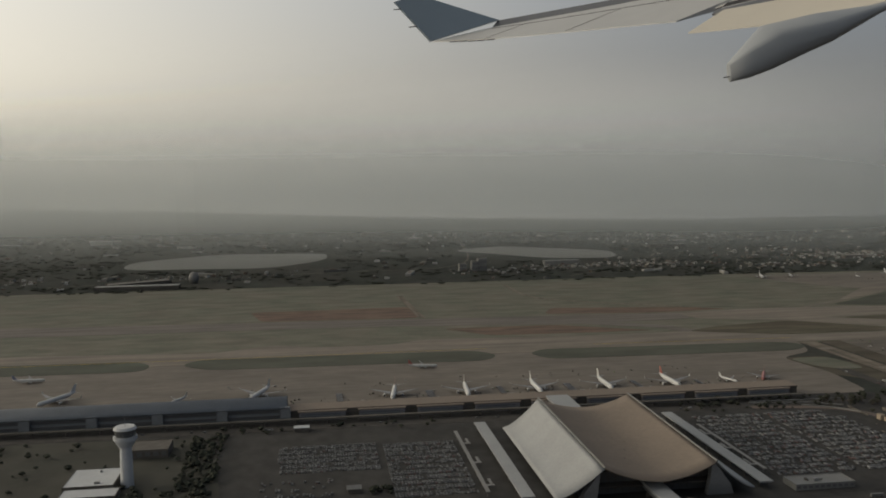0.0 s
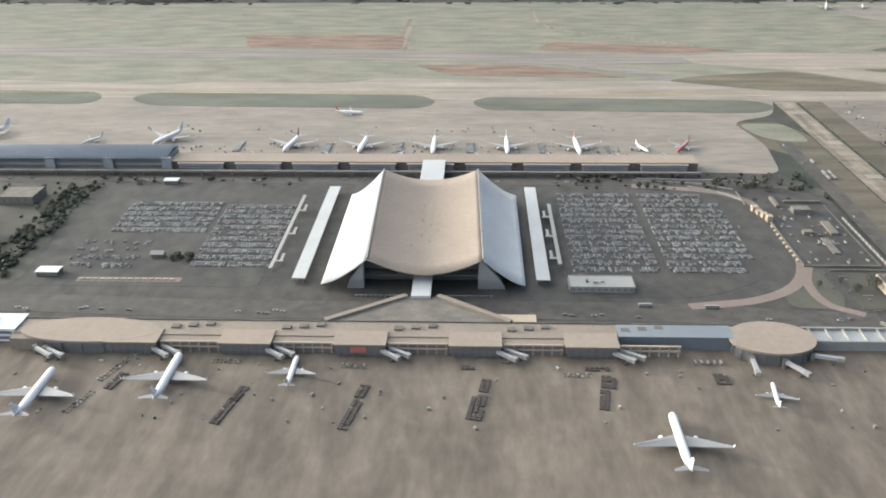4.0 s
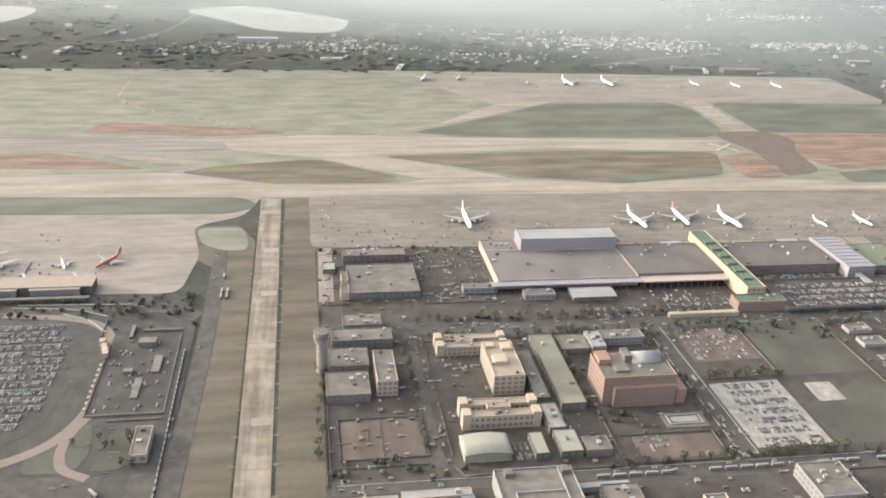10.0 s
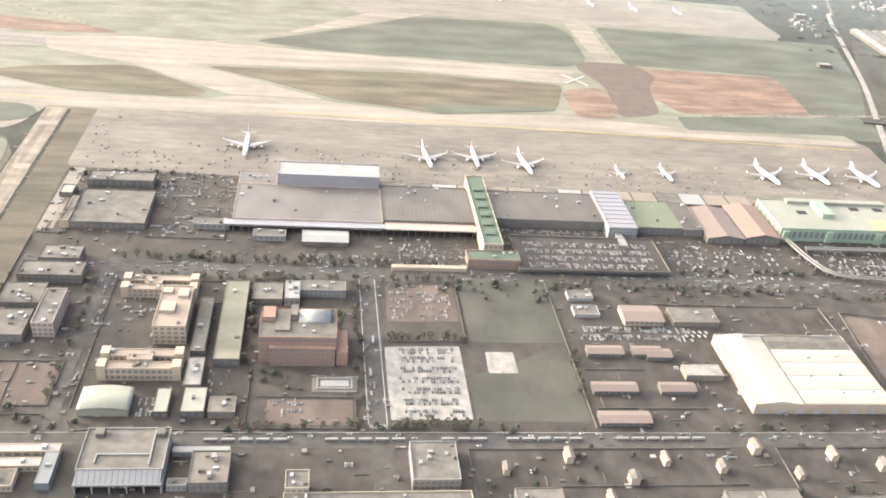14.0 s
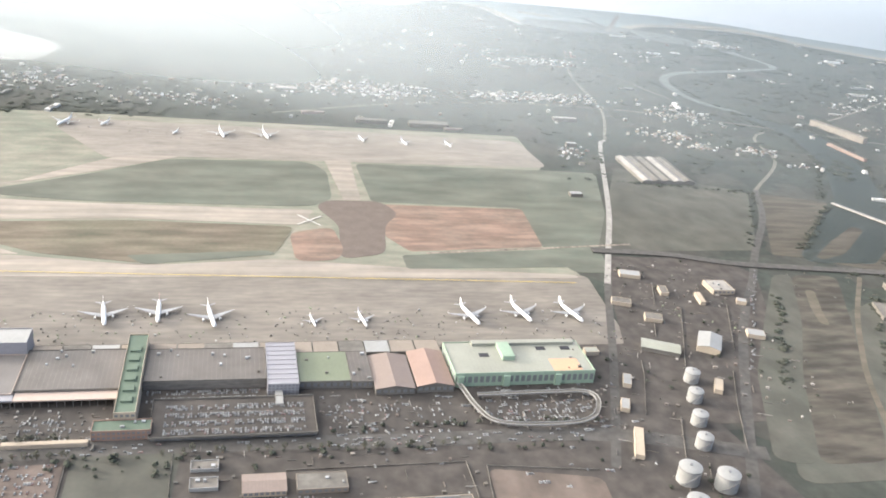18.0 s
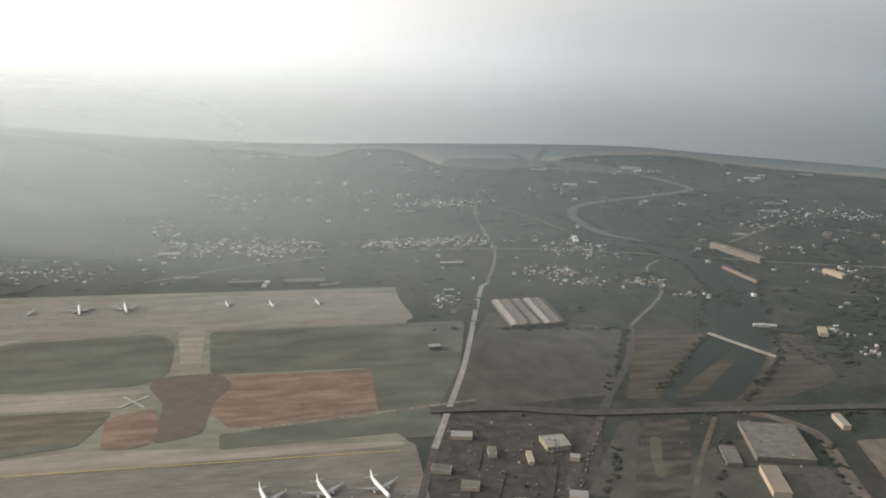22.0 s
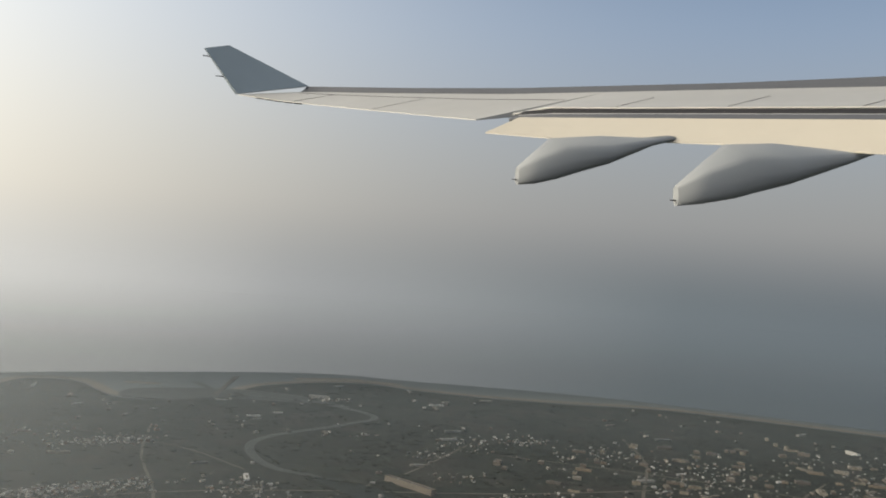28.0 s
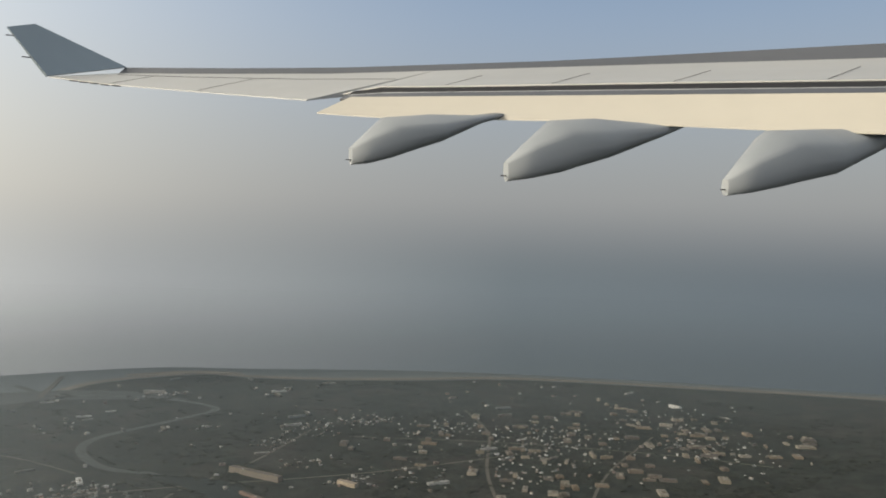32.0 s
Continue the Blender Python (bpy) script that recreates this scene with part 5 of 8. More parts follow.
south_pier = tagged(part("pier_building", boxes((-14, 200, 269.5, 283, 0.1, 4.4)), "tan"), "long southern pier with tan roof terraces and dark glazed front", "pier building")
part("roof", boxes((-14.3, 200, 273, 283.3, 4.42, 4.8)), "tan", south_pier)
part("roof_rail", boxes((-14, 236, 283.0, 283.3, 4.8, 5.3)), "conc", south_pier)
for i in range(5):
    x = 21.5 + i * 40
    blk = part("gate_lounge", boxes((x, x + 17.5, 267.0, 269.8, 1.6, 4.5)), "glass", south_pier, "glazed gate lounge under a tan roof")
    part("lounge_roof", boxes((x - 0.5, x + 18, 266.4, 276, 4.82, 5.3)), "roof_tan", blk)
    part("lounge_base", boxes((x + 0.5, x + 17.2, 267.6, 269.6, 0.1, 1.6)), "metal", blk)
    for j in range(6):
        part("mullion", boxes((x + 2 + j * 2.7, x + 2.2 + j * 2.7, 266.86, 267.0, 0.1, 4.8)), "conc", blk)
    for z in (1.0, 2.9):
        part("recess", boxes((x + 18.6, x + 39.2, 269.2, 269.6, z, z + 1.1)), "glass", south_pier)
        part("spandrel", boxes((x + 18.5, x + 39.3, 268.8, 269.48, z + 1.12, z + 1.62)), "ivory", south_pier, "pale balcony front")
    for j in range(7):
        part("pillar", boxes((x + 18.6 + j * 3.3, x + 19.1 + j * 3.3, 268.86, 269.5, 0.1, 4.4)), "ivory", south_pier)
    for j in range(3):
        part("roof_unit", boxes((x + 20 + j * 6, x + 23 + j * 6, 277 + j, 279.4 + j, 4.8, 5.5)), "conc", south_pier)
part("faded_emblem", boxes((107, 112.5, 266.78, 266.86, 1.9, 4.2)), "plane_red", south_pier, "red patch on the glazed front")
tri = [(96, 283.5), (163, 283.5), (136, 303), (124, 303)]
link = tagged(part("link_building", prism(tri, 0.1, 4.6), "conc"), "low triangular link building with a dark terrace and tan kerbs", "link building")
part("terrace", prism([(102, 283.7), (157, 283.7), (134.6, 300.5), (125.4, 300.5)], 4.62, 4.8), "conc_dark", link)
for a, b in (((96, 283.6), (124, 303)), ((163, 283.6), (136, 303))):
    d = (Vector(b) - Vector(a)).normalized()
    s = Vector((-d.y, d.x)) * 1.1
    part("kerb", prism([tuple(Vector(a) + s), tuple(Vector(a) - s), tuple(Vector(b) - s), tuple(Vector(b) + s)], 4.6, 5.6), "tan", link)
flat = tagged(part("annex", boxes((150, 172, 285, 290, 0.1, 3.8)), "conc"), "flat-roofed pale annex beside the pier", "annex building")
part("roof", boxes((149.6, 172.4, 284.6, 290.4, 3.82, 4.3)), "ivory", flat)
ang = [2 * math.pi * i / 40 for i in range(40)]
for cx, cy, rx, ry in ((253, 274.5, 15, 11), (13, 275, 25, 8.5)):
    rot = tagged(part("rotunda", prism([(cx + rx * 0.94 * math.cos(t), cy + ry * 0.94 * math.sin(t)) for t in ang], 0.1, 4.4), "glass"), "round glazed gate rotunda with a flat tan roof", "rotunda")
    part("roof", prism([(cx + rx * math.cos(t), cy + ry * math.sin(t)) for t in ang], 4.5, 5.35), "roof_tan", rot)
    for t in ang[::2]:
        x, y = cx + rx * 0.965 * math.cos(t), cy + ry * 0.965 * math.sin(t)
        part("mullion", boxes((x - 0.12, x + 0.12, y - 0.12, y + 0.12, 0.1, 4.5)), "conc", rot)
arm = tagged(part("end_hall", boxes((266, 301, 274.5, 283, 0.1, 3.2)), "white"), "white end hall of the pier with open roof bays", "end hall")
for i in range(6):
    part("roof_frame", boxes((268 + i * 6, 268.6 + i * 6, 274.2, 283.3, 3.25, 4.2)), "white", arm)
part("roof_edge", boxes((266, 302, 273.8, 274.6, 3.25, 4.3)), "white", arm)
part("roof_edge", boxes((266, 302, 283, 283.8, 3.25, 4.3)), "white", arm)
part("roof_well", boxes((268, 300, 274.7, 282.9, 3.22, 3.32)), "steel", arm)
part("bench_wall", boxes((222, 266, 285.4, 286.4, 0.1, 2.4)), "white", arm)
blue = tagged(part("pier_hall", boxes((200.2, 240, 274, 281.6, 0.1, 4.9)), "blue_glass"), "blue-grey glazed hall of the pier", "pier hall")
part("roof", boxes((200, 240, 273.6, 282, 4.92, 5.4)), "blue_glass", blue)
west = tagged(part("pier_building", boxes((-330, -14.5, 274.5, 285, 0.1, 5.0)), "bright_roof"), "white-roofed western pier with boxy roof plant", "pier building")
part("roof", boxes((-330, -14, 274.1, 285.4, 5.02, 5.5)), "bright_roof", west)
for i in range(7):
    part("roof_unit", boxes((-42 - i * 44, -24 - i * 44, 276, 283, 5.52, 6.8)), "bright_roof", west)
windows(west, -330, -15, 274.5, 285, 0.5, 4.8, 2, 48, 0, "S", "glass", 0.8)

# kerb stones between the lanes of the forecourt
kerb_row = tagged(part("traffic_island", boxes((-13, 30, 321.6, 325.6, 0.1, 0.3)), "brick_path"), "low brown traffic island with a row of white kerb stones", "traffic island")
for i in range(14):
    part("kerb_stone", boxes((-12 + i * 2.9, -10.2 + i * 2.9, 323.0, 323.9, 0.3, 0.85)), "ivory", kerb_row)
booth = tagged(part("toll_booth", boxes((11, 16, 344, 347, 0.1, 2.0)), "conc"), "small pale booth with a rounded roof in the car park", "booth")
part("roof", loft([[(x, 343.5, 2.0), (x, 345.5, 3.2), (x, 347.5, 2.0)] for x in (10.5, 16.5)]), "white", booth)

# jet bridges
def jet_bridge():
    jb = part("jet_bridge", boxes((-0.62, 0.62, -8.2, 0, 1.9, 3.1)), "steel")
    part("cab", boxes((-0.85, 0.85, -10, -8.0, 1.8, 3.2)), "white", jb)
    part("rotunda", tube(0.95, 0.1, 3.3, 12), "conc", jb)
    part("leg", boxes((-0.9, -0.7, -7.0, -6.7, 0.1, 1.9)), "metal", jb)
    part("leg", boxes((0.7, 0.9, -7.0, -6.7, 0.1, 1.9)), "metal", jb)
    part("wheel_beam", boxes((-1.0, 1.0, -7.2, -6.5, 0.12, 0.5)), "rubber", jb)
    return tagged(jb, "grey jet bridge reaching out from the pier", "jet bridge", "jet bridges")


first_bridge = jet_bridge()
spots = [(36.5 + i * 40, 268.4, 52) for i in range(5)] + [(39.8 + i * 40, 269.6, 55) for i in range(5)]
spots += [(244, 265.2, -4), (254.5, 263.5, 34), (265, 267.6, 74), (-4, 267.0, 55), (0, 266.6, 58), (-33, 274, 40), (-30, 274, 10)]
spots += [(x, 467.4, 205) for x in (28, 70, 112, 154, 194, 232, 258)]
first_bridge.matrix_basis = pose(*spots[0][:2], 0, 0, 0, spots[0][2])
for x, y, a in spots[1:]:
    copy_thing(first_bridge, pose(x, y, 0, 0, 0, a))

# ---- blocks, hangars and sheds of the airport town ----
FOOT = []  # ground that stands built over


def block(name, label, category, x0, x1, y0, y1, h, wall, roof, floors=2, nx=0, ny=0, faces="SWE", parapet=0.5, units=0, group="", turn=0.0, glass="glass"):
    """A flat-roofed block: walls, roof deck, parapet, windows and roof plant."""
    cx, cy = (x0 + x1) / 2, (y0 + y1) / 2
    a, b, c, d = x0 - cx, x1 - cx, y0 - cy, y1 - cy
    ob = part(name, boxes((a, b, c, d, 0.05, h)), wall)
    part("roof", boxes((a + 0.3, b - 0.3, c + 0.3, d - 0.3, h + 0.004, h + 0.1)), roof, ob)
    if parapet:
        for q in ((a, b, c, c + 0.28), (a, b, d - 0.28, d), (a, a + 0.28, c + 0.285, d - 0.285), (b - 0.28, b, c + 0.285, d - 0.285)):
            part("parapet", boxes((*q, h + 0.003, h + parapet)), wall, ob)
    if floors:
        windows(ob, a, b, c, d, 0.3, h, floors, nx, ny, faces, glass)
    rnd = random.Random(int(x0 * 7 + y0))
    for i in range(units):
        w, t = rnd.uniform(0.8, 2.2), rnd.uniform(0.8, 2.0)
        x, y = rnd.uniform(a + 1, b - w - 1), rnd.uniform(c + 1, d - t - 1)
        part("roof_unit", boxes((x, x + w, y, y + t, h + 0.1, h + rnd.uniform(0.6, 1.6))), rnd.choice(("conc", "steel", "white")), ob)
    ob.matrix_basis = pose(cx, cy, 0.07, 0, 0, turn)
    FOOT.append((x0 - 0.8, x1 + 0.8, y0 - 0.8, y1 + 0.8))
    return tagged(ob, label, category, group)


def gabled(name, label, category, x0, x1, y0, y1, h, rise, wall, roof, along="x", group="", turn=0.0, nx=0):
    """A shed or house with a pitched roof."""
    cx, cy, L, W = (x0 + x1) / 2, (y0 + y1) / 2, (x1 - x0) / 2, (y1 - y0) / 2
    ob = part(name, boxes((-L, L, -W, W, 0.05, h)), wall)
    bm = bmesh.new()
    o = 0.35
    if along == "x":
        loft([[(s * (L + o), -W - o, h + 0.01), (s * (L + o), 0, h + rise), (s * (L + o), W + o, h + 0.01), (s * (L + o), W + o, h - 0.15), (s * (L + o), 0, h + rise - 0.2), (s * (L + o), -W - o, h - 0.15)] for s in (-1, 1)], True, bm)
        part("gable", loft([[(s * L, -W, h), (s * L, W, h), (s * L, 0, h + rise * 0.93)] for s in (-1, 1)]), wall, ob)
    else:
        loft([[(-L - o, s * (W + o), h + 0.01), (0, s * (W + o), h + rise), (L + o, s * (W + o), h + 0.01), (L + o, s * (W + o), h - 0.15), (0, s * (W + o), h + rise - 0.2), (-L - o, s * (W + o), h - 0.15)] for s in (-1, 1)], True, bm)
        part("gable", loft([[(-L, s * W, h), (L, s * W, h), (0, s * W, h + rise * 0.93)] for s in (-1, 1)]), wall, ob)
    part("roof", bm, roof, ob)
    if nx:
        windows(ob, -L, L, -W, W, 0.2, h, 1, nx, 0, "S")
    ob.matrix_basis = pose(cx, cy, 0.07, 0, 0, turn)
    FOOT.append((x0 - 0.8, x1 + 0.8, y0 - 0.8, y1 + 0.8))
    return tagged(ob, label, category, group)


# west of the crossing taxiway
yard_ = tagged(part("truck_yard", boxes((287, 318, 341, 408, 0.05, 0.5)), "lot"), "dark walled truck yard with pale boundary walls", "truck yard")
for q in ((286.4, 286.95, 341, 399, 1.6), (286.4, 318, 340.3, 340.9, 1.4), (296, 318, 336.5, 337.0, 1.2), (318.05, 318.5, 341, 408, 0.9), (280.6, 281.1, 408, 425, 1.4), (300, 318, 411, 412.4, 1.8), (294.4, 296, 404, 416, 2.6)):
    part("wall", boxes((*q[:4], 0.08, q[4] * 0.7)), "conc", yard_)
for k, (x, y) in enumerate(((283.0, 395), (284.2, 391), (281.8, 399), (285.2, 387))):
    part("white_stair_block", boxes((x, x + 2.6, y, y + 3.4, 0.05, 2.2 + 0.3 * k)), "ivory", yard_)
for k in range(9):
    part("kerb_block", boxes((285.2, 286.2, 345 + k * 4.4, 347 + k * 4.4, 0.05, 0.9)), "ivory", yard_)
for x, y, w, d, h in ((300, 396, 8, 5, 3.0), (303, 352, 3, 16, 1.2), (309, 372, 3.5, 14, 1.6), (297, 372, 4, 3, 2.2)):
    part("yard_hut", boxes((x, x + w, y, y + d, 0.5, h)), "conc_dark", yard_)
FOOT.append((281, 319, 340, 412))
block("workshop", "low workshop with a bright ivory west wall", "workshop", 310, 316.5, 308, 327, 3.6, "ivory", "conc_dark", 1, 2, 6, "SW", 0.4, 2)
block("car_park_office", "long white two-storey car park office", "office", 187.5, 213, 316, 326, 2.4, "white", "white", 1, 10, 0, "S", 0.3, 3)
gabled("pavilion", "small white flat pavilion roof at the car park's edge", "pavilion", -31, -22, 326, 331, 2.2, 0.4, "conc", "bright_roof")
gabled("pavilion", "small white pavilion roof by the northern road", "pavilion", -12, -5, 432, 436, 2.2, 0.4, "conc", "bright_roof")
ctl = tagged(part("control_tower", tube(2.7, 0.1, 20.0, 24, 2.3), "bright_roof"), "tall round concrete control tower with a glazed cab", "control tower")
part("collar", tube(2.9, 17.0, 20.0, 24, 4.6), "bright_roof", ctl)
part("gallery", tube(4.8, 20.05, 21.4, 24), "bright_roof", ctl)
part("cab_glass", tube(3.7, 21.4, 24.4, 16, 4.4), "glass", ctl)
part("cab_roof", tube(4.7, 24.4, 25.4, 24, 4.0), "bright_roof", ctl)
part("antenna", tube(0.1, 25.4, 30.0, 6), "steel", ctl)
for i in range(8):
    t = math.pi / 4 * i
    part("cab_mullion", boxes((4.05 * math.cos(t) - 0.1, 4.05 * math.cos(t) + 0.1, 4.05 * math.sin(t) - 0.1, 4.05 * math.sin(t) + 0.1, 21.4, 24.4)), "white", ctl)
ctl.location = (-79, 369, 0)
block("tower_office", "low office with bright white roofs beside the control tower", "office", -103, -83, 362, 384, 3.0, "conc", "bright_roof", 1, 6, 5, "SW", 0.3, 2)
block("tower_office", "low white-roofed wing beside the control tower", "office", -102, -80, 351, 361, 2.4, "conc", "bright_roof", 1, 6, 0, "S", 0.3)
block("tower_office", "small dark hall behind the control tower", "office", -86, -68, 403, 418, 4.0, "conc_dark", "conc_dark", 1, 5, 0, "S", 0.3)

# the town east of it
block("office_block", "wide low office block with a weathered pale flat roof", "office block", 401, 439, 437, 473, 4.0, "conc", "conc", 1, 12, 10, "SWE", 0.5, 6)
block("office_block", "narrow office wing with cluttered dark roof", "office block", 400, 436, 483, 494, 4.6, "conc", "conc_dark", 1, 10, 3, "SW", 0.6, 8)
block("stair_block", "small pale stair block at the office's corner", "stair block", 397.5, 401, 450, 462, 5.2, "ivory", "conc", 0)
block("stair_block", "small pale stair block at the office's west wall", "stair block", 396.5, 401, 437, 446, 4.6, "ivory", "conc", 0)
block("shed", "small mint-roofed shed by the fence", "shed", 388, 395, 470, 480, 2.6, "conc", "mint_roof", 0)
block("office_block", "dark-roofed office block with a pale parapet", "office block", 390, 419, 386, 398, 4.6, "conc", "conc_dark", 2, 10, 4, "SW", 0.6, 5)
block("office_block", "small office with roof huts near the tower", "office block", 396, 415, 400, 412, 5.2, "conc", "conc_dark", 2, 7, 4, "SW", 0.5, 6)
block("apartment_block", "brown apartment block with a sunlit west wall", "apartment block", 408, 417, 345, 371, 7.5, "pink", "conc_dark", 3, 4, 9, "SWE", 0.5, 4)
block("workshop", "dark flat workshop roof beside the fence", "workshop", 386, 405, 341, 360, 4.0, "conc_dark", "conc_dark", 1, 6, 5, "SW", 0.4, 4)
block("workshop", "grey low workshop below the round tower", "workshop", 388, 406, 364, 380, 4.4, "conc_dark", "conc_dark", 1, 6, 4, "SW", 0.4, 7)
wt = tagged(part("water_tower", tube(2.3, 0.1, 16.0, 20, 2.0), "pale_paving"), "round concrete lookout tower with a drum top", "tower")
part("drum", tube(3.1, 16.0, 20.5, 20, 3.5), "pale_paving", wt)
part("rail", tube(3.6, 20.5, 21.0, 20), "conc_dark", wt)
part("band", tube(3.42, 17.9, 19.2, 20), "glass", wt)
part("mast", tube(0.08, 21.0, 24.5, 6), "steel", wt)
wt.location = (384.5, 368, 0)
block("awning", "long faded red awning roof beside the workshop", "awning", 389, 391.2, 345, 366, 1.9, "plane_red", "plane_red", 0, parapet=0)

for y0, y1, h in ((376, 380, 4.6), (383.5, 388, 4.6)):
    dm = block("dormitory", "cream stone dormitory wing with a flat roof", "dormitory", 439, 473, y0, y1, h, "ivory", "roof_tan", 2, 14, 2, "SW", 0.5, 3, "dormitories")
    for x in (-17.2, 13.6):
        part("stair_head", boxes((x, x + 3.6, -2.4, 2.6, 0.05, h + 1.5)), "ivory", dm)
block("dormitory", "cream link wing between dormitories", "dormitory", 449, 457, 380.1, 383.4, 5.2, "ivory", "roof_tan", 1, 2, 2, "SW", 0.4, 1, "dormitories")
ap = block("apartment_block", "tall cream apartment block with window grid", "apartment block", 459, 473, 341, 372, 9.6, "ivory", "roof_tan", 4, 5, 10, "SWE", 0.6, 4)
for x, y, w, d, h in ((-5, -6, 6, 7, 11.6), (1, 6, 4.5, 6, 11.2), (-6, 9, 4, 4, 10.9)):
    part("penthouse", boxes((x, x + w, y, y + d, 9.7, h)), "ivory", ap)
for y0, y1 in ((316.5, 321), (325, 329.5)):
    dm = block("dormitory", "cream stone dormitory wing near the street", "dormitory", 441, 474, y0, y1, 6.2, "ivory", "roof_tan", 2, 14, 2, "SW", 0.5, 3, "dormitories")
    for x in (-16.7, 13.1):
        part("stair_head", boxes((x, x + 3.6, -2.5, 2.6, 0.05, 7.8)), "ivory", dm)
block("dormitory", "cream link tower between two dormitory wings", "dormitory", 452, 462, 321.1, 324.9, 7.4, "ivory", "roof_tan", 2, 3, 2, "SW", 0.4, 1, "dormitories")
block("garage", "long grey flat garage roof", "garage", 476, 482, 331, 371, 4.4, "conc", "conc", 1, 2, 10, "SW", 0.4, 2)
block("garage", "small pale garage roof with clutter", "garage", 476, 483, 309, 327, 4.2, "conc", "pale_paving", 1, 2, 5, "SW", 0.4, 3)
block("sports_hall", "long low hall with a mossy green flat roof", "hall", 486, 497, 326, 386, 4.0, "conc_dark", "grass", 1, 3, 14, "SW", 0.4, 2)
arc_pts = lambda x0, x1, z, rise: [(x0 + (x1 - x0) * i / 12, z + rise * math.sin(math.pi * i / 12)) for i in range(13)]


def vaulted(name, label, category, x0, x1, y0, y1, h, rise, wall, roof):
    ob = part(name, boxes((x0, x1, y0, y1, 0.1, h)), wall)
    a = arc_pts(x0 - 0.3, x1 + 0.3, h + 0.02, rise)
    part("vault_roof", loft([[(x, y, z) for x, z in a] + [(x, y, z - 0.25) for x, z in a[::-1]] for y in (y0 - 0.3, y1 + 0.3)]), roof, ob, smooth=True)
    part("end_wall", loft([[(x, y, z - 0.2) for x, z in a] for y in (y0, y0 + 0.2)]), wall, ob)
    return tagged(ob, label, category)


vaulted("gymnasium", "gymnasium with a pale green barrel roof", "gymnasium", 438, 457, 295, 308, 3.8, 1.1, "mint_roof", "mint_roof")
block("shed", "pale long shed with a light roof", "shed", 466.5, 472, 294, 308, 3.4, "conc", "mint_roof", 1, 2, 4, "SW", 0.2)
block("shed", "pale shed with a ribbed light roof", "shed", 477, 486, 294, 308.5, 3.6, "conc", "mint_roof", 1, 3, 4, "SW", 0.2, 1)
block("shed", "brown low shed beside the coach yard", "shed", 487.5, 498, 294, 303, 3.4, "tan", "conc_dark", 1, 4, 3, "SW", 0.3, 2)
hq = block("brick_office", "large red-brick office block with rows of windows", "office block", 505, 538, 329, 350, 13.5, "brick", "conc", 5, 14, 9, "SWE", 0.7, 3)
vault = arc_pts(0.5, 10.0, 13.9, 2.8)
part("vault_roof", loft([[(x, y, z) for y, z in vault] + [(x, y, 13.62) for y, z in vault[::-1]] for x in (0.0, 14.0)]), "white", hq, "white barrel roof over the hall", smooth=True)
part("stair_head", boxes((-15.5, -10, 1, 9, 13.6, 16.2)), "brick", hq)
part("stair_head", boxes((-3.4, -0.2, 2, 9.4, 13.6, 17.0)), "conc", hq)
part("upper_deck", boxes((-9.8, -3.6, -6, 9, 13.62, 14.6)), "conc_dark", hq)
part("front_wing", boxes((-12, 16, -12.6, -10.55, 0.05, 9.8)), "brick", hq)
windows(hq, -12, 16, -12.6, -10.6, 0.3, 9.8, 4, 13, 0, "S")
part("side_wing", boxes((16.55, 21.5, -12, 4, 0.05, 7.4)), "brick", hq)
block("office_block", "white L-shaped office with a blue-grey yard", "office block", 514, 521, 371, 386, 4.6, "white", "white", 1, 3, 6, "SW", 0.4, 4)
block("office_block", "white office wing with blue-tinted front", "office block", 521.2, 543, 379, 387, 4.2, "white", "conc", 2, 10, 0, "S", 0.4, 5, glass="blue_glass")
block("low_office", "low brown office with a pale flat roof", "office", 499, 513, 372, 386, 3.2, "conc_dark", "conc", 1, 4, 4, "SW", 0.4, 2)
fountain = tagged(part("fountain_basin", boxes((528, 547, 309.5, 320, 0.1, 0.5)), "conc"), "rectangular fountain basin with white stones inside a pale rim", "fountain")
part("rim", boxes((530, 545, 311.4, 311.9, 0.5, 1.1)), "white", fountain)
part("rim", boxes((530, 545, 317.8, 318.3, 0.5, 1.1)), "white", fountain)
part("rim", boxes((530, 530.5, 312, 317.7, 0.5, 1.1)), "white", fountain)
part("rim", boxes((544.5, 545, 312, 317.7, 0.5, 1.1)), "white", fountain)
part("stone_bed", boxes((531.5, 543.5, 313, 316.8, 0.5, 0.8)), "white", fountain)

# south of the coach road
ps = block("parking_structure", "brown-decked car park hall with white parapets", "parking structure", 446, 476, 260, 281, 6.8, "white", "conc_dark", 0, 0, 0, "", 0.7, 0)
part("front_roof", loft([[(x, -10.55, 6.9), (x, -15.2, 4.5), (x, -15.2, 4.2), (x, -10.55, 6.5)] for x in (-14.6, 14.6)]), "plane_grey", ps, "sloping ribbed grey roof")
for i in range(15):
    part("rib", loft([[(x, -10.5, 6.98), (x, -15.25, 4.58), (x, -15.25, 4.5), (x, -10.5, 6.9)] for x in (-14.2 + i * 2.0, -14.0 + i * 2.0)]), "conc_dark", ps)
part("fascia", boxes((-15.2, 15.2, -15.5, -15.22, 3.9, 4.75)), "white", ps, "white fascia")
part("back_wall", boxes((-14.9, 14.9, -12.2, -11.9, 0.05, 4.3)), "glass", ps, "dark recessed front")
for i in range(6):
    part("pillar", boxes((-15 + i * 5.9, -14.5 + i * 5.9, -15.4, -14.9, 0.05, 3.9)), "white", ps)
part("side_wall", boxes((-15.2, -14.8, -14.8, -10.55, 0.05, 4.4)), "white", ps)
part("side_wall", boxes((14.8, 15.2, -14.8, -10.55, 0.05, 4.4)), "white", ps)
part("ramp_wall", boxes((-9, 9.5, -3.4, -3.0, 6.9, 7.6)), "white", ps)
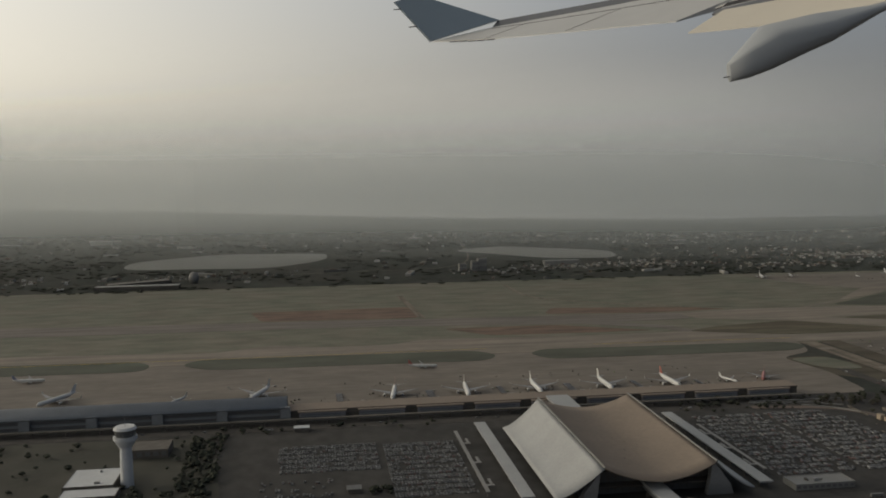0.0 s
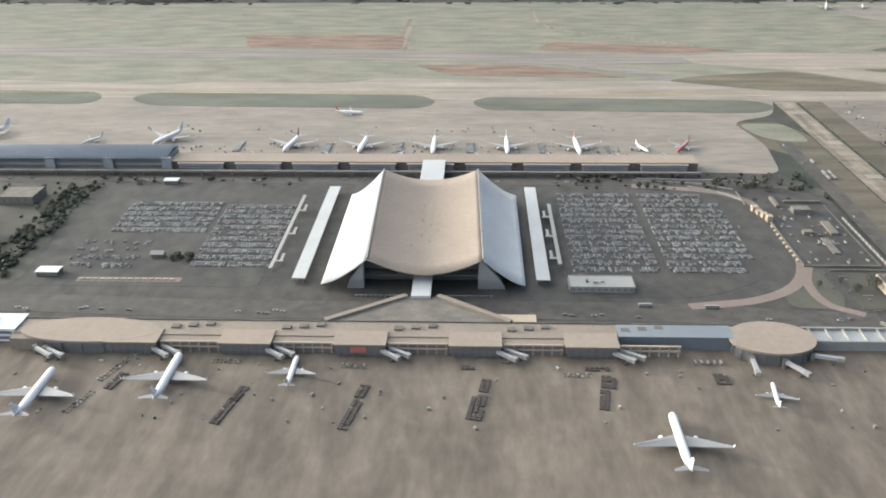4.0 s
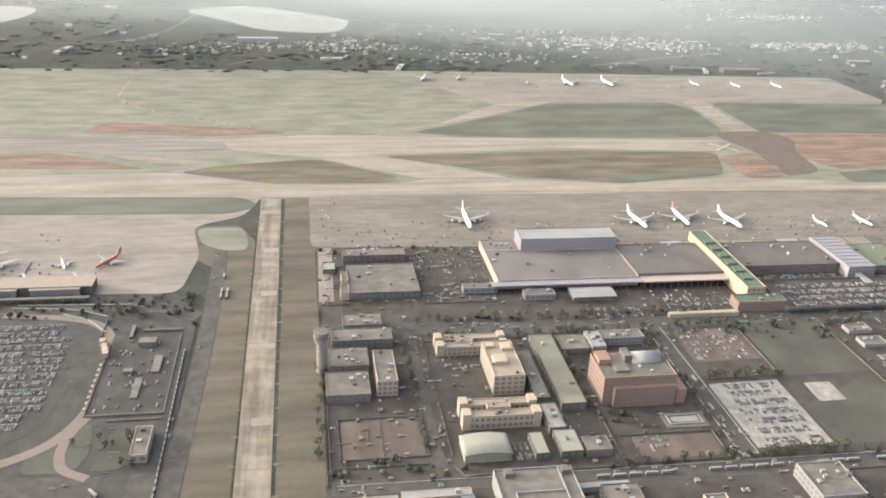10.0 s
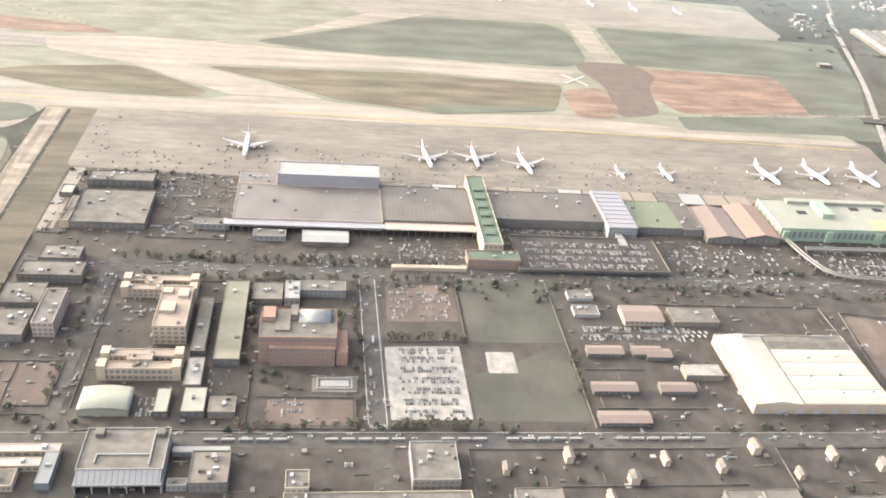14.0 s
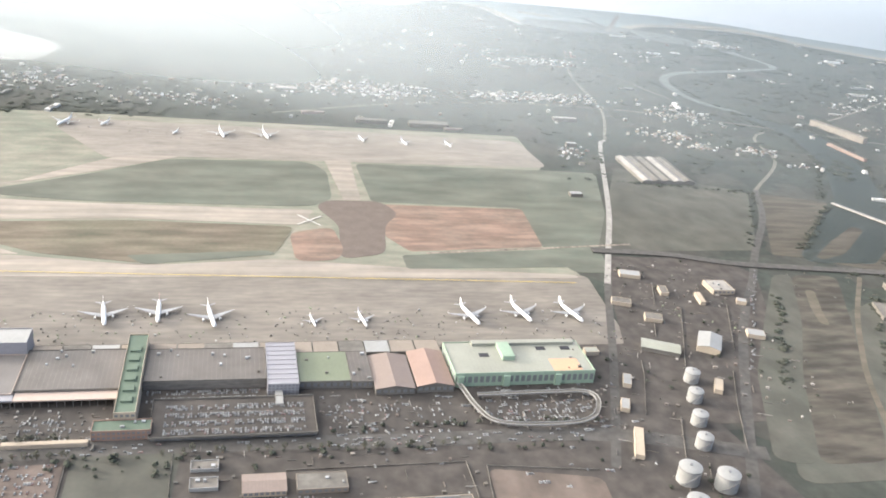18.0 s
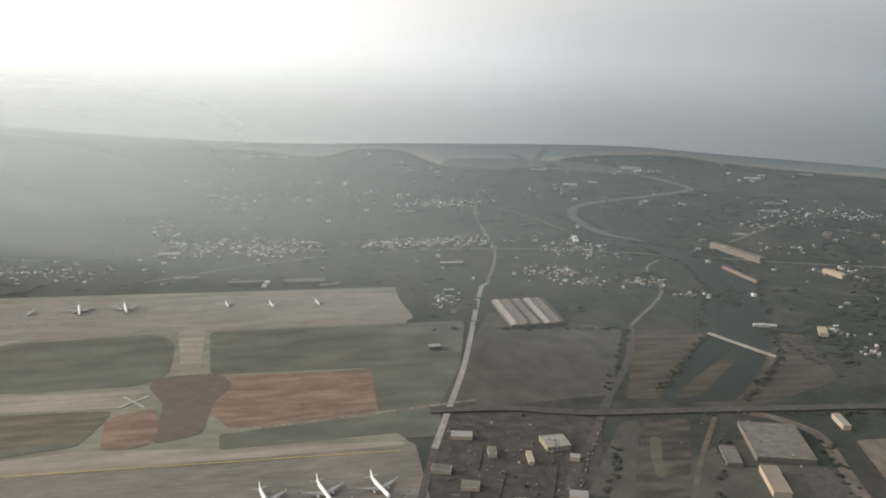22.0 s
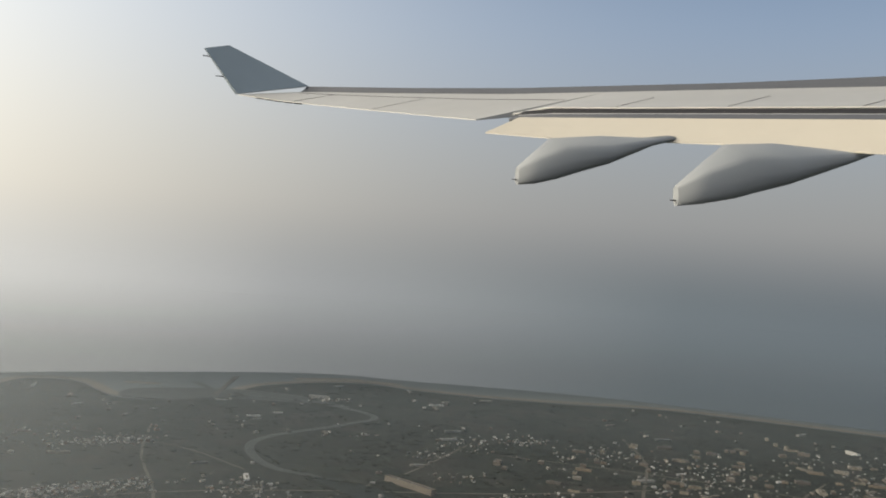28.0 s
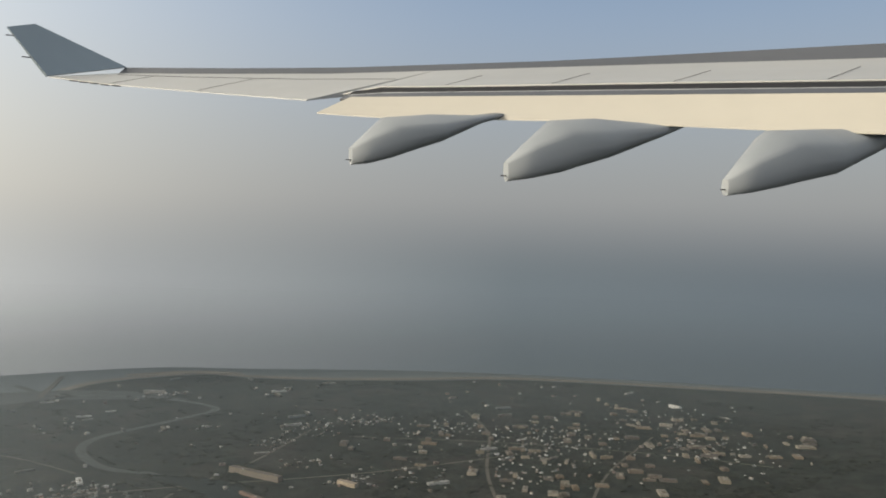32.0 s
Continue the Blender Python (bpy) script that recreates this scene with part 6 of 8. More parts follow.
part("ramp_wall", boxes((-9.4, -9.0, -7.5, -3.0, 6.9, 7.6)), "white", ps)
part("ramp_wall", boxes((9.5, 9.9, -8.5, 9.8, 6.9, 7.6)), "white", ps)
for x in (-11.4, 10.4):
    part("stair_block", boxes((x, x + 3, 5.6, 9.0, 6.9, 9.0)), "conc", ps)
for x0, x1, y0, y1, roof in ((387, 409.5, 268.4, 275.5, "white"), (411, 437, 273.2, 277.2, "white"), (411, 432, 266, 270.2, "white"), (411.5, 425, 256.6, 264.6, "conc")):
    block("depot", "%s-roofed low depot building" % ("white" if roof == "white" else "stained grey"), "depot", x0, x1, y0, y1, 3.0, "ivory", roof, 1, 8, 2, "SW", 0.3, 1, "depots")
block("glazed_annex", "dark blue-glazed annex beside the depots", "annex", 432.6, 437.4, 257, 272.4, 3.6, "blue_glass", "glass", 0, 0, 0, "", 0.2, 1)
block("house_row", "row of grey town buildings with cluttered roofs", "building", 485, 499, 255, 271, 5.0, "conc", "apron_dark", 2, 6, 5, "SW", 0.5, 8)
block("house_row", "narrow town building with a low white porch", "building", 477.5, 484.4, 256, 259.5, 3.0, "white", "conc_dark", 1, 4, 2, "SW", 0.3, 1)
block("long_roof", "long thin white roof beside the road", "shed", 477, 498, 273, 276, 2.6, "white", "white", 0, parapet=0)
block("market_hall", "large pale flat-roofed hall with patched roof", "hall", 519, 587, 232, 249, 6.0, "ivory", "conc", 1, 20, 6, "SW", 0.6, 22)
block("market_hall", "tall pale block at the hall's corner", "building", 519.5, 528, 249.2, 258, 8.0, "ivory", "conc", 3, 4, 4, "SW", 0.6, 3)
block("white_block", "pale-roofed concrete block by the avenue", "building", 566, 584, 255, 275, 5.4, "white", "conc", 2, 8, 7, "SW", 0.6, 6)
for i_, (x, y) in enumerate(((602, 262), (628, 268), (651, 256), (668, 266), (690, 262), (708, 272), (722, 258), (741, 268), (760, 262), (640, 246), (700, 244), (780, 250))):
    gabled("town_house", "small town house with a sunlit gable", "house", x, x + 2.4 + i_ % 3 * 0.6, y, y + 4.4 + i_ % 2, 3.0 + 0.5 * (i_ % 3), 1.0, "ivory", ("conc_dark", "pink_roof")[i_ % 2], "y", "town houses", (x * 7) % 9 - 4)
for x0, x1, y0, y1 in ((686, 716, 232, 250), (730, 770, 228, 246), (604, 622, 238, 252)):
    block("workshop_hall", "flat brown workshop hall south of the road", "workshop", x0, x1, y0, y1, 4.0, "conc", "conc_dark", 1, 8, 4, "SW", 0.4, 4)
block("pale_shed", "long pale green-roofed shed near the tanks", "shed", 840, 866, 296, 305, 3.4, "ivory", "mint_roof", 0, parapet=0.2)

def railing(label, pts, h, material="conc"):
    """A low wall or fence along a line of points, with posts."""
    line = None
    for (xa, ya), (xb, yb) in zip(pts, pts[1:]):
        d = Vector((xb - xa, yb - ya))
        ob = part("yard_wall" if line is None else "wall_run", boxes((0, d.length, -0.09, 0.09, 0.05, h)), material, line)
        m = pose(xa, ya, 0.07, 0, 0, math.degrees(math.atan2(d.y, d.x)))
        if line is None:
            line, first_m = ob, m
            ob.matrix_basis = m
        else:
            ob.matrix_basis = first_m.inverted() @ m
        for k in range(int(d.length / 6) + 1):
            part("post", boxes((k * 6 - 0.12, k * 6 + 0.12, -0.14, 0.14, 0.05, h + 0.25)), material, ob)
    return tagged(line, label, "wall", "yard walls")


YARD_LINES = [[(390, 301), (425, 301), (425, 328.5), (390, 328.5), (390, 301)], [(407, 302), (407, 327)], [(386, 290), (386, 340)], [(386, 296), (424, 296)], [(434, 300), (434, 390), (500, 390)], [(434, 293), (437, 287), (500, 287)], [(476, 372), (500, 372)], [(502, 287), (502, 325)], [(506, 306.5), (546, 306.5), (546, 288), (506, 288)], [(562, 345), (598, 345), (598, 394)]]
FENCE_LINES = [[(646, 288), (646, 396)], [(384.5, 286), (384.5, 430)], [(440, 430), (480, 430), (480, 440)], [(386, 432), (400, 432), (400, 500)], [(650, 300), (700, 300)], [(650, 326), (678, 326)], [(790, 298), (800, 374), (858, 366)], [(700, 378), (790, 378), (790, 350)], [(590, 206), (590, 276), (700, 276)], [(620, 256), (700, 256)], [(720, 252), (720, 276), (800, 276)]]
for pts in YARD_LINES + FENCE_LINES:
    railing("thin pale yard wall with posts", pts, 0.7, "conc")
for y in (306, 314.5, 323):
    railing("thin pale goal line rail on the sports ground", [(392, y), (423, y)], 0.12, "conc")

for pts in ([(893, 330), (916, 386), (925, 408)], [(912, 345), (921, 366)], [(948, 372), (968, 420), (985, 455)], [(905, 412), (922, 452), (928, 470)], [(952, 500), (964, 530)], [(1000, 480), (1030, 545)], [(972, 545), (985, 578)], [(955, 462), (975, 506), (990, 540)]):
    railing("long low pale wall by the tank farm", pts, 0.8, "conc")

# barrack-like huts
for x0, x1, y0, y1 in ((654, 671, 335, 341), (650, 670, 309, 315), (648, 670, 289, 296), (681, 697, 309, 315), (682, 694, 333, 339), (676, 690, 335, 341)):
    gabled("barrack_hut", "low barrack hut with a faded red pitched roof", "hut", x0, x1, y0, y1, 2.4, 1.1, "conc", "pink_roof", "x", "barrack huts", 0, 7)
gabled("barrack_hut", "larger hut with a faded pink roof", "hut", 679, 699, 360, 373, 3.0, 1.2, "ivory", "pink_roof", "x", "barrack huts", 0, 8)
for y0, y1 in ((366, 374), (380, 387)):
    block("walled_yard", "small dark yard building with pale parapets", "yard building", 655, 668, y0, y1, 1.6, "white", "conc_dark", 0, 0, 0, "", 0.6, 2, "walled yards")
block("hut_annex", "low pale tan roof beside the huts", "hut", 696, 714, 319, 327, 3.0, "tan", "pale_paving", 1, 6, 0, "S", 0.2)
block("low_shed", "long low brown-roofed shed beside the warehouse", "shed", 704, 728, 360, 372, 2.8, "tan", "conc", 1, 8, 0, "S", 0.3, 2)

# the big white warehouse
wh = block("warehouse", "big white-roofed warehouse with ribbed roof bays", "warehouse", 719, 785, 297, 347, 5.2, "ivory", "conc", 0, 0, 0, "", 0.5)
for i in range(5):
    y = -24 + i * 9.6
    part("roof_bay", loft([[(x, y, 5.3), (x, y + 4.6, 6.3), (x, y + 9.2, 5.3)] for x in (-9, 32.5)]), "bay_roof" if i < 4 else "conc", wh)
part("roof_bay", loft([[(-32.5, y, 5.3), (-21, y, 6.6), (-10, y, 5.3)] for y in (-24.5, 24.5)]), "bay_roof", wh)
for i in range(7):
    part("skylight", boxes((-4 + i * 5, -2.6 + i * 5, -19 + (i * 13) % 38, -18 + (i * 13) % 38, 5.6, 6.5)), "steel", wh)
    part("loading_door", boxes((-30 + i * 8.5, -26.5 + i * 8.5, -25.1, -24.95, 0.05, 2.6)), "steel", wh)
for x in (-20, 14):
    part("roof_frame", boxes((x, x + 12, 22.2, 22.6, 6.4, 7.4)), "white", wh)

# ---- the row of hangars along the apron ----
block("hangar", "large grey-roofed hangar with pale cladding", "hangar", 483, 564, 444, 483.5, 5.2, "pink", "grey_roof", 0, 0, 0, "", 0.5, 7)
hb = block("hangar", "tall hangar bay clad in pale lilac-grey panels", "hangar", 505, 564, 484, 500.5, 12.0, "lilac", "white", 0, 0, 0, "", 0.6)
block("hangar", "low grey hangar wing with a pinkish west wall", "hangar", 483, 504.6, 484, 500, 5.2, "pink", "grey_roof", 0, 0, 0, "", 0.5, 5)
for i in range(8):
    part("hangar_door", boxes((-29 + i * 7.3, -22.2 + i * 7.3, 8.15, 8.4, 0.1, 10.4)), "steel", hb)
cp = tagged(part("canopy", boxes((479, 565, 438.6, 443.9, 4.2, 4.9)), "lilac"), "long pale canopy along the hangar's landside", "canopy")
for i in range(22):
    part("post", boxes((480 + i * 4, 480.3 + i * 4, 438.9, 439.2, 0.07, 4.2)), "conc_dark", cp)
cp2 = tagged(part("canopy", boxes((565.2, 616, 438.6, 446, 4.0, 4.7)), "pink"), "long pinkish canopy along the dark hangar", "canopy")
for i in range(13):
    part("post", boxes((566 + i * 4, 566.3 + i * 4, 438.9, 439.2, 0.07, 4.0)), "conc_dark", cp2)
block("hangar", "dark brown-roofed hangar with low parapets", "hangar", 564.4, 616, 446.2, 487, 5.6, "conc_dark", "dark_roof", 0, 0, 0, "", 0.5, 6)
gs = block("service_tower", "long green-roofed service block with a sunlit cream wall", "service block", 616.4, 627, 418, 497, 9.0, "ivory", "moss_roof", 0, 0, 0, "", 0.7)
for i in range(6):
    part("roof_unit", boxes((-3, 2.6, -30 + i * 10, -25 + i * 10, 9.1, 10.2)), "moss_roof", gs)
windows(gs, -5.3, 5.3, -39.5, 39.5, 0.3, 9.0, 3, 4, 0, "S")
block("office_block", "brown brick office with a mossy green roof terrace", "office block", 607, 635, 408, 417.5, 5.4, "brick", "moss_roof", 2, 12, 4, "SWE", 0.6, 3)
block("hangar", "dark-roofed cargo hangar behind the car deck", "hangar", 627.3, 692.6, 452, 486, 5.6, "conc_dark", "dark_roof", 0, 0, 0, "", 0.4, 10)
rb = block("office_tower", "pale ribbed office block between the hangars", "office block", 693, 710, 443, 488, 7.4, "lilac", "lilac", 4, 8, 0, "S", 0.4)
for i in range(9):
    part("roof_rib", boxes((-8.3, 8.3, -22 + i * 5, -20.6 + i * 5, 7.5, 7.8)), "lilac", rb)
block("covered_link", "short pale roofed link to the car deck", "covered link", 697, 701, 430, 442.8, 3.6, "white", "white", 0, parapet=0.2)
block("cargo_hall", "cargo hall with a mossy green metal roof", "cargo hall", 710.3, 739.6, 449, 481, 4.8, "conc_dark", "green_roof", 1, 8, 0, "S", 0.3, 3)
block("cargo_hall", "narrow cargo hall with a dark roof", "cargo hall", 739.8, 752, 448, 481, 4.8, "conc_dark", "dark_roof", 1, 4, 0, "S", 0.3, 4)
gabled("cargo_hall", "cargo hall with a faded red-brown pitched roof", "cargo hall", 752.6, 775, 441, 477, 4.0, 2.0, "conc", "pink_roof", "y", "", 0, 6)
gabled("cargo_hall", "cargo hall with an orange-red pitched roof", "cargo hall", 776.6, 798, 442, 480, 4.4, 2.4, "conc", "red_roof", "y", "", 0, 6)
for i in range(15):
    x = 565 + i * 15.6
    block("apron_shed", ("weathered tan", "pale grey", "bright white", "weathered tan", "weathered tan")[i % 5] + " lean-to roof on the apron side of the hangars", "apron shed", x, x + 15.2, 488.4 if x < 700 else 482, 496, 3.4, "conc", ("tan", "conc", "white", "tan", "tan")[i % 5], 0, parapet=0.2)
mt = block("cargo_terminal", "mint-green cargo terminal with a pale flat roof", "cargo terminal", 799.5, 886, 447, 483, 8.4, "green_wall", "mint_roof", 1, 24, 6, "SW", 0.6, 4)
part("raised_strip", boxes((-26, 40, 13.2, 17.4, 8.5, 10.4)), "mint_roof", mt)
part("penthouse", boxes((-11, -3.5, -4, 13, 8.5, 11.4)), "green_wall", mt, "green penthouse on the roof")
part("roof_patch", boxes((18, 36, -16.6, -3.4, 8.52, 8.62)), "orange_roof", mt, "orange repaired roof patch")
for x, y in ((-24, 0.5), (14, 7), (30, 7)):
    part("roof_opening", boxes((x, x + 6, y, y + 4.2, 8.52, 8.66)), "wing_dark", mt, "dark square roof opening")
for x in (-42, -14, 18):
    part("buttress", boxes((x, x + 4, -19.4, -17.9, 0.05, 7.2)), "green_wall", mt)

# elevated car deck and the truck ramp
deck = tagged(part("car_deck", boxes((634, 717, 404, 438, 2.6, 3.0)), "yard"), "weathered concrete parking deck full of cars", "parking deck")
for q in ((634, 717, 403.8, 404.1), (634, 717, 437.9, 438.2), (633.8, 634.0, 404.2, 437.8), (717.0, 717.2, 404.2, 437.8)):
    part("parapet", boxes((*q, 2.6, 3.9)), "conc", deck)
for i in range(12):
    part("pillar", boxes((636 + i * 7, 636.6 + i * 7, 405, 405.6, 0.1, 2.6)), "conc_dark", deck)
part("understorey", boxes((634.5, 716.5, 405.8, 437, 0.1, 2.55)), "glass", deck)
ramp = ribbon("truck_ramp", "curved elevated truck ramp with white parapets", [(801, 450), (803, 440), (806, 424), (812, 410), (826, 404.5), (854, 403.5), (870, 408), (878, 419), (880, 429), (874, 434), (858, 434.5), (810, 434)], 2.7, 3.0, "conc_dark", "ramp", 8, True, 0.5)
for off in (-1.25, 1.25):
    line = spline([(801, 450), (803, 440), (806, 424), (812, 410), (826, 404.5), (854, 403.5), (870, 408), (878, 419), (880, 429), (874, 434), (858, 434.5), (810, 434)], 8)
    rings = []
    for i, p in enumerate(line):
        d = (line[min(i + 1, len(line) - 1)] - line[max(i - 1, 0)]).normalized()
        q = p + Vector((-d.y, d.x)) * off
        s = Vector((-d.y, d.x)) * 0.15
        rings.append([(*(q + s), 3.0), (*(q - s), 3.0), (*(q - s), 3.7), (*(q + s), 3.7)])
    part("parapet", loft(rings), "white", ramp)
for p in spline([(803.5, 437), (812, 410), (854, 403.5), (879, 422), (858, 434.5), (812, 434)], 4):
    part("pillar", boxes((p.x - 0.4, p.x + 0.4, p.y - 0.4, p.y + 0.4, 0.1, 2.55)), "conc_dark", ramp)
wall_w = tagged(part("boundary_wall", boxes((608, 609, 400, 404, 0.1, 1.6)), "conc"), "short tan boundary wall", "wall")
block("long_wall", "long ivory retaining wall with a flat top", "wall", 567, 606, 404, 407, 2.4, "ivory", "ivory", 0, parapet=0)
block("gatehouse", "pale gatehouse with a light roof by the hangars", "gatehouse", 463, 482, 440, 446, 3.2, "white", "conc", 1, 6, 2, "SW", 0.4, 3)
gabled("marquee", "white corrugated marquee roof by the hangar", "marquee", 521, 545, 426, 437.5, 3.0, 0.8, "conc", "white", "x")
block("gatehouse", "long low pale wall-like office near the crossing", "gatehouse", 495, 512, 430, 437, 3.0, "white", "conc", 1, 6, 2, "SW", 0.4, 2)

# ---- oil tanks and sheds by the river ----
def tank(x, y, r, h):
    tk = part("oil_tank", tube(r, 0.05, h, 28), "white", smooth=False)
    part("dome", loft([[(r * q * math.cos(t), r * q * math.sin(t), z) for t in [2 * math.pi * i / 28 for i in range(28)]] for q, z in ((1.02, h), (1.02, h + 0.15), (0.7, h + 0.7), (0.25, h + 1.0), (0.02, h + 1.05))]), "white", tk)
    part("rim", tube(r * 1.03, h - 0.5, h - 0.25, 28), "metal", tk)
    part("vent", tube(r * 0.12, h + 0.9, h + 1.6, 10), "metal", tk)
    part("stair", loft([[(r * 1.02 * math.cos(t), r * 1.02 * math.sin(t), h * k - 0.15), (r * 1.12 * math.cos(t), r * 1.12 * math.sin(t), h * k - 0.15), (r * 1.12 * math.cos(t), r * 1.12 * math.sin(t), h * k + 0.15), (r * 1.02 * math.cos(t), r * 1.02 * math.sin(t), h * k + 0.15)] for k, t in [(0.05 + 0.1 * i, -2.6 + 0.16 * i) for i in range(10)]]), "metal", tk)
    tk.location = (x, y, 0.07)
    return tagged(tk, "round white oil storage tank with a domed roof", "oil tank", "oil tanks")


for x, y, r, h in ((950.5, 446, 4.6, 7.0), (942, 425, 4.6, 7.0), (933, 402, 4.6, 7.0), (925, 381, 4.6, 7.0), (902, 354, 6.0, 9.0), (920, 347, 6.0, 9.0), (894, 329, 6.0, 9.0), (911, 321, 6.0, 9.0)):
    tank(x, y, r, h)
gabled("storage_shed", "pale mint-roofed storage shed beside the road", "storage shed", 935, 960, 478, 490, 3.0, 0.8, "conc", "mint_roof", "x", "", -24)
gabled("storage_shed", "white storage shed with a bright pitched roof", "storage shed", 977, 992, 476, 498, 4.2, 1.6, "ivory", "white", "y", "", -30)
for x, y, w, d, a, r_ in ((905, 440, 5, 12, -22, "white"), (893, 415, 5, 11, -22, "white"), (886, 372, 5, 26, -22, "ivory"), (962, 430, 5, 14, -28, "ivory"), (965, 590, 16, 9, -15, "white"), (1010, 545, 4, 16, -10, "ivory"), (940, 545, 14, 8, -20, "conc"), (1040, 545, 7, 6, -25, "white"), (893, 478, 9, 6, 0, "mint_roof"), (955, 520, 12, 9, -18, "conc_dark"), (985, 560, 6, 12, -12, "conc_dark")):
    block("storage_shed", "small storage building by the tank farm", "storage shed", x, x + w, y, y + d, 2.8, "ivory", r_, 0, parapet=0.2, turn=a)
gh = tagged(part("greenhouse_hall", prism([(1081, 810), (1139, 810), (1142, 889), (1083, 889)], 0.1, 3.2), "conc"), "big market hall with pale ribbed roof bays in a field", "hall")
for i in range(5):
    a, b, c, d = 1081 + i * 11.6, 1092.2 + i * 11.6, 1083 + i * 11.8, 1094.4 + i * 11.8
    part("roof_bay", loft([[(a, 810, 3.25), ((a + b) / 2, 810, 4.8), (b, 810, 3.25)], [(c, 889, 3.25), ((c + d) / 2, 889, 4.8), (d, 889, 3.25)]]), "conc" if i % 3 else "pale_paving", gh)
block("long_hall", "long two-part riverside factory with a pale front", "factory", 1422, 1509, 1027.5, 1036.5, 7, "tan", "conc", 2, 20, 3, "SW", 0.6, 3, turn=-74)
block("long_hall", "low reddish hall beside the riverside factory", "factory", 1384, 1450, 942, 946.5, 3, "brick", "conc_dark", 1, 14, 2, "SW", 0.4, 2, turn=-84)
block("riverside_hall", "small cream hall among the eastern fields", "hall", 1522, 1552, 923, 931, 5, "ivory", "ivory", 0, parapet=0.3, turn=-77)
block("coast_hall", "long white building near the shore", "factory", 1590, 1632, 1668, 1674, 6, "white", "white", 0, parapet=0.3, turn=-38)
block("east_warehouse", "large grey warehouse roof beside the highway", "warehouse", 1178, 1220, 513, 570, 4, "conc_dark", "conc_dark", 0, parapet=0.4, turn=-18, units=4)
block("east_warehouse", "small brown shed beside the warehouse", "warehouse", 1149, 1160, 516, 542, 3, "conc", "conc_dark", 0, parapet=0.3, turn=-18)
block("east_shed", "sunlit white frame shed by the highway", "shed", 1268, 1274, 552, 574, 4, "ivory", "white", 0, parapet=0.2, turn=-14)
block("riverside_hall", "sunlit cream hall on the riverside", "hall", 1384, 1392, 735, 756, 4, "ivory", "ivory", 0, parapet=0.3, turn=-30)
block("storage_shed", "pale office shed with white roof edge by the road", "storage shed", 1028, 1046, 562, 580, 3.4, "ivory", "pale_paving", 1, 5, 4, "SW", 0.4, 3)
block("storage_shed", "small white hut beside the embankment road", "storage shed", 1021, 1033, 495, 504, 2.8, "ivory", "white", 0, parapet=0.2, turn=-20)
block("east_warehouse", "sunlit tan warehouse by the meadow", "warehouse", 1159, 1171, 473, 509, 4, "ivory", "tan", 0, parapet=0.4, turn=-18)

# ---- cars, coaches and ramp vehicles ----
CAR = joined_t((box_t(-0.42, 0.42, -1.0, 1.0, 0.12, 0.38, 0.94, 0.97), BOX_F, 0), (box_t(-0.38, 0.38, -0.62, 0.42, 0.385, 0.66, 0.8, 0.72), BOX_F, 1))


def simple_car():
    bm = bmesh.new()
    v = [bm.verts.new(p) for p in box_t(-0.42, 0.42, -1.0, 1.0, 0.12, 0.38, 0.94, 0.97)]
    for f in BOX_F:
        bm.faces.new([v[i] for i in f])
    c = part("car", bm, "car")
    bm = bmesh.new()
    v = [bm.verts.new(p) for p in box_t(-0.38, 0.38, -0.62, 0.42, 0.385, 0.66, 0.8, 0.72)]
    for f in BOX_F:
        bm.faces.new([v[i] for i in f])
    part("cabin", bm, "glass", c)
    return tagged(c, "parked car in a row of the car park", "car", "parked cars")


rnd = random.Random(11)


def rows_of(x0, x1, y0, y1, step=1.25, aisle=4.2, fill=0.72, skip=None):
    """Places of cars in double rows along x."""
    out, y = [], y0
    while y < y1:
        for dy in (0.0, 2.2):
            x = x0
            while x < x1:
                if rnd.random() < fill and not (skip and skip(x, y + dy)):
                    out.append((x + rnd.uniform(-0.12, 0.12), y + dy + rnd.uniform(-0.15, 0.15), rnd.choice((0, math.pi)) + rnd.uniform(-0.05, 0.05)))
                x += step
        y += 2.2 + aisle
    return out


east_lot = rows_of(191, 268, 335, 421, skip=lambda x, y: (x > 262 and (y > 408 or y < 345)) or 226 < x < 230.5)
near_lot = [p for p in east_lot if p[1] < 362][:300]
first_car = simple_car()
for i, (x, y, a) in enumerate(near_lot):
    m = Matrix.Translation((x, y, 0.19)) @ Matrix.Rotation(a, 4, "Z")
    if i:
        copy_thing(first_car, m)
    else:
        first_car.matrix_basis = m
far_cars = [(*p[:2], 0.19, p[2], 1, 1, 1) for p in east_lot if p not in near_lot]
west_lot = rows_of(-18, 26, 372, 410, fill=0.86, skip=lambda x, y: x < -20 + (410 - y) * 0.08) + rows_of(30, 63, 337, 404, fill=0.86) + rows_of(-24, 6, 335, 360, aisle=5.5, fill=0.34)
far_cars += [(*p[:2], 0.19, p[2], 1, 1, 1) for p in west_lot]
dark_cars = [(*p[:2], 0.21, p[2], 1, 1, 1) for y in (296, 303, 310, 317, 324, 331, 337) for p in rows_of(565 + rnd.random() * 2, 591, y, y + 1, fill=0.62)]
far_cars += [(*p[:2], 3.0, p[2], 1, 1, 1) for p in rows_of(641, 712, 407.5, 434, aisle=4.9, fill=0.66)]
far_cars += [(*p[:2], 0.21, p[2], 1, 1, 1) for p in rows_of(565, 594, 363, 390, aisle=4, fill=0.3)]
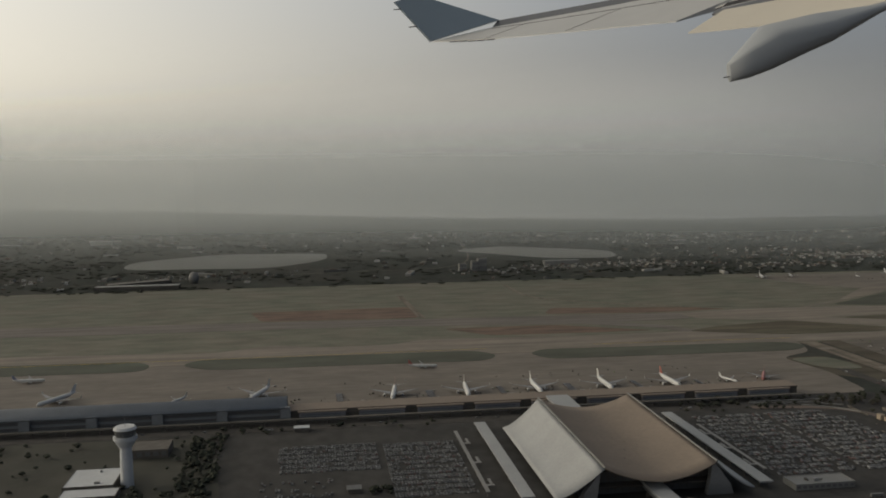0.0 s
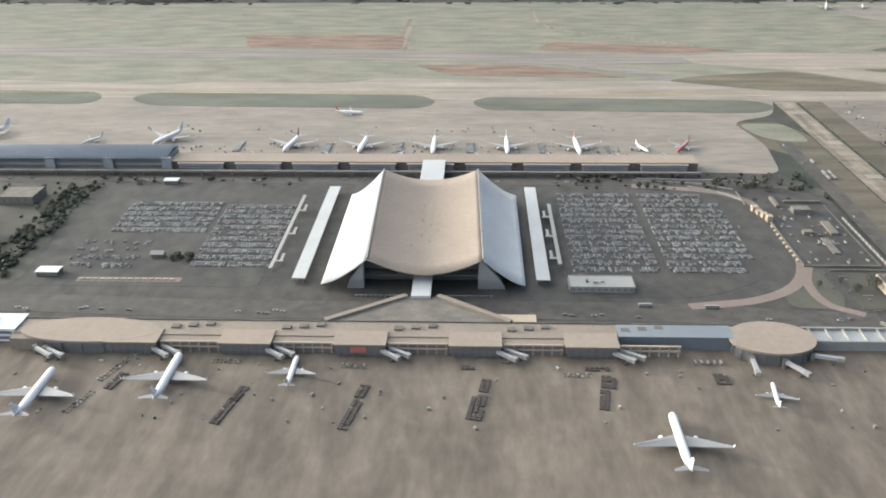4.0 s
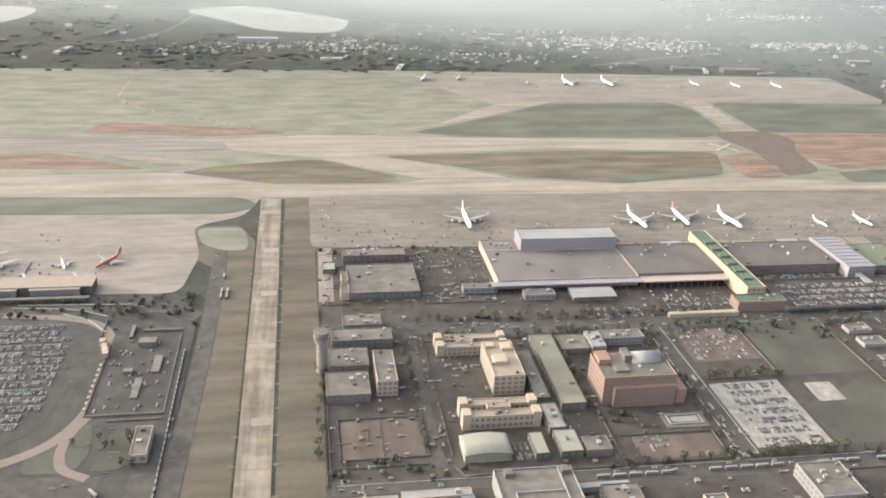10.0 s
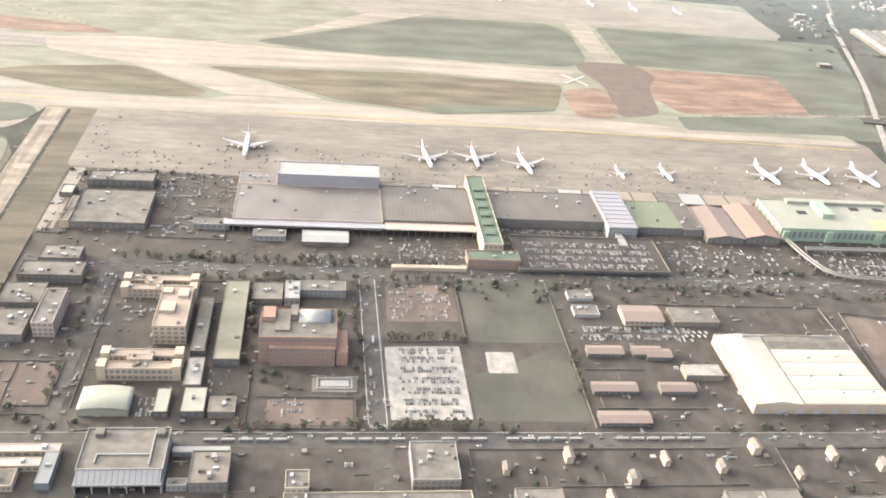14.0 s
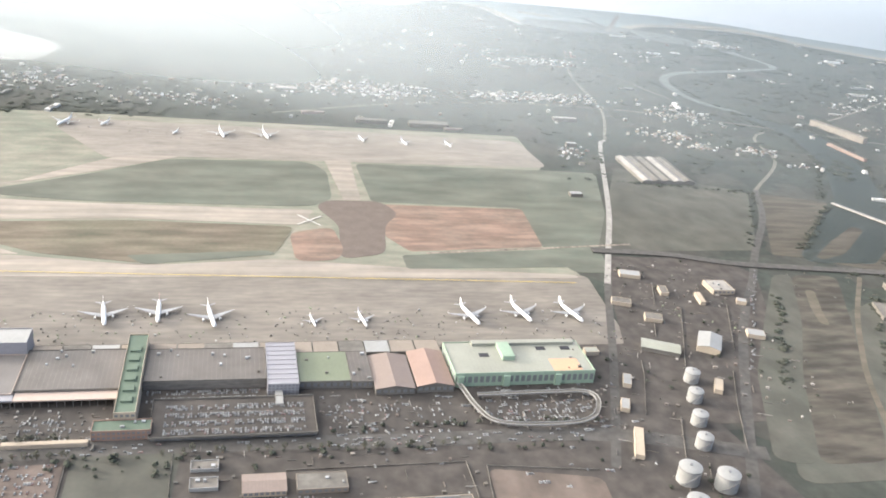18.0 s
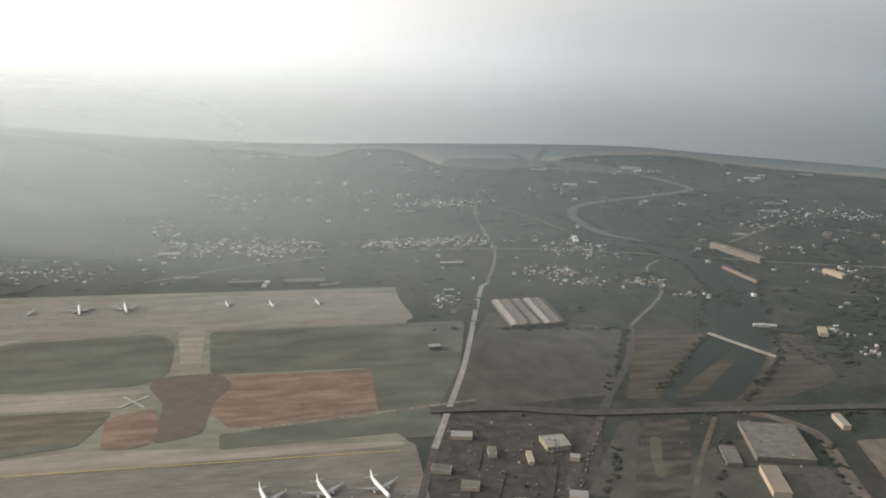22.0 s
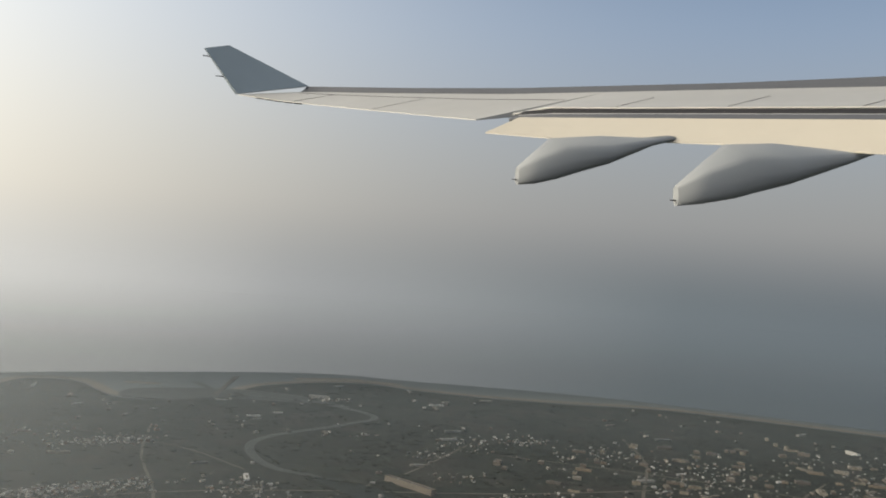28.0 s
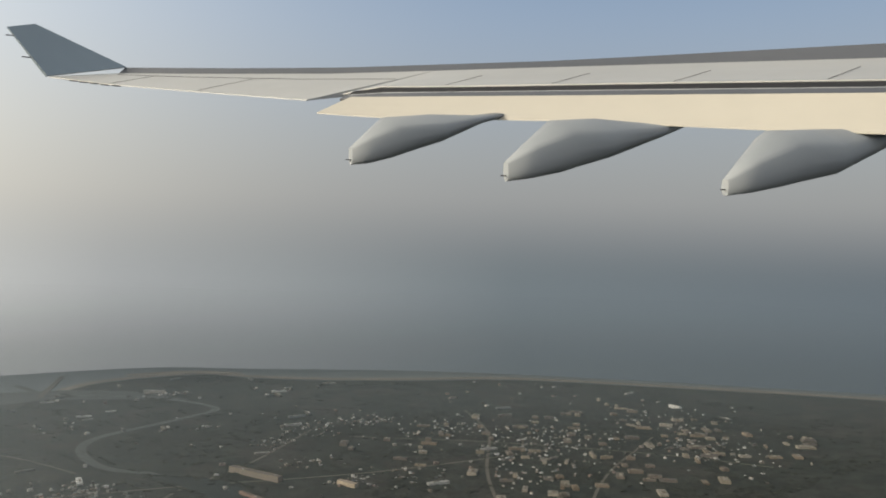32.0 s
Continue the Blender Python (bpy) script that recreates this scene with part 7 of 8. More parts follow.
far_cars += [(*p[:2], 0.1, p[2], 1, 1, 1) for a in ((630, 690, 441, 449, 0.6), (572, 612, 410, 424, 0.3), (524, 560, 408, 420, 0.3), (655, 712, 349, 356, 0.5), (478, 498, 236, 250, 0.6), (510, 526, 296, 304, 0.4), (460, 466, 296, 306, 0.7), (812, 878, 412, 430, 0.25), (722, 790, 405, 436, 0.10), (440, 478, 476, 498, 0.14), (478, 500, 308, 324, 0.2), (440, 458, 366, 374, 0.3), (390, 398, 282, 300, 0.2)) for p in rows_of(*a[:4], fill=a[4])]
far_cars += [(*p[:2], 0.55, p[2], 1, 1, 1) for p in rows_of(290, 316, 344, 402, fill=0.16, aisle=7)]
for (xa, ya), (xb, yb), n in (((388, 402), (860, 394), 70), ((388, 406), (860, 399), 60), ((388, 283), (900, 283), 70), ((552, 395), (553, 290), 14), ((1000, 458), (1090, 605), 26), ((990, 440), (1080, 595), 22), ((-280, 300), (290, 296), 45), ((-200, 441), (300, 437), 30), ((328, 500), (322, 230), 8), ((432, 395), (432, 300), 22)):
    a = math.atan2(yb - ya, xb - xa) - math.pi / 2
    for i in range(n):
        s = rnd.random()
        far_cars.append((xa + (xb - xa) * s + rnd.uniform(-2, 2) * math.cos(a), ya + (yb - ya) * s + rnd.uniform(-2, 2) * math.sin(a), 0.24, a, 1, 1, 1))
def open_ground(x, y):
    return not any(a < x < b and c < y < d for a, b, c, d in FOOT)


for x0, x1, y0, y1, n in ((386, 500, 206, 436, 70), (500, 650, 206, 436, 60), (650, 900, 206, 440, 90), (398, 480, 432, 500, 60), (700, 900, 400, 446, 60)):
    for _ in range(n):
        x, y = rnd.uniform(x0, x1), rnd.uniform(y0, y1)
        if open_ground(x, y) and not (596 < x < 648 and 290 < y < 396):
            for k in range(rnd.choice((1, 1, 2, 3, 5))):
                far_cars.append((x + k * 1.2, y, 0.12, rnd.choice((0, 0, 1.57)), 1, 1, 1))
baked("square_cars", "dark and grey cars parked on the pale square", "cars", CAR, dark_cars, ("dark_car", "glass"))
baked("distant_cars", "many parked and driving cars of mixed colours", "cars", CAR, far_cars, ("cars", "glass"))


def coach():
    b = part("coach", boxes((-0.45, 0.45, -2.5, 2.5, 0.2, 1.3)), "white")
    part("window_band", boxes((-0.465, 0.465, -2.35, 2.35, 0.75, 1.1)), "glass", b)
    for y in (-1.8, 1.9):
        part("axle", boxes((-0.455, 0.455, y - 0.24, y + 0.24, 0.0, 0.45)), "rubber", b)
    return tagged(b, "white coach with a dark window band at the kerb", "coach", "coaches")


first = coach()
places = [(490 + i * 6.6, 281.2, 90) for i in range(31) if i not in (5, 6, 12, 13, 17, 23, 24)] + [(300, 291, 40), (316, 283, 60), (305, 262, 0), (334, 470, 0), (334, 452, 2), (337, 452, 0), (334, 446, 0), (337, 446, 0), (240, 304, 90), (215, 305, 90), (-60, 300, 90), (553, 322, 3), (555, 345, 0)]
for i, (x, y, a) in enumerate(places):
    m = pose(x, y, 0.25, 0, 0, a)
    if i:
        copy_thing(first, m)
    else:
        first.matrix_basis = m


def truck():
    b = part("truck", boxes((-0.55, 0.55, -2.2, 1.0, 0.4, 1.7)), "white")
    part("cab", boxes((-0.52, 0.52, 1.1, 2.0, 0.25, 1.3)), "gear", b)
    part("axle", boxes((-0.56, 0.56, -1.8, -1.2, 0.0, 0.5)), "rubber", b)
    part("axle", boxes((-0.54, 0.54, 1.2, 1.7, 0.0, 0.45)), "rubber", b)
    return tagged(b, "white box truck parked on the yard", "truck", "trucks")


first = truck()
spots = [(rnd.uniform(725, 795), rnd.uniform(404, 438), rnd.choice((0, 90, 30))) for _ in range(14)] + [(rnd.uniform(815, 880), rnd.uniform(412, 430), rnd.choice((0, 90))) for _ in range(8)] + [(708 + i * 1.6, 352 + (i % 2) * 3, 20) for i in range(8)] + [(rnd.uniform(570, 600), rnd.uniform(424, 434), 0) for _ in range(8)] + [(225 + i * 2.2, 265.5, 0) for i in range(5)]
spots += [(rnd.uniform(388, 398), rnd.uniform(440, 500), 0) for _ in range(12)]
for i, (x, y, a) in enumerate(spots):
    m = pose(x, y, 0.14, 0, 0, a) @ Matrix.Diagonal((0.75, 0.75, 0.75, 1))
    if i:
        copy_thing(first, m)
    else:
        first.matrix_basis = m

# baggage dollies, containers and ground gear on the aprons
gear = []
for x, y, n, ang in ((26, 250, 10, 70), (30, 266, 5, 0), (60, 262, 7, 0), (105, 260, 6, 0), (180, 256, 7, 0), (-20, 250, 8, 60), (22, 232, 9, 70), (-14, 214, 9, 70)):
    c, s = math.cos(radians(ang)), math.sin(radians(ang))
    for i in range(n):
        for k in (0, 1):
            gear.append((x + c * i * 1.5 - s * k * 1.5, y + s * i * 1.5 + c * k * 1.5, 0.13, radians(ang), rnd.uniform(0.5, 0.7), rnd.uniform(0.35, 0.6), rnd.uniform(0.3, 0.9)))
for x0, x1, y0, y1, n in ((-40, 265, 474, 500, 150), (395, 925, 500, 545, 420), (-30, 300, 225, 264, 60), (515, 900, 905, 935, 60), (386, 400, 520, 590, 16), (-60, 250, 520, 535, 30), (960, 1030, 505, 600, 40), (470, 482, 450, 490, 26), (700, 790, 350, 360, 10)):
    for _ in range(n):
        gear.append((rnd.uniform(x0, x1), rnd.uniform(y0, y1), 0.13, rnd.choice((0, 1.57, 0.4, -0.5)), rnd.uniform(0.3, 1.0), rnd.uniform(0.3, 1.6), rnd.uniform(0.3, 1.0)))
UNIT = (box_t(-0.5, 0.5, -0.5, 0.5, 0, 1), BOX_F, [0] * 6)
baked("ramp_gear", "baggage carts, containers and ground vehicles on the aprons", "ramp gear", UNIT, gear, ("gear",))
DOLLY = mesh_of(boxes((-0.7, 0.7, -0.5, 0.5, 0.3, 0.62)), "dolly", "dolly_steel")


def dolly_rows(x, y, ang, rows, cols):
    """Empty baggage dollies left in tight rows on the apron."""
    dp = tagged(part("dolly_park", boxes((-0.08, 0.08, -0.6, cols * 1.25 - 0.6, 0.14, 0.3)), "metal"), "dark rows of empty baggage dollies on the apron", "dolly park", "dolly parks")
    for i in range(1, rows):
        part("tow_bar", boxes((i * 1.7 - 0.08, i * 1.7 + 0.08, -0.6, cols * 1.25 - 0.6, 0.14, 0.3)), "metal", dp)
    for i in range(rows):
        for j in range(cols):
            if (i * 7 + j * 5 + int(x)) % 11:
                part("dolly", DOLLY, "", dp).matrix_basis = pose(i * 1.7, j * 1.25, 0)
    dp.matrix_basis = pose(x, y, 0, 0, 0, ang)


for x, y, ang, rows, cols in ((69, 228, -14, 2, 12), (72, 240, -14, 2, 7), (109, 226, -12, 2, 13), (112, 243, -12, 2, 6), (148, 232, -10, 3, 11), (152, 247, -10, 2, 6), (190, 238, -8, 2, 9), (192, 250, -8, 3, 6), (188, 260, 0, 5, 2), (146, 260, 0, 3, 2), (230, 253, 0, 3, 5), (29, 246, -14, 2, 8)):
    dolly_rows(x, y, ang, rows, cols)
for x, y, w in ((64, 492, 4.5), (106, 494, 3.5), (147, 493, 4.5), (188, 493, 3.5), (226, 488, 2.5), (12, 494, 4.0)):
    gst = tagged(part("dolly_park", boxes((x - w / 2, x + w / 2, y - 9, y + 9, 0.13, 0.34)), "rubber"), "dark rows of empty dollies parked between stands", "dolly park", "dolly parks")
    for k in range(8):
        part("dolly", boxes((x - w / 2 + 0.2, x + w / 2 - 0.2, y - 8.6 + k * 2.2, y - 7.2 + k * 2.2, 0.34, 0.8)), "metal", gst)
# stains, joints and painted lines of the concrete
def decal(name, label, pts, z, material, category):
    return patch(name, label, pts, z, material, 1.5, category)


for i in range(26):
    y = 210 + i * 14.6 + (i * 37 % 5)
    w = 1.0 if i % 3 else 0.0
    decal("slab", "bleached repaired slab of the taxiway", [(350.6 + w * 4, y), (363.0 - (i % 2) * 4, y), (363.0 - (i % 2) * 4, y + 6 + i % 4), (350.6 + w * 4, y + 6 + i % 4)], 0.13, "taxi" if i % 4 == 0 else "worn", "slab")
for i in range(18):
    for x in (347.2, 364.0):
        decal("slab", "small pale lead-off slab beside the taxiway", [(x, 225 + i * 19), (x + 2.6, 225 + i * 19), (x + 2.6, 226.4 + i * 19), (x, 226.4 + i * 19)], 0.22, "apron_old", "slab")
for (xa, ya), (xb, yb) in (((724.5, 688), (745, 706)), ((726, 708), (743, 686))):
    ribbon("closed_mark", "white painted cross of the closed taxiway", [(xa, ya), (xb, yb)], 1.6, 0.42, "line", "painted mark")
clutter = []
for x0, x1, y0, y1, n, big in ((386, 436, 286, 436, 150, 3.0), (436, 502, 286, 400, 130, 2.6), (502, 560, 286, 400, 120, 2.6), (648, 800, 286, 400, 240, 3.0), (386, 482, 430, 504, 330, 3.2), (482, 640, 408, 440, 160, 2.2), (720, 900, 400, 446, 220, 2.6), (384, 600, 206, 280, 240, 3.2), (600, 900, 206, 280, 240, 3.2), (862, 940, 330, 484, 110, 3.0), (945, 1050, 400, 620, 230, 3.4), (1100, 1230, 480, 620, 40, 3.0), (186, 282, 330, 424, 60, 1.2), (565, 930, 484, 500, 120, 2.0), (290, 330, 300, 336, 30, 1.6)):
    for _ in range(int(n * 0.6)):
        x, y = rnd.uniform(x0, x1), rnd.uniform(y0, y1)
        if not open_ground(x, y):
            continue
        thin = rnd.random() < 0.3
        clutter.append((x, y, 0.06, rnd.choice((0, 0, 1.571, 0.02)) + (radians(-22) if x > 862 else 0), rnd.uniform(2, 2.6 * big) if thin else rnd.uniform(0.5, 0.75 * big), 0.25 if thin else rnd.uniform(0.5, 0.7 * big), rnd.uniform(0.25, 0.6) if thin else rnd.uniform(0.3, 0.45 * big)))
baked("yard_clutter", "small sheds, walls, stacks and huts in the yards between buildings", "yard clutter", UNIT, clutter, ("clutter",))
fence = tagged(part("fence_wall", boxes((321.2, 321.6, 232, 392, 0.1, 1.1)), "white"), "long thin white fence along the service road", "fence")
for i in range(40):
    part("post", boxes((321.0, 321.8, 233 + i * 4, 233.3 + i * 4, 0.1, 1.5)), "conc", fence)
for (a, b), lab in ((((200, 612), (352, 606)), 1), (((500, 601), (925, 582)), 1), (((-300, 614), (120, 611)), 1)):
    ribbon("taxi_line", "yellow taxiway centre line", [a, b], 0.45, 0.4, "yellow", "painted line")
for y in (284.8,):
    ribbon("lane_line", "white lane line along the road", [(388, y + 1.2), (890, y - 0.6)], 0.14, 0.42, "line", "painted line")
for x in (551.0, 558.6):
    ribbon("lane_line", "white kerb line of the avenue", [(x, 290), (x - 1, 395)], 0.3, 0.42, "line", "painted line")
for i in range(9):
    decal("zebra_stripe", "white zebra crossing stripe", [(551.4 + i * 0.85, 287.4), (551.8 + i * 0.85, 287.4), (551.8 + i * 0.85, 290.2), (551.4 + i * 0.85, 290.2)], 0.34, "line", "road marking")


for pts in ([(232, 440), (262, 436), (280, 428)], [(258, 432), (272, 424), (282, 412)], [(234, 443), (290, 440)]):
    ribbon("road_kerb", "thin white parapet of the loop road", pts, 0.5, 0.7, "white", "kerb", thick=0.6, thing=True)


# ---- trees ----
def tree_meshes(seed):
    r = random.Random(seed)
    trunk = loft([[(q * math.cos(t), q * math.sin(t), z) for t in [2 * math.pi * i / 6 for i in range(6)]] for q, z in ((0.16, 0), (0.11, 0.8), (0.05, 1.7))])
    for i in range(4):
        a = 2 * math.pi * i / 4 + r.random()
        c, s = math.cos(a), math.sin(a)
        loft([[(0.06 * c - 0.04 * s, 0.06 * s + 0.04 * c, 0.9), (0.06 * c + 0.04 * s, 0.06 * s - 0.04 * c, 0.9), (0, 0, 1.05)], [(0.75 * c - 0.02, 0.75 * s, 1.75), (0.75 * c + 0.02, 0.75 * s, 1.75), (0.75 * c, 0.75 * s, 1.8)]], True, trunk)
    crown = bmesh.new()
    for i in range(34):
        a, h = r.uniform(0, 6.283), r.uniform(0, 1)
        q = (0.25 + 0.95 * math.sin(math.pi * (0.15 + 0.8 * h))) * r.uniform(0.45, 1.0)
        x, y, z = q * math.cos(a), q * math.sin(a), 0.95 + 1.75 * h
        k = r.uniform(0.2, 0.42)
        vs = [crown.verts.new((x + k * dx * r.uniform(0.6, 1.3), y + k * dy * r.uniform(0.6, 1.3), z + 0.7 * k * dz * r.uniform(0.6, 1.3))) for dx, dy, dz in ((1, 0, 0), (0, 1, 0), (-1, 0, 0), (0, -1, 0), (0, 0, 1), (0, 0, -1))]
        for f in ((0, 1, 4), (1, 2, 4), (2, 3, 4), (3, 0, 4), (1, 0, 5), (2, 1, 5), (3, 2, 5), (0, 3, 5)):
            crown.faces.new([vs[j] for j in f])
    return mesh_of(trunk, "trunk", "bark"), mesh_of(crown, "crown", "leaf")


TREES = [tree_meshes(i) for i in range(4)]


def tree(x, y, s):
    tm, cm = TREES[rnd.randrange(4)]
    t = part("tree", tm, "")
    part("crown", cm, "", t)
    t.matrix_basis = Matrix.Translation((x, y, 0.1)) @ Matrix.Rotation(rnd.uniform(0, 6.28), 4, "Z") @ Matrix.Diagonal((s, s, s * rnd.uniform(0.85, 1.25), 1))
    return tagged(t, "dark green broadleaf tree on the grounds", "tree", "trees")


ROWS_OF_TREES = [((432, 411), (600, 409), 34), ((436, 394), (540, 392), 22), ((560, 394), (600, 396), 10), ((562, 346), (600, 347), 14), ((560, 289), (596, 289), 16), ((500, 289), (548, 288), 10), ((548, 300), (548, 396), 18), ((640, 396), (800, 392), 22), ((425, 300), (424, 390), 14), ((500, 326), (501, 386), 12), ((540, 330), (541, 372), 8), ((645, 300), (646, 340), 8), ((383, 300), (384, 396), 12)]
for (xa, ya), (xb, yb), n in ROWS_OF_TREES:
    for i in range(n):
        s = (i + rnd.random()) / n
        tree(xa + (xb - xa) * s + rnd.uniform(-1.5, 1.5), ya + (yb - ya) * s + rnd.uniform(-1.5, 1.5), rnd.uniform(1.0, 1.7))
for x0, x1, y0, y1, n in ((286, 312, 303, 334, 9), (270, 300, 425, 436, 12), (498, 514, 388, 398, 10)):
    for _ in range(n):
        tree(rnd.uniform(x0, x1), rnd.uniform(y0, y1), rnd.uniform(0.9, 1.5))
BLOB = ([(1, 0.1, 0.35), (0.1, 1, 0.45), (-1, 0, 0.3), (0, -1, 0.5), (0.2, 0.1, 1.0), (0.65, 0.7, 0.75), (-0.6, 0.6, 0.7), (-0.6, -0.7, 0.8), (0.7, -0.6, 0.65), (0, 0, -0.1)],
        [(0, 5, 4), (5, 1, 4), (1, 6, 4), (6, 2, 4), (2, 7, 4), (7, 3, 4), (3, 8, 4), (8, 0, 4), (0, 9, 5), (5, 9, 1), (1, 9, 6), (6, 9, 2), (2, 9, 7), (7, 9, 3), (3, 9, 8), (8, 9, 0)], [0] * 16)
near_woods = []
COPSES = [(-150, -62, 322, 434, 90), (-260, -150, 300, 440, 130), (-60, -44, 318, 430, 260), (-110, -52, 316, 330, 110), (-95, -60, 336, 362, 40), (-50, 62, 430, 442, 30), (190, 320, 428, 450, 200), (20, 28, 340, 348, 14), (384, 470, 498, 505, 30), (440, 900, 286, 291, 110), (440, 860, 386, 394, 150)]
HEDGES = [(440, 860, 407, 413, 120), (600, 720, 378, 396, 60), (800, 870, 290, 300, 40), (860, 940, 300, 480, 60), (950, 1030, 400, 620, 60), (384, 440, 286, 300, 50), (500, 512, 310, 330, 20), (596, 900, 205, 280, 220), (384, 560, 205, 256, 160), (286, 326, 410, 440, 30)]
for x0, x1, y0, y1, n in COPSES + HEDGES:
    for _ in range(int(n * 0.45) if x0 > 180 else n):
        s, px_, py_ = rnd.uniform(0.7, 1.9), rnd.uniform(x0, x1), rnd.uniform(y0, y1)
        if (604 < px_ < 621 and 321 < py_ < 340) or (820 < px_ < 946 and py_ > 484) or not open_ground(px_, py_):
            continue
        near_woods.append((px_, py_, rnd.uniform(0.05, 0.8), rnd.uniform(0, 6.28), s, s * rnd.uniform(0.7, 1.2), s * rnd.uniform(0.8, 1.6)))
baked("shrubs_and_copses", "dense dark green copses, shrubs and hedges", "shrubs", BLOB, near_woods, ("woods",))

# ---- the country round the airport ----
def coast_y(x):
    return float(np.interp(x, [p[0] for p in COAST], [p[1] for p in COAST]))


def clear(x, y):
    """Whether a place lies on open country: off the airfield, the water and the sea."""
    if y > coast_y(x) - 25 or (x < 960 and 440 < y < 975) or (x < 860 and y < 500) or (960 <= x < 1000 and 640 < y < 970):
        return False
    if 945 < x < 1330 and 560 < y < 800 + 0.2 * (x - 945):
        return False
    if (-270 < x < 30 and 1170 < y < 1400) or (200 < x < 460 and 1190 < y < 1435) or (1070 < x < 1150 and 800 < y < 895):
        return False
    return True


river_line = spline([(940, 300), (1041, 521), (1086, 594), (1180, 690), (1290, 770), (1385, 850), (1400, 950), (1370, 1060), (1320, 1180), (1335, 1290), (1400, 1360), (1520, 1400), (1640, 1480)], 5)
woods = []
rw = np.random.RandomState(4)
while len(woods) < 19000:
    x, y = rw.uniform(-1800, 2500), 560 + 2300 * rw.rand() ** 1.3
    dens = 0.5 + 0.5 * math.sin(x / 61 + 2 * math.sin(y / 83)) * math.sin(y / 47 + 1.7 * math.sin(x / 97))
    if rw.rand() > dens ** 2.2 + 0.08 or not clear(x, y) or any((x - p.x) ** 2 + (y - p.y) ** 2 < 400 for p in river_line):
        continue
    s = rw.uniform(1.1, 3.2) * (1 + y / 3000)
    woods.append((x, y, 0.0, rw.uniform(0, 6.28), s * rw.uniform(0.8, 2.2), s * rw.uniform(0.7, 1.4), s * rw.uniform(0.3, 0.6)))
for (xa, ya), (xb, yb), n in (((1262, 770), (1350, 905), 60), ((1350, 905), (1372, 1000), 40), ((1372, 1000), (1350, 1110), 40), ((1310, 700), (1392, 858), 70), ((1394, 864), (1434, 950), 45), ((1434, 950), (1432, 1050), 40), ((1428, 1050), (1352, 1122), 45), ((1347, 1190), (1340, 1290), 30), ((1316, 1170), (1310, 1290), 30), ((1160, 648), (1262, 758), 50), ((1218, 612), (1308, 694), 50), ((1083, 560), (1012, 440), 50), ((1168, 560), (1085, 430), 45), ((1196, 786), (1110, 650), 30), ((1044, 815), (1190, 792), 40), ((1240, 545), (1195, 430), 26), ((1170, 600), (1330, 570), 40)):
    for _ in range(n):
        q, s = rw.rand(), rw.uniform(1.0, 2.6)
        woods.append((xa + (xb - xa) * q + rw.normal(0, 2.2), ya + (yb - ya) * q + rw.normal(0, 2.2), 0.0, rw.uniform(0, 6.28), s * rw.uniform(0.8, 1.8), s, s * rw.uniform(0.5, 0.9)))
baked("country_woods", "scattered dark green woods and hedgerows of the plain", "woods", BLOB, woods, ("woods",))
HOUSE = joined_t((box_t(-1, 1, -0.8, 0.8, 0, 1.0), BOX_F, 0), ([(-1.08, -0.9, 1.005), (1.08, -0.9, 1.005), (1.08, 0.9, 1.005), (-1.08, 0.9, 1.005), (-1.08, 0, 1.4), (1.08, 0, 1.4)], [(0, 1, 5, 4), (2, 3, 4, 5), (1, 2, 5), (3, 0, 4), (3, 2, 1, 0)], 0))
FLAT = joined_t((box_t(-1, 1, -0.8, 0.8, 0, 1.0), BOX_F, 0), (box_t(-0.5, 0.1, -0.4, 0.2, 1.005, 1.35), BOX_F, 0))
town, flats = [], []
VILLAGES = [(760, 1150, 110, 42, 150), (870, 1140, 62, 45, 130), (1070, 1145, 110, 28, 170), (1150, 1388, 75, 30, 110), (1255, 1090, 50, 45, 45), (1190, 992, 42, 25, 34), (1215, 945, 30, 20, 24), (1292, 935, 34, 18, 22), (1225, 824, 18, 14, 14), (1319, 877, 25, 10, 14), (1545, 1330, 36, 15, 12), (1635, 1640, 50, 18, 36), (1010, 1450, 200, 80, 40), (600, 1060, 110, 40, 60), (700, 1240, 120, 60, 50), (450, 1110, 90, 50, 70), (330, 1110, 90, 30, 50), (230, 1080, 60, 30, 26), (-100, 1090, 120, 40, 24), (640, 1500, 300, 160, 110), (300, 1650, 350, 200, 110), (-300, 1800, 450, 250, 110)]
EAST_VILLAGES = [(1575, 1170, 36, 45, 30), (1570, 1053, 44, 25, 34), (1690, 1230, 60, 60, 60), (1800, 1220, 70, 45, 70), (1850, 1120, 120, 60, 80), (1950, 960, 150, 110, 150), (1800, 850, 160, 110, 120), (2090, 760, 120, 110, 120), (2250, 900, 120, 120, 60), (1554, 945, 40, 20, 14), (1405, 745, 22, 16, 10), (1405, 695, 20, 14, 10), (1620, 930, 90, 60, 40), (1040, 905, 22, 28, 16), (1000, 770, 14, 10, 4), (-350, 1080, 140, 50, 30)]
for cx, cy, rx, ry, n in VILLAGES + EAST_VILLAGES:
    for _ in range(int(n * 1.7)):
        x, y = rw.normal(cx, rx * 0.48), rw.normal(cy, ry * 0.48)
        if not clear(x, y) or (x > 1500 and rw.rand() < 0.45):
            continue
        s = rw.uniform(0.9, 2.1)
        (flats if rw.rand() < 0.55 else town).append((x, y, 0.0, rw.choice([-0.35, 0.0, 1.25, 0.6]) + rw.normal(0, 0.15), s * rw.uniform(0.8, 1.5), s, s * rw.uniform(0.7, 1.5)))
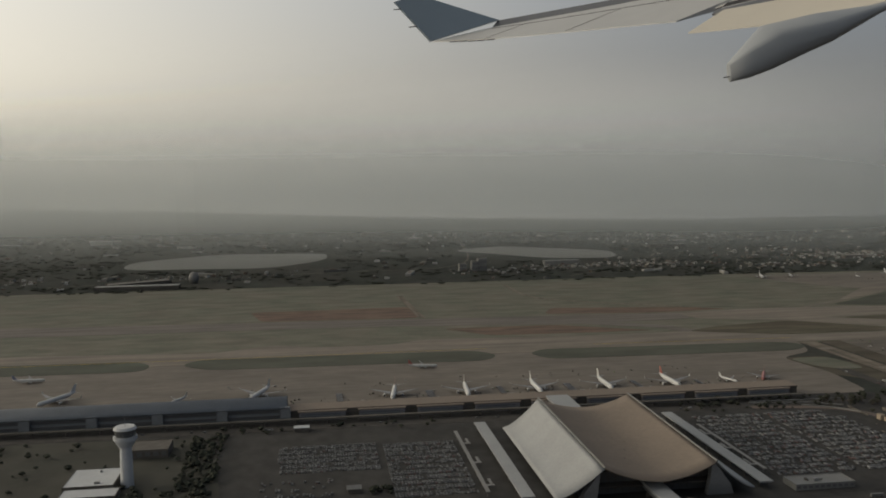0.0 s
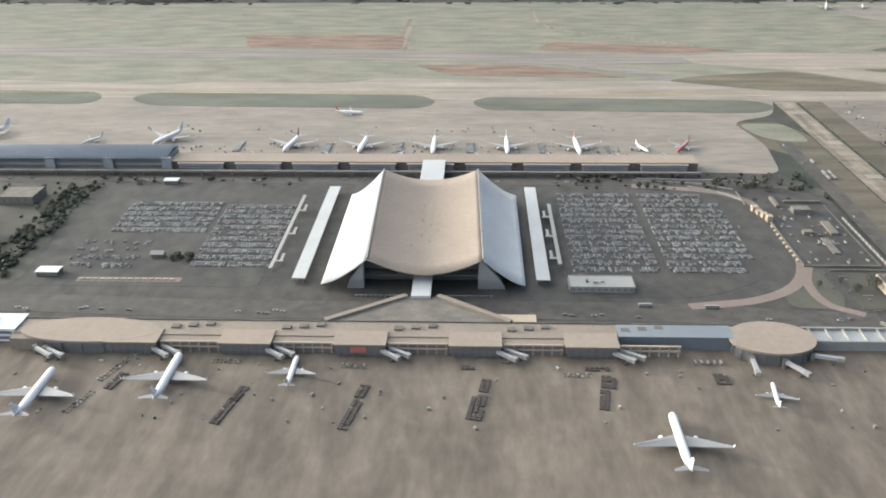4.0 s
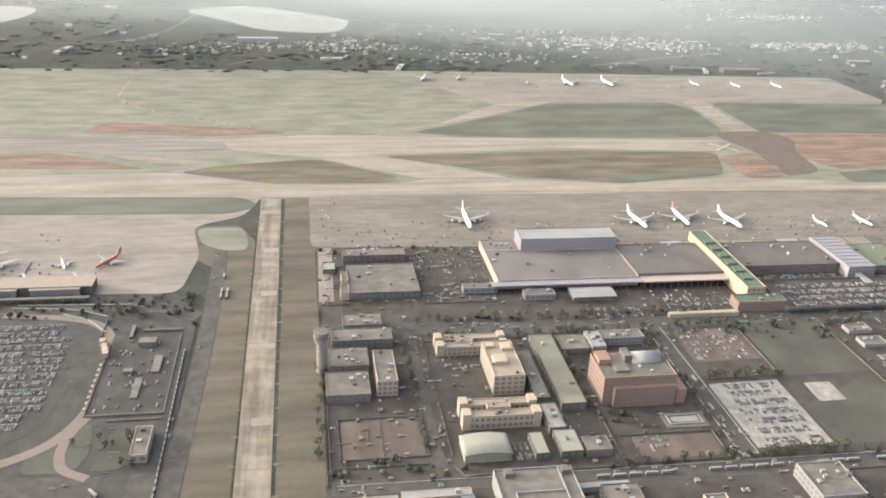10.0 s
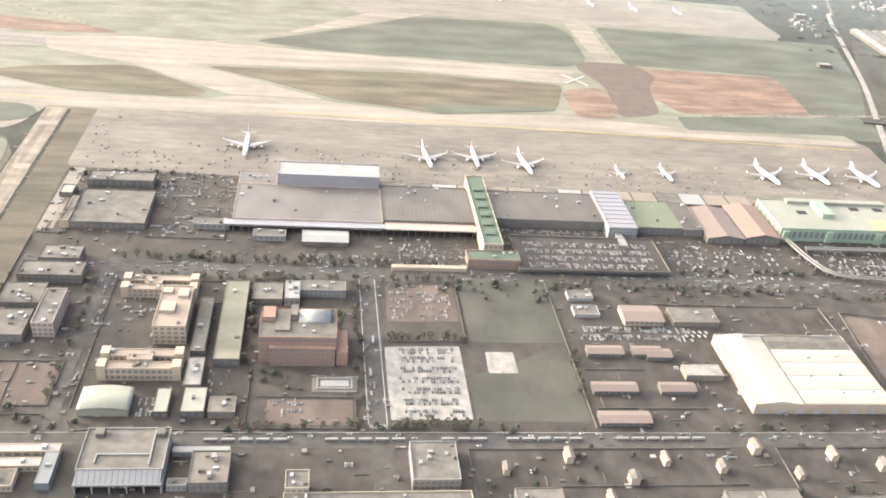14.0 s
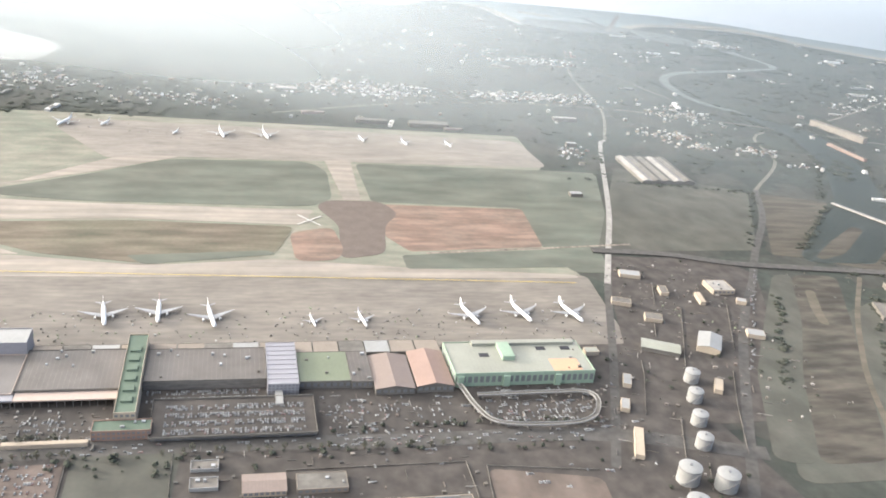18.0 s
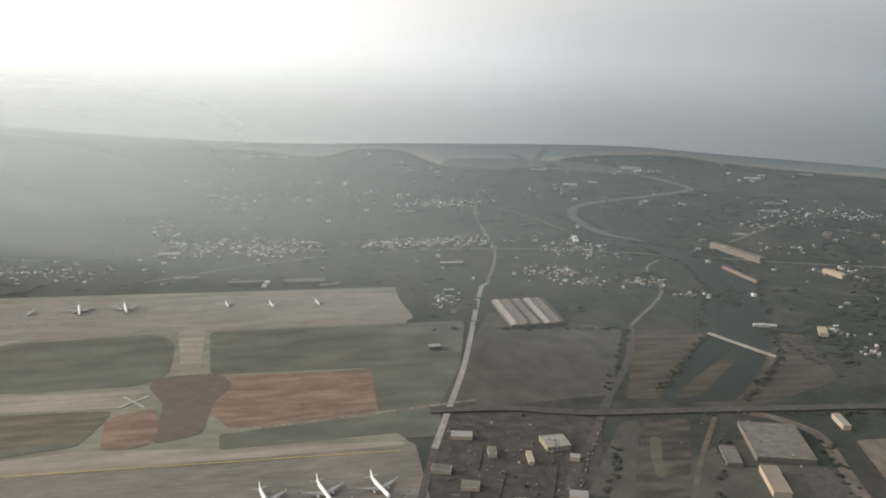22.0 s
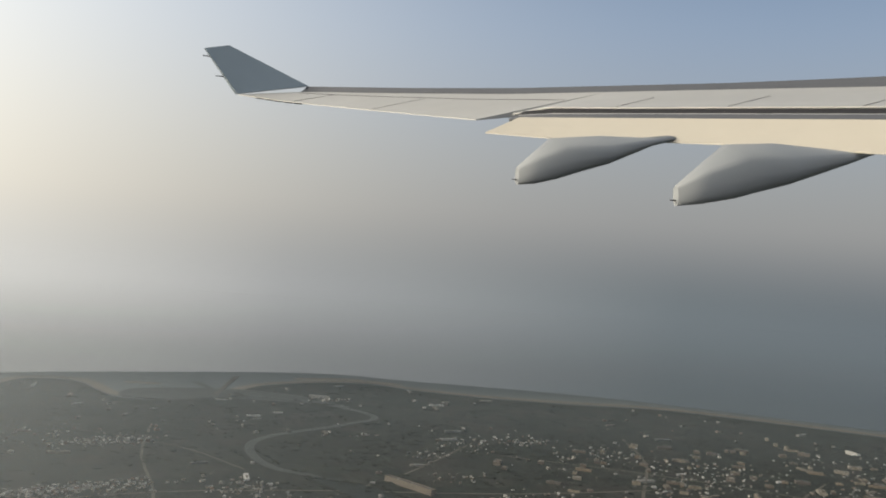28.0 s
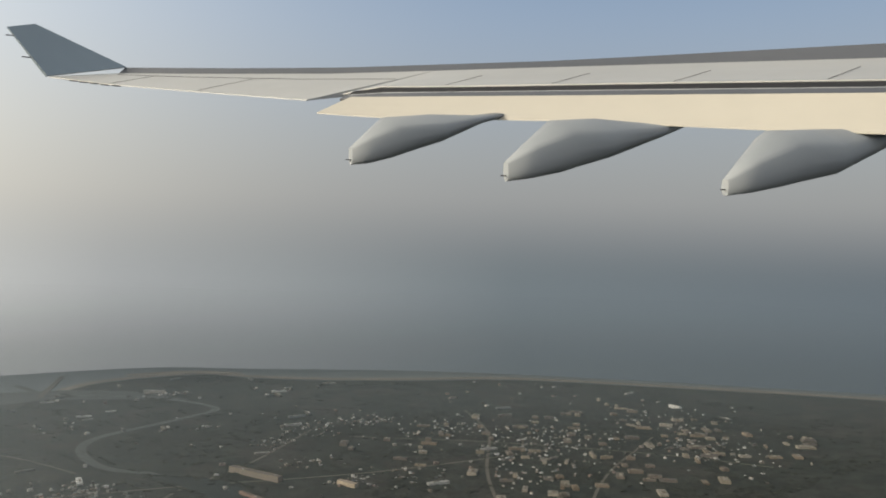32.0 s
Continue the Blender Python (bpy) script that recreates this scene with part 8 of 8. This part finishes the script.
for _ in range(1300):
    x, y = rw.uniform(-1500, 2450), rw.uniform(700, 2600)
    if clear(x, y) and (x < 1500 or rw.rand() < 0.6):
        s = rw.uniform(1.5, 3.2)
        big = rw.rand() < 0.25
        flats.append((x, y, 0.0, rw.choice([-0.3, 0.1, 1.3]), s * (5 if big else 1.3), s * (1.4 if big else 1), s))
big_sheds = []
for _ in range(130):
    x, y = rw.uniform(1650, 2300), rw.uniform(640, 1150)
    big_sheds.append((x, y, 0.0, rw.choice([-0.75, 0.8]) + rw.normal(0, 0.1), rw.uniform(4, 13), rw.uniform(3, 8), rw.uniform(2.5, 4.5)))
for _ in range(60):
    x, y = rw.uniform(-900, 150), rw.uniform(1450, 2500)
    flats.append((x, y, 0.0, rw.choice([0.0, 0.2]), rw.uniform(8, 30), rw.uniform(3, 9), rw.uniform(2, 7)))


def house(x, y, a, s, h, gable):
    w = win_house["gable" if gable else "flat"]
    ob = part("house", w[0], "")
    part("roof", w[1], "", ob)
    ob.matrix_basis = Matrix.Translation((x, y, 0)) @ Matrix.Rotation(a, 4, "Z") @ Matrix.Diagonal((s, s, h, 1))
    return tagged(ob, "small village house with a " + ("pitched" if gable else "flat") + " roof", "house", "village houses")


win_house = {
    "flat": (mesh_of(boxes((-1, 1, -0.8, 0.8, 0, 1.0)), "house", "house_wall"), mesh_of(boxes((-1.05, 1.05, -0.85, 0.85, 1.0, 1.12)), "roof", "house_roof")),
    "gable": (mesh_of(boxes((-1, 1, -0.8, 0.8, 0, 1.0)), "house", "house_wall"), mesh_of(loft([[(s * 1.08, -0.92, 1.0), (s * 1.08, 0, 1.42), (s * 1.08, 0.92, 1.0)] for s in (-1, 1)]), "roof", "house_roof")),
}
near_houses = sorted(town + flats, key=lambda p: abs(p[0] - 1150) + abs(p[1] - 1040))
singles = [p for p in near_houses if p[4] < 6][:280]
for p in singles:
    house(p[0], p[1], p[3], p[5], p[6], p in town)
rest = set(singles)
baked("far_sheds", "warm-lit industrial sheds and halls in the eastern suburb", "sheds", FLAT, big_sheds, ("sheds",))
baked("far_houses", "distant village houses with pitched roofs", "houses", HOUSE, [p for p in town if p not in rest], ("town",))
baked("far_blocks", "distant flat-roofed village blocks and sheds", "buildings", FLAT, [p for p in flats if p not in rest], ("town",))
for x, y, w, d, h, roof_ in ((772, 1467, 50, 7, 4, "white"), (564, 1350, 58, 8, 4, "white"), (738, 1121, 26, 13, 4, "pale_paving"), (892, 988, 46, 14, 4, "conc"), (826, 992, 36, 9, 4, "conc"), (1046, 930, 12, 7, 4, "white"), (1076, 1037, 30, 9, 4, "pale_paving"), (993, 770, 12, 8, 3, "white"), (640, 1190, 22, 8, 4, "white"), (915, 1152, 18, 7, 4, "white")):
    block("village_hall", "long low hall among the village houses", "hall", x - w / 2, x + w / 2, y - d / 2, y + d / 2, h, "conc", roof_, 0, parapet=0.3, turn=-3, group="village halls")
radar = tagged(part("radar_dome", loft([[(6 * q * math.cos(t), 6 * q * math.sin(t), z) for t in [2 * math.pi * i / 16 for i in range(16)]] for q, z in ((0.7, 0.1), (0.95, 4), (1.0, 7), (0.8, 11), (0.4, 13), (0.02, 13.5))]), "white", smooth=True), "white radar dome beside the runway", "radar dome")
radar.location = (-140, 1046, 0)
block("runway_hangar", "low white-roofed military hangar by the reservoir", "hangar", -240, -150, 995, 1012, 4, "conc", "white", 0, parapet=0.3)
block("runway_hangar", "slanting pale hangar by the reservoir", "hangar", -235, -165, 1030, 1046, 4, "conc", "pale_paving", 0, parapet=0.3, turn=28)
block("fuel_block", "white block building beside the second reservoir", "building", 303, 352, 1135, 1146, 5, "white", "white", 0, parapet=0.3)
for i, x in enumerate((180, 196, 204)):
    block("silo_block", "tall pale industrial block near the reservoir", "building", x, x + 9 + i, 1088, 1100, 9 + 3 * i, "white", "conc", 2, 4, 0, "S", 0.4)

# ---- haze: see-through sheets that stand in for hazy air over the country and the sea ----
def haze_material(west, east, low):
    """A sheet painted as haze: densest in the west, in a layer over the plain."""
    m = bpy.data.materials.new("haze")
    m.use_nodes = True
    n, l = m.node_tree.nodes, m.node_tree.links
    n.clear()
    out, mixer = n.new("ShaderNodeOutputMaterial"), n.new("ShaderNodeMixShader")
    clear_, both = n.new("ShaderNodeBsdfTransparent"), n.new("ShaderNodeMixShader")
    d, t = n.new("ShaderNodeBsdfDiffuse"), n.new("ShaderNodeBsdfTranslucent")
    both.inputs[0].default_value = 0.5
    l.new(d.outputs[0], both.inputs[1])
    l.new(t.outputs[0], both.inputs[2])
    geo, sep = n.new("ShaderNodeNewGeometry"), n.new("ShaderNodeSeparateXYZ")
    l.new(geo.outputs["Position"], sep.inputs[0])

    def span(axis, a, b, p, q):
        r = n.new("ShaderNodeMapRange")
        r.interpolation_type = "SMOOTHSTEP"
        l.new(sep.outputs[axis], r.inputs["Value"])
        for key, v in (("From Min", a), ("From Max", b), ("To Min", p), ("To Max", q)):
            r.inputs[key].default_value = v
        return r.outputs[0]

    def times(p, q):
        r = n.new("ShaderNodeMath")
        r.operation = "MULTIPLY"
        l.new(p, r.inputs[0])
        l.new(q, r.inputs[1])
        return r.outputs[0]

    # haze painted into the tint: pale in the west, darker bluish in the east
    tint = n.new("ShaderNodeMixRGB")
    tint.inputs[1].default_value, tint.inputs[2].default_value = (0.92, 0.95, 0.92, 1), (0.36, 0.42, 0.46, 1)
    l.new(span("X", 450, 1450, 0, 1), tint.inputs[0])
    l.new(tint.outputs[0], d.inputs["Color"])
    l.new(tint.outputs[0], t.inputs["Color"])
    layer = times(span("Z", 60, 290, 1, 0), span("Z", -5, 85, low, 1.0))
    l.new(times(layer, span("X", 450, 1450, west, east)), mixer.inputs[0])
    l.new(clear_.outputs[0], mixer.inputs[1])
    l.new(both.outputs[0], mixer.inputs[2])
    l.new(mixer.outputs[0], out.inputs["Surface"])
    return m


# the last of the distance, where sea and sky run together: a glowing sheet painted as haze
m = bpy.data.materials.new("sea_haze_glow")
m.use_nodes = True
n, l = m.node_tree.nodes, m.node_tree.links
n.clear()
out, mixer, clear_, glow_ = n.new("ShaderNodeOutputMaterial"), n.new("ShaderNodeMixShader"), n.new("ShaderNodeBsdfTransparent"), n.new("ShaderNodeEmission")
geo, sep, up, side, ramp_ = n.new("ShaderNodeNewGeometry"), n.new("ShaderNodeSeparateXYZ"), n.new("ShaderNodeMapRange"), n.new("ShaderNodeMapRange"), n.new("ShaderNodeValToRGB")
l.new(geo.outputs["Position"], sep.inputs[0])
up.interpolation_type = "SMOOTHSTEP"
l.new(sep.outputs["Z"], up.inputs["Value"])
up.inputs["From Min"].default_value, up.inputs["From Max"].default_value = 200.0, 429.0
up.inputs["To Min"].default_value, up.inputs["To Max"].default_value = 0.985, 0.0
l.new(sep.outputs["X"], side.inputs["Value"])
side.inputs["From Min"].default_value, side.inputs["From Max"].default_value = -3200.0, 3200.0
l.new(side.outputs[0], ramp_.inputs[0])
# haze light put into the emission: warm and bright westward, dim blue-grey eastward
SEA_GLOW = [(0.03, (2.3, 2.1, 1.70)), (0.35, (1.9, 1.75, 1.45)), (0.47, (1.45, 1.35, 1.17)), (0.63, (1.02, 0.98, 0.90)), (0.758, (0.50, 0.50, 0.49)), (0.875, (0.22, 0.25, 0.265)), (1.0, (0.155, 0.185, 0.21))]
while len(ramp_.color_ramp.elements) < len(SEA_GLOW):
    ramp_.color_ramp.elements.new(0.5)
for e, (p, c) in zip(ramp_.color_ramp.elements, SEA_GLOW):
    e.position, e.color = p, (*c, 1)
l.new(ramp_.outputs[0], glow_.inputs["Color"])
deep = n.new("ShaderNodeMapRange")  # glow painted dimmer low over the water
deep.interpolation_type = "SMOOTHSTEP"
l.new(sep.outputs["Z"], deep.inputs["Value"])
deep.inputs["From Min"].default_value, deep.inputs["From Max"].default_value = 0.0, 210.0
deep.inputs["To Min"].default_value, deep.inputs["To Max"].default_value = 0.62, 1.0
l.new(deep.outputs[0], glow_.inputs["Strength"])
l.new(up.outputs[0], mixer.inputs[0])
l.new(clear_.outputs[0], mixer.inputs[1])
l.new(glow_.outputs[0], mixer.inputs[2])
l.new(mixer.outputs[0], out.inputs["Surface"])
M["sea_haze_glow"] = m
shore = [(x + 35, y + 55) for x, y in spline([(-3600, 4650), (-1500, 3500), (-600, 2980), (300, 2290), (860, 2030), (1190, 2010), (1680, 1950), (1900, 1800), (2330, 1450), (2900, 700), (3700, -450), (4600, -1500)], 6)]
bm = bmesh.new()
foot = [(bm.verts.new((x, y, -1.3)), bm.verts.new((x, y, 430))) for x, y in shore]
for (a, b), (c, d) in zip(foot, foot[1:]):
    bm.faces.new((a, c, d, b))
tagged(part("painted_haze_sheet", bm, "sea_haze_glow"), "glowing sheet painted as pale evening haze far out over the sea", "haze", kind="structure")

# nested sheets painted as haze: straight over the western plain, bending along the coast in the east
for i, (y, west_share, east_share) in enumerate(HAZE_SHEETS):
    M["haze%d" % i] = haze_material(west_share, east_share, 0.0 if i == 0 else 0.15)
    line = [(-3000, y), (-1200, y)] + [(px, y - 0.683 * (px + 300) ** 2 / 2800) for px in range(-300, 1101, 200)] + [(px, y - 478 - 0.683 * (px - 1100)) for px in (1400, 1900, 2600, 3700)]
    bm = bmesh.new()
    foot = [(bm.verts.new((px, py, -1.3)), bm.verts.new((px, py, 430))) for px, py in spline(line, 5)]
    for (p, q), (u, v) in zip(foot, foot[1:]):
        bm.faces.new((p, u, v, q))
    tagged(part("painted_haze_sheet", bm, "haze%d" % i), "thin see-through sheet painted as pale evening haze over the country", "haze", kind="structure")
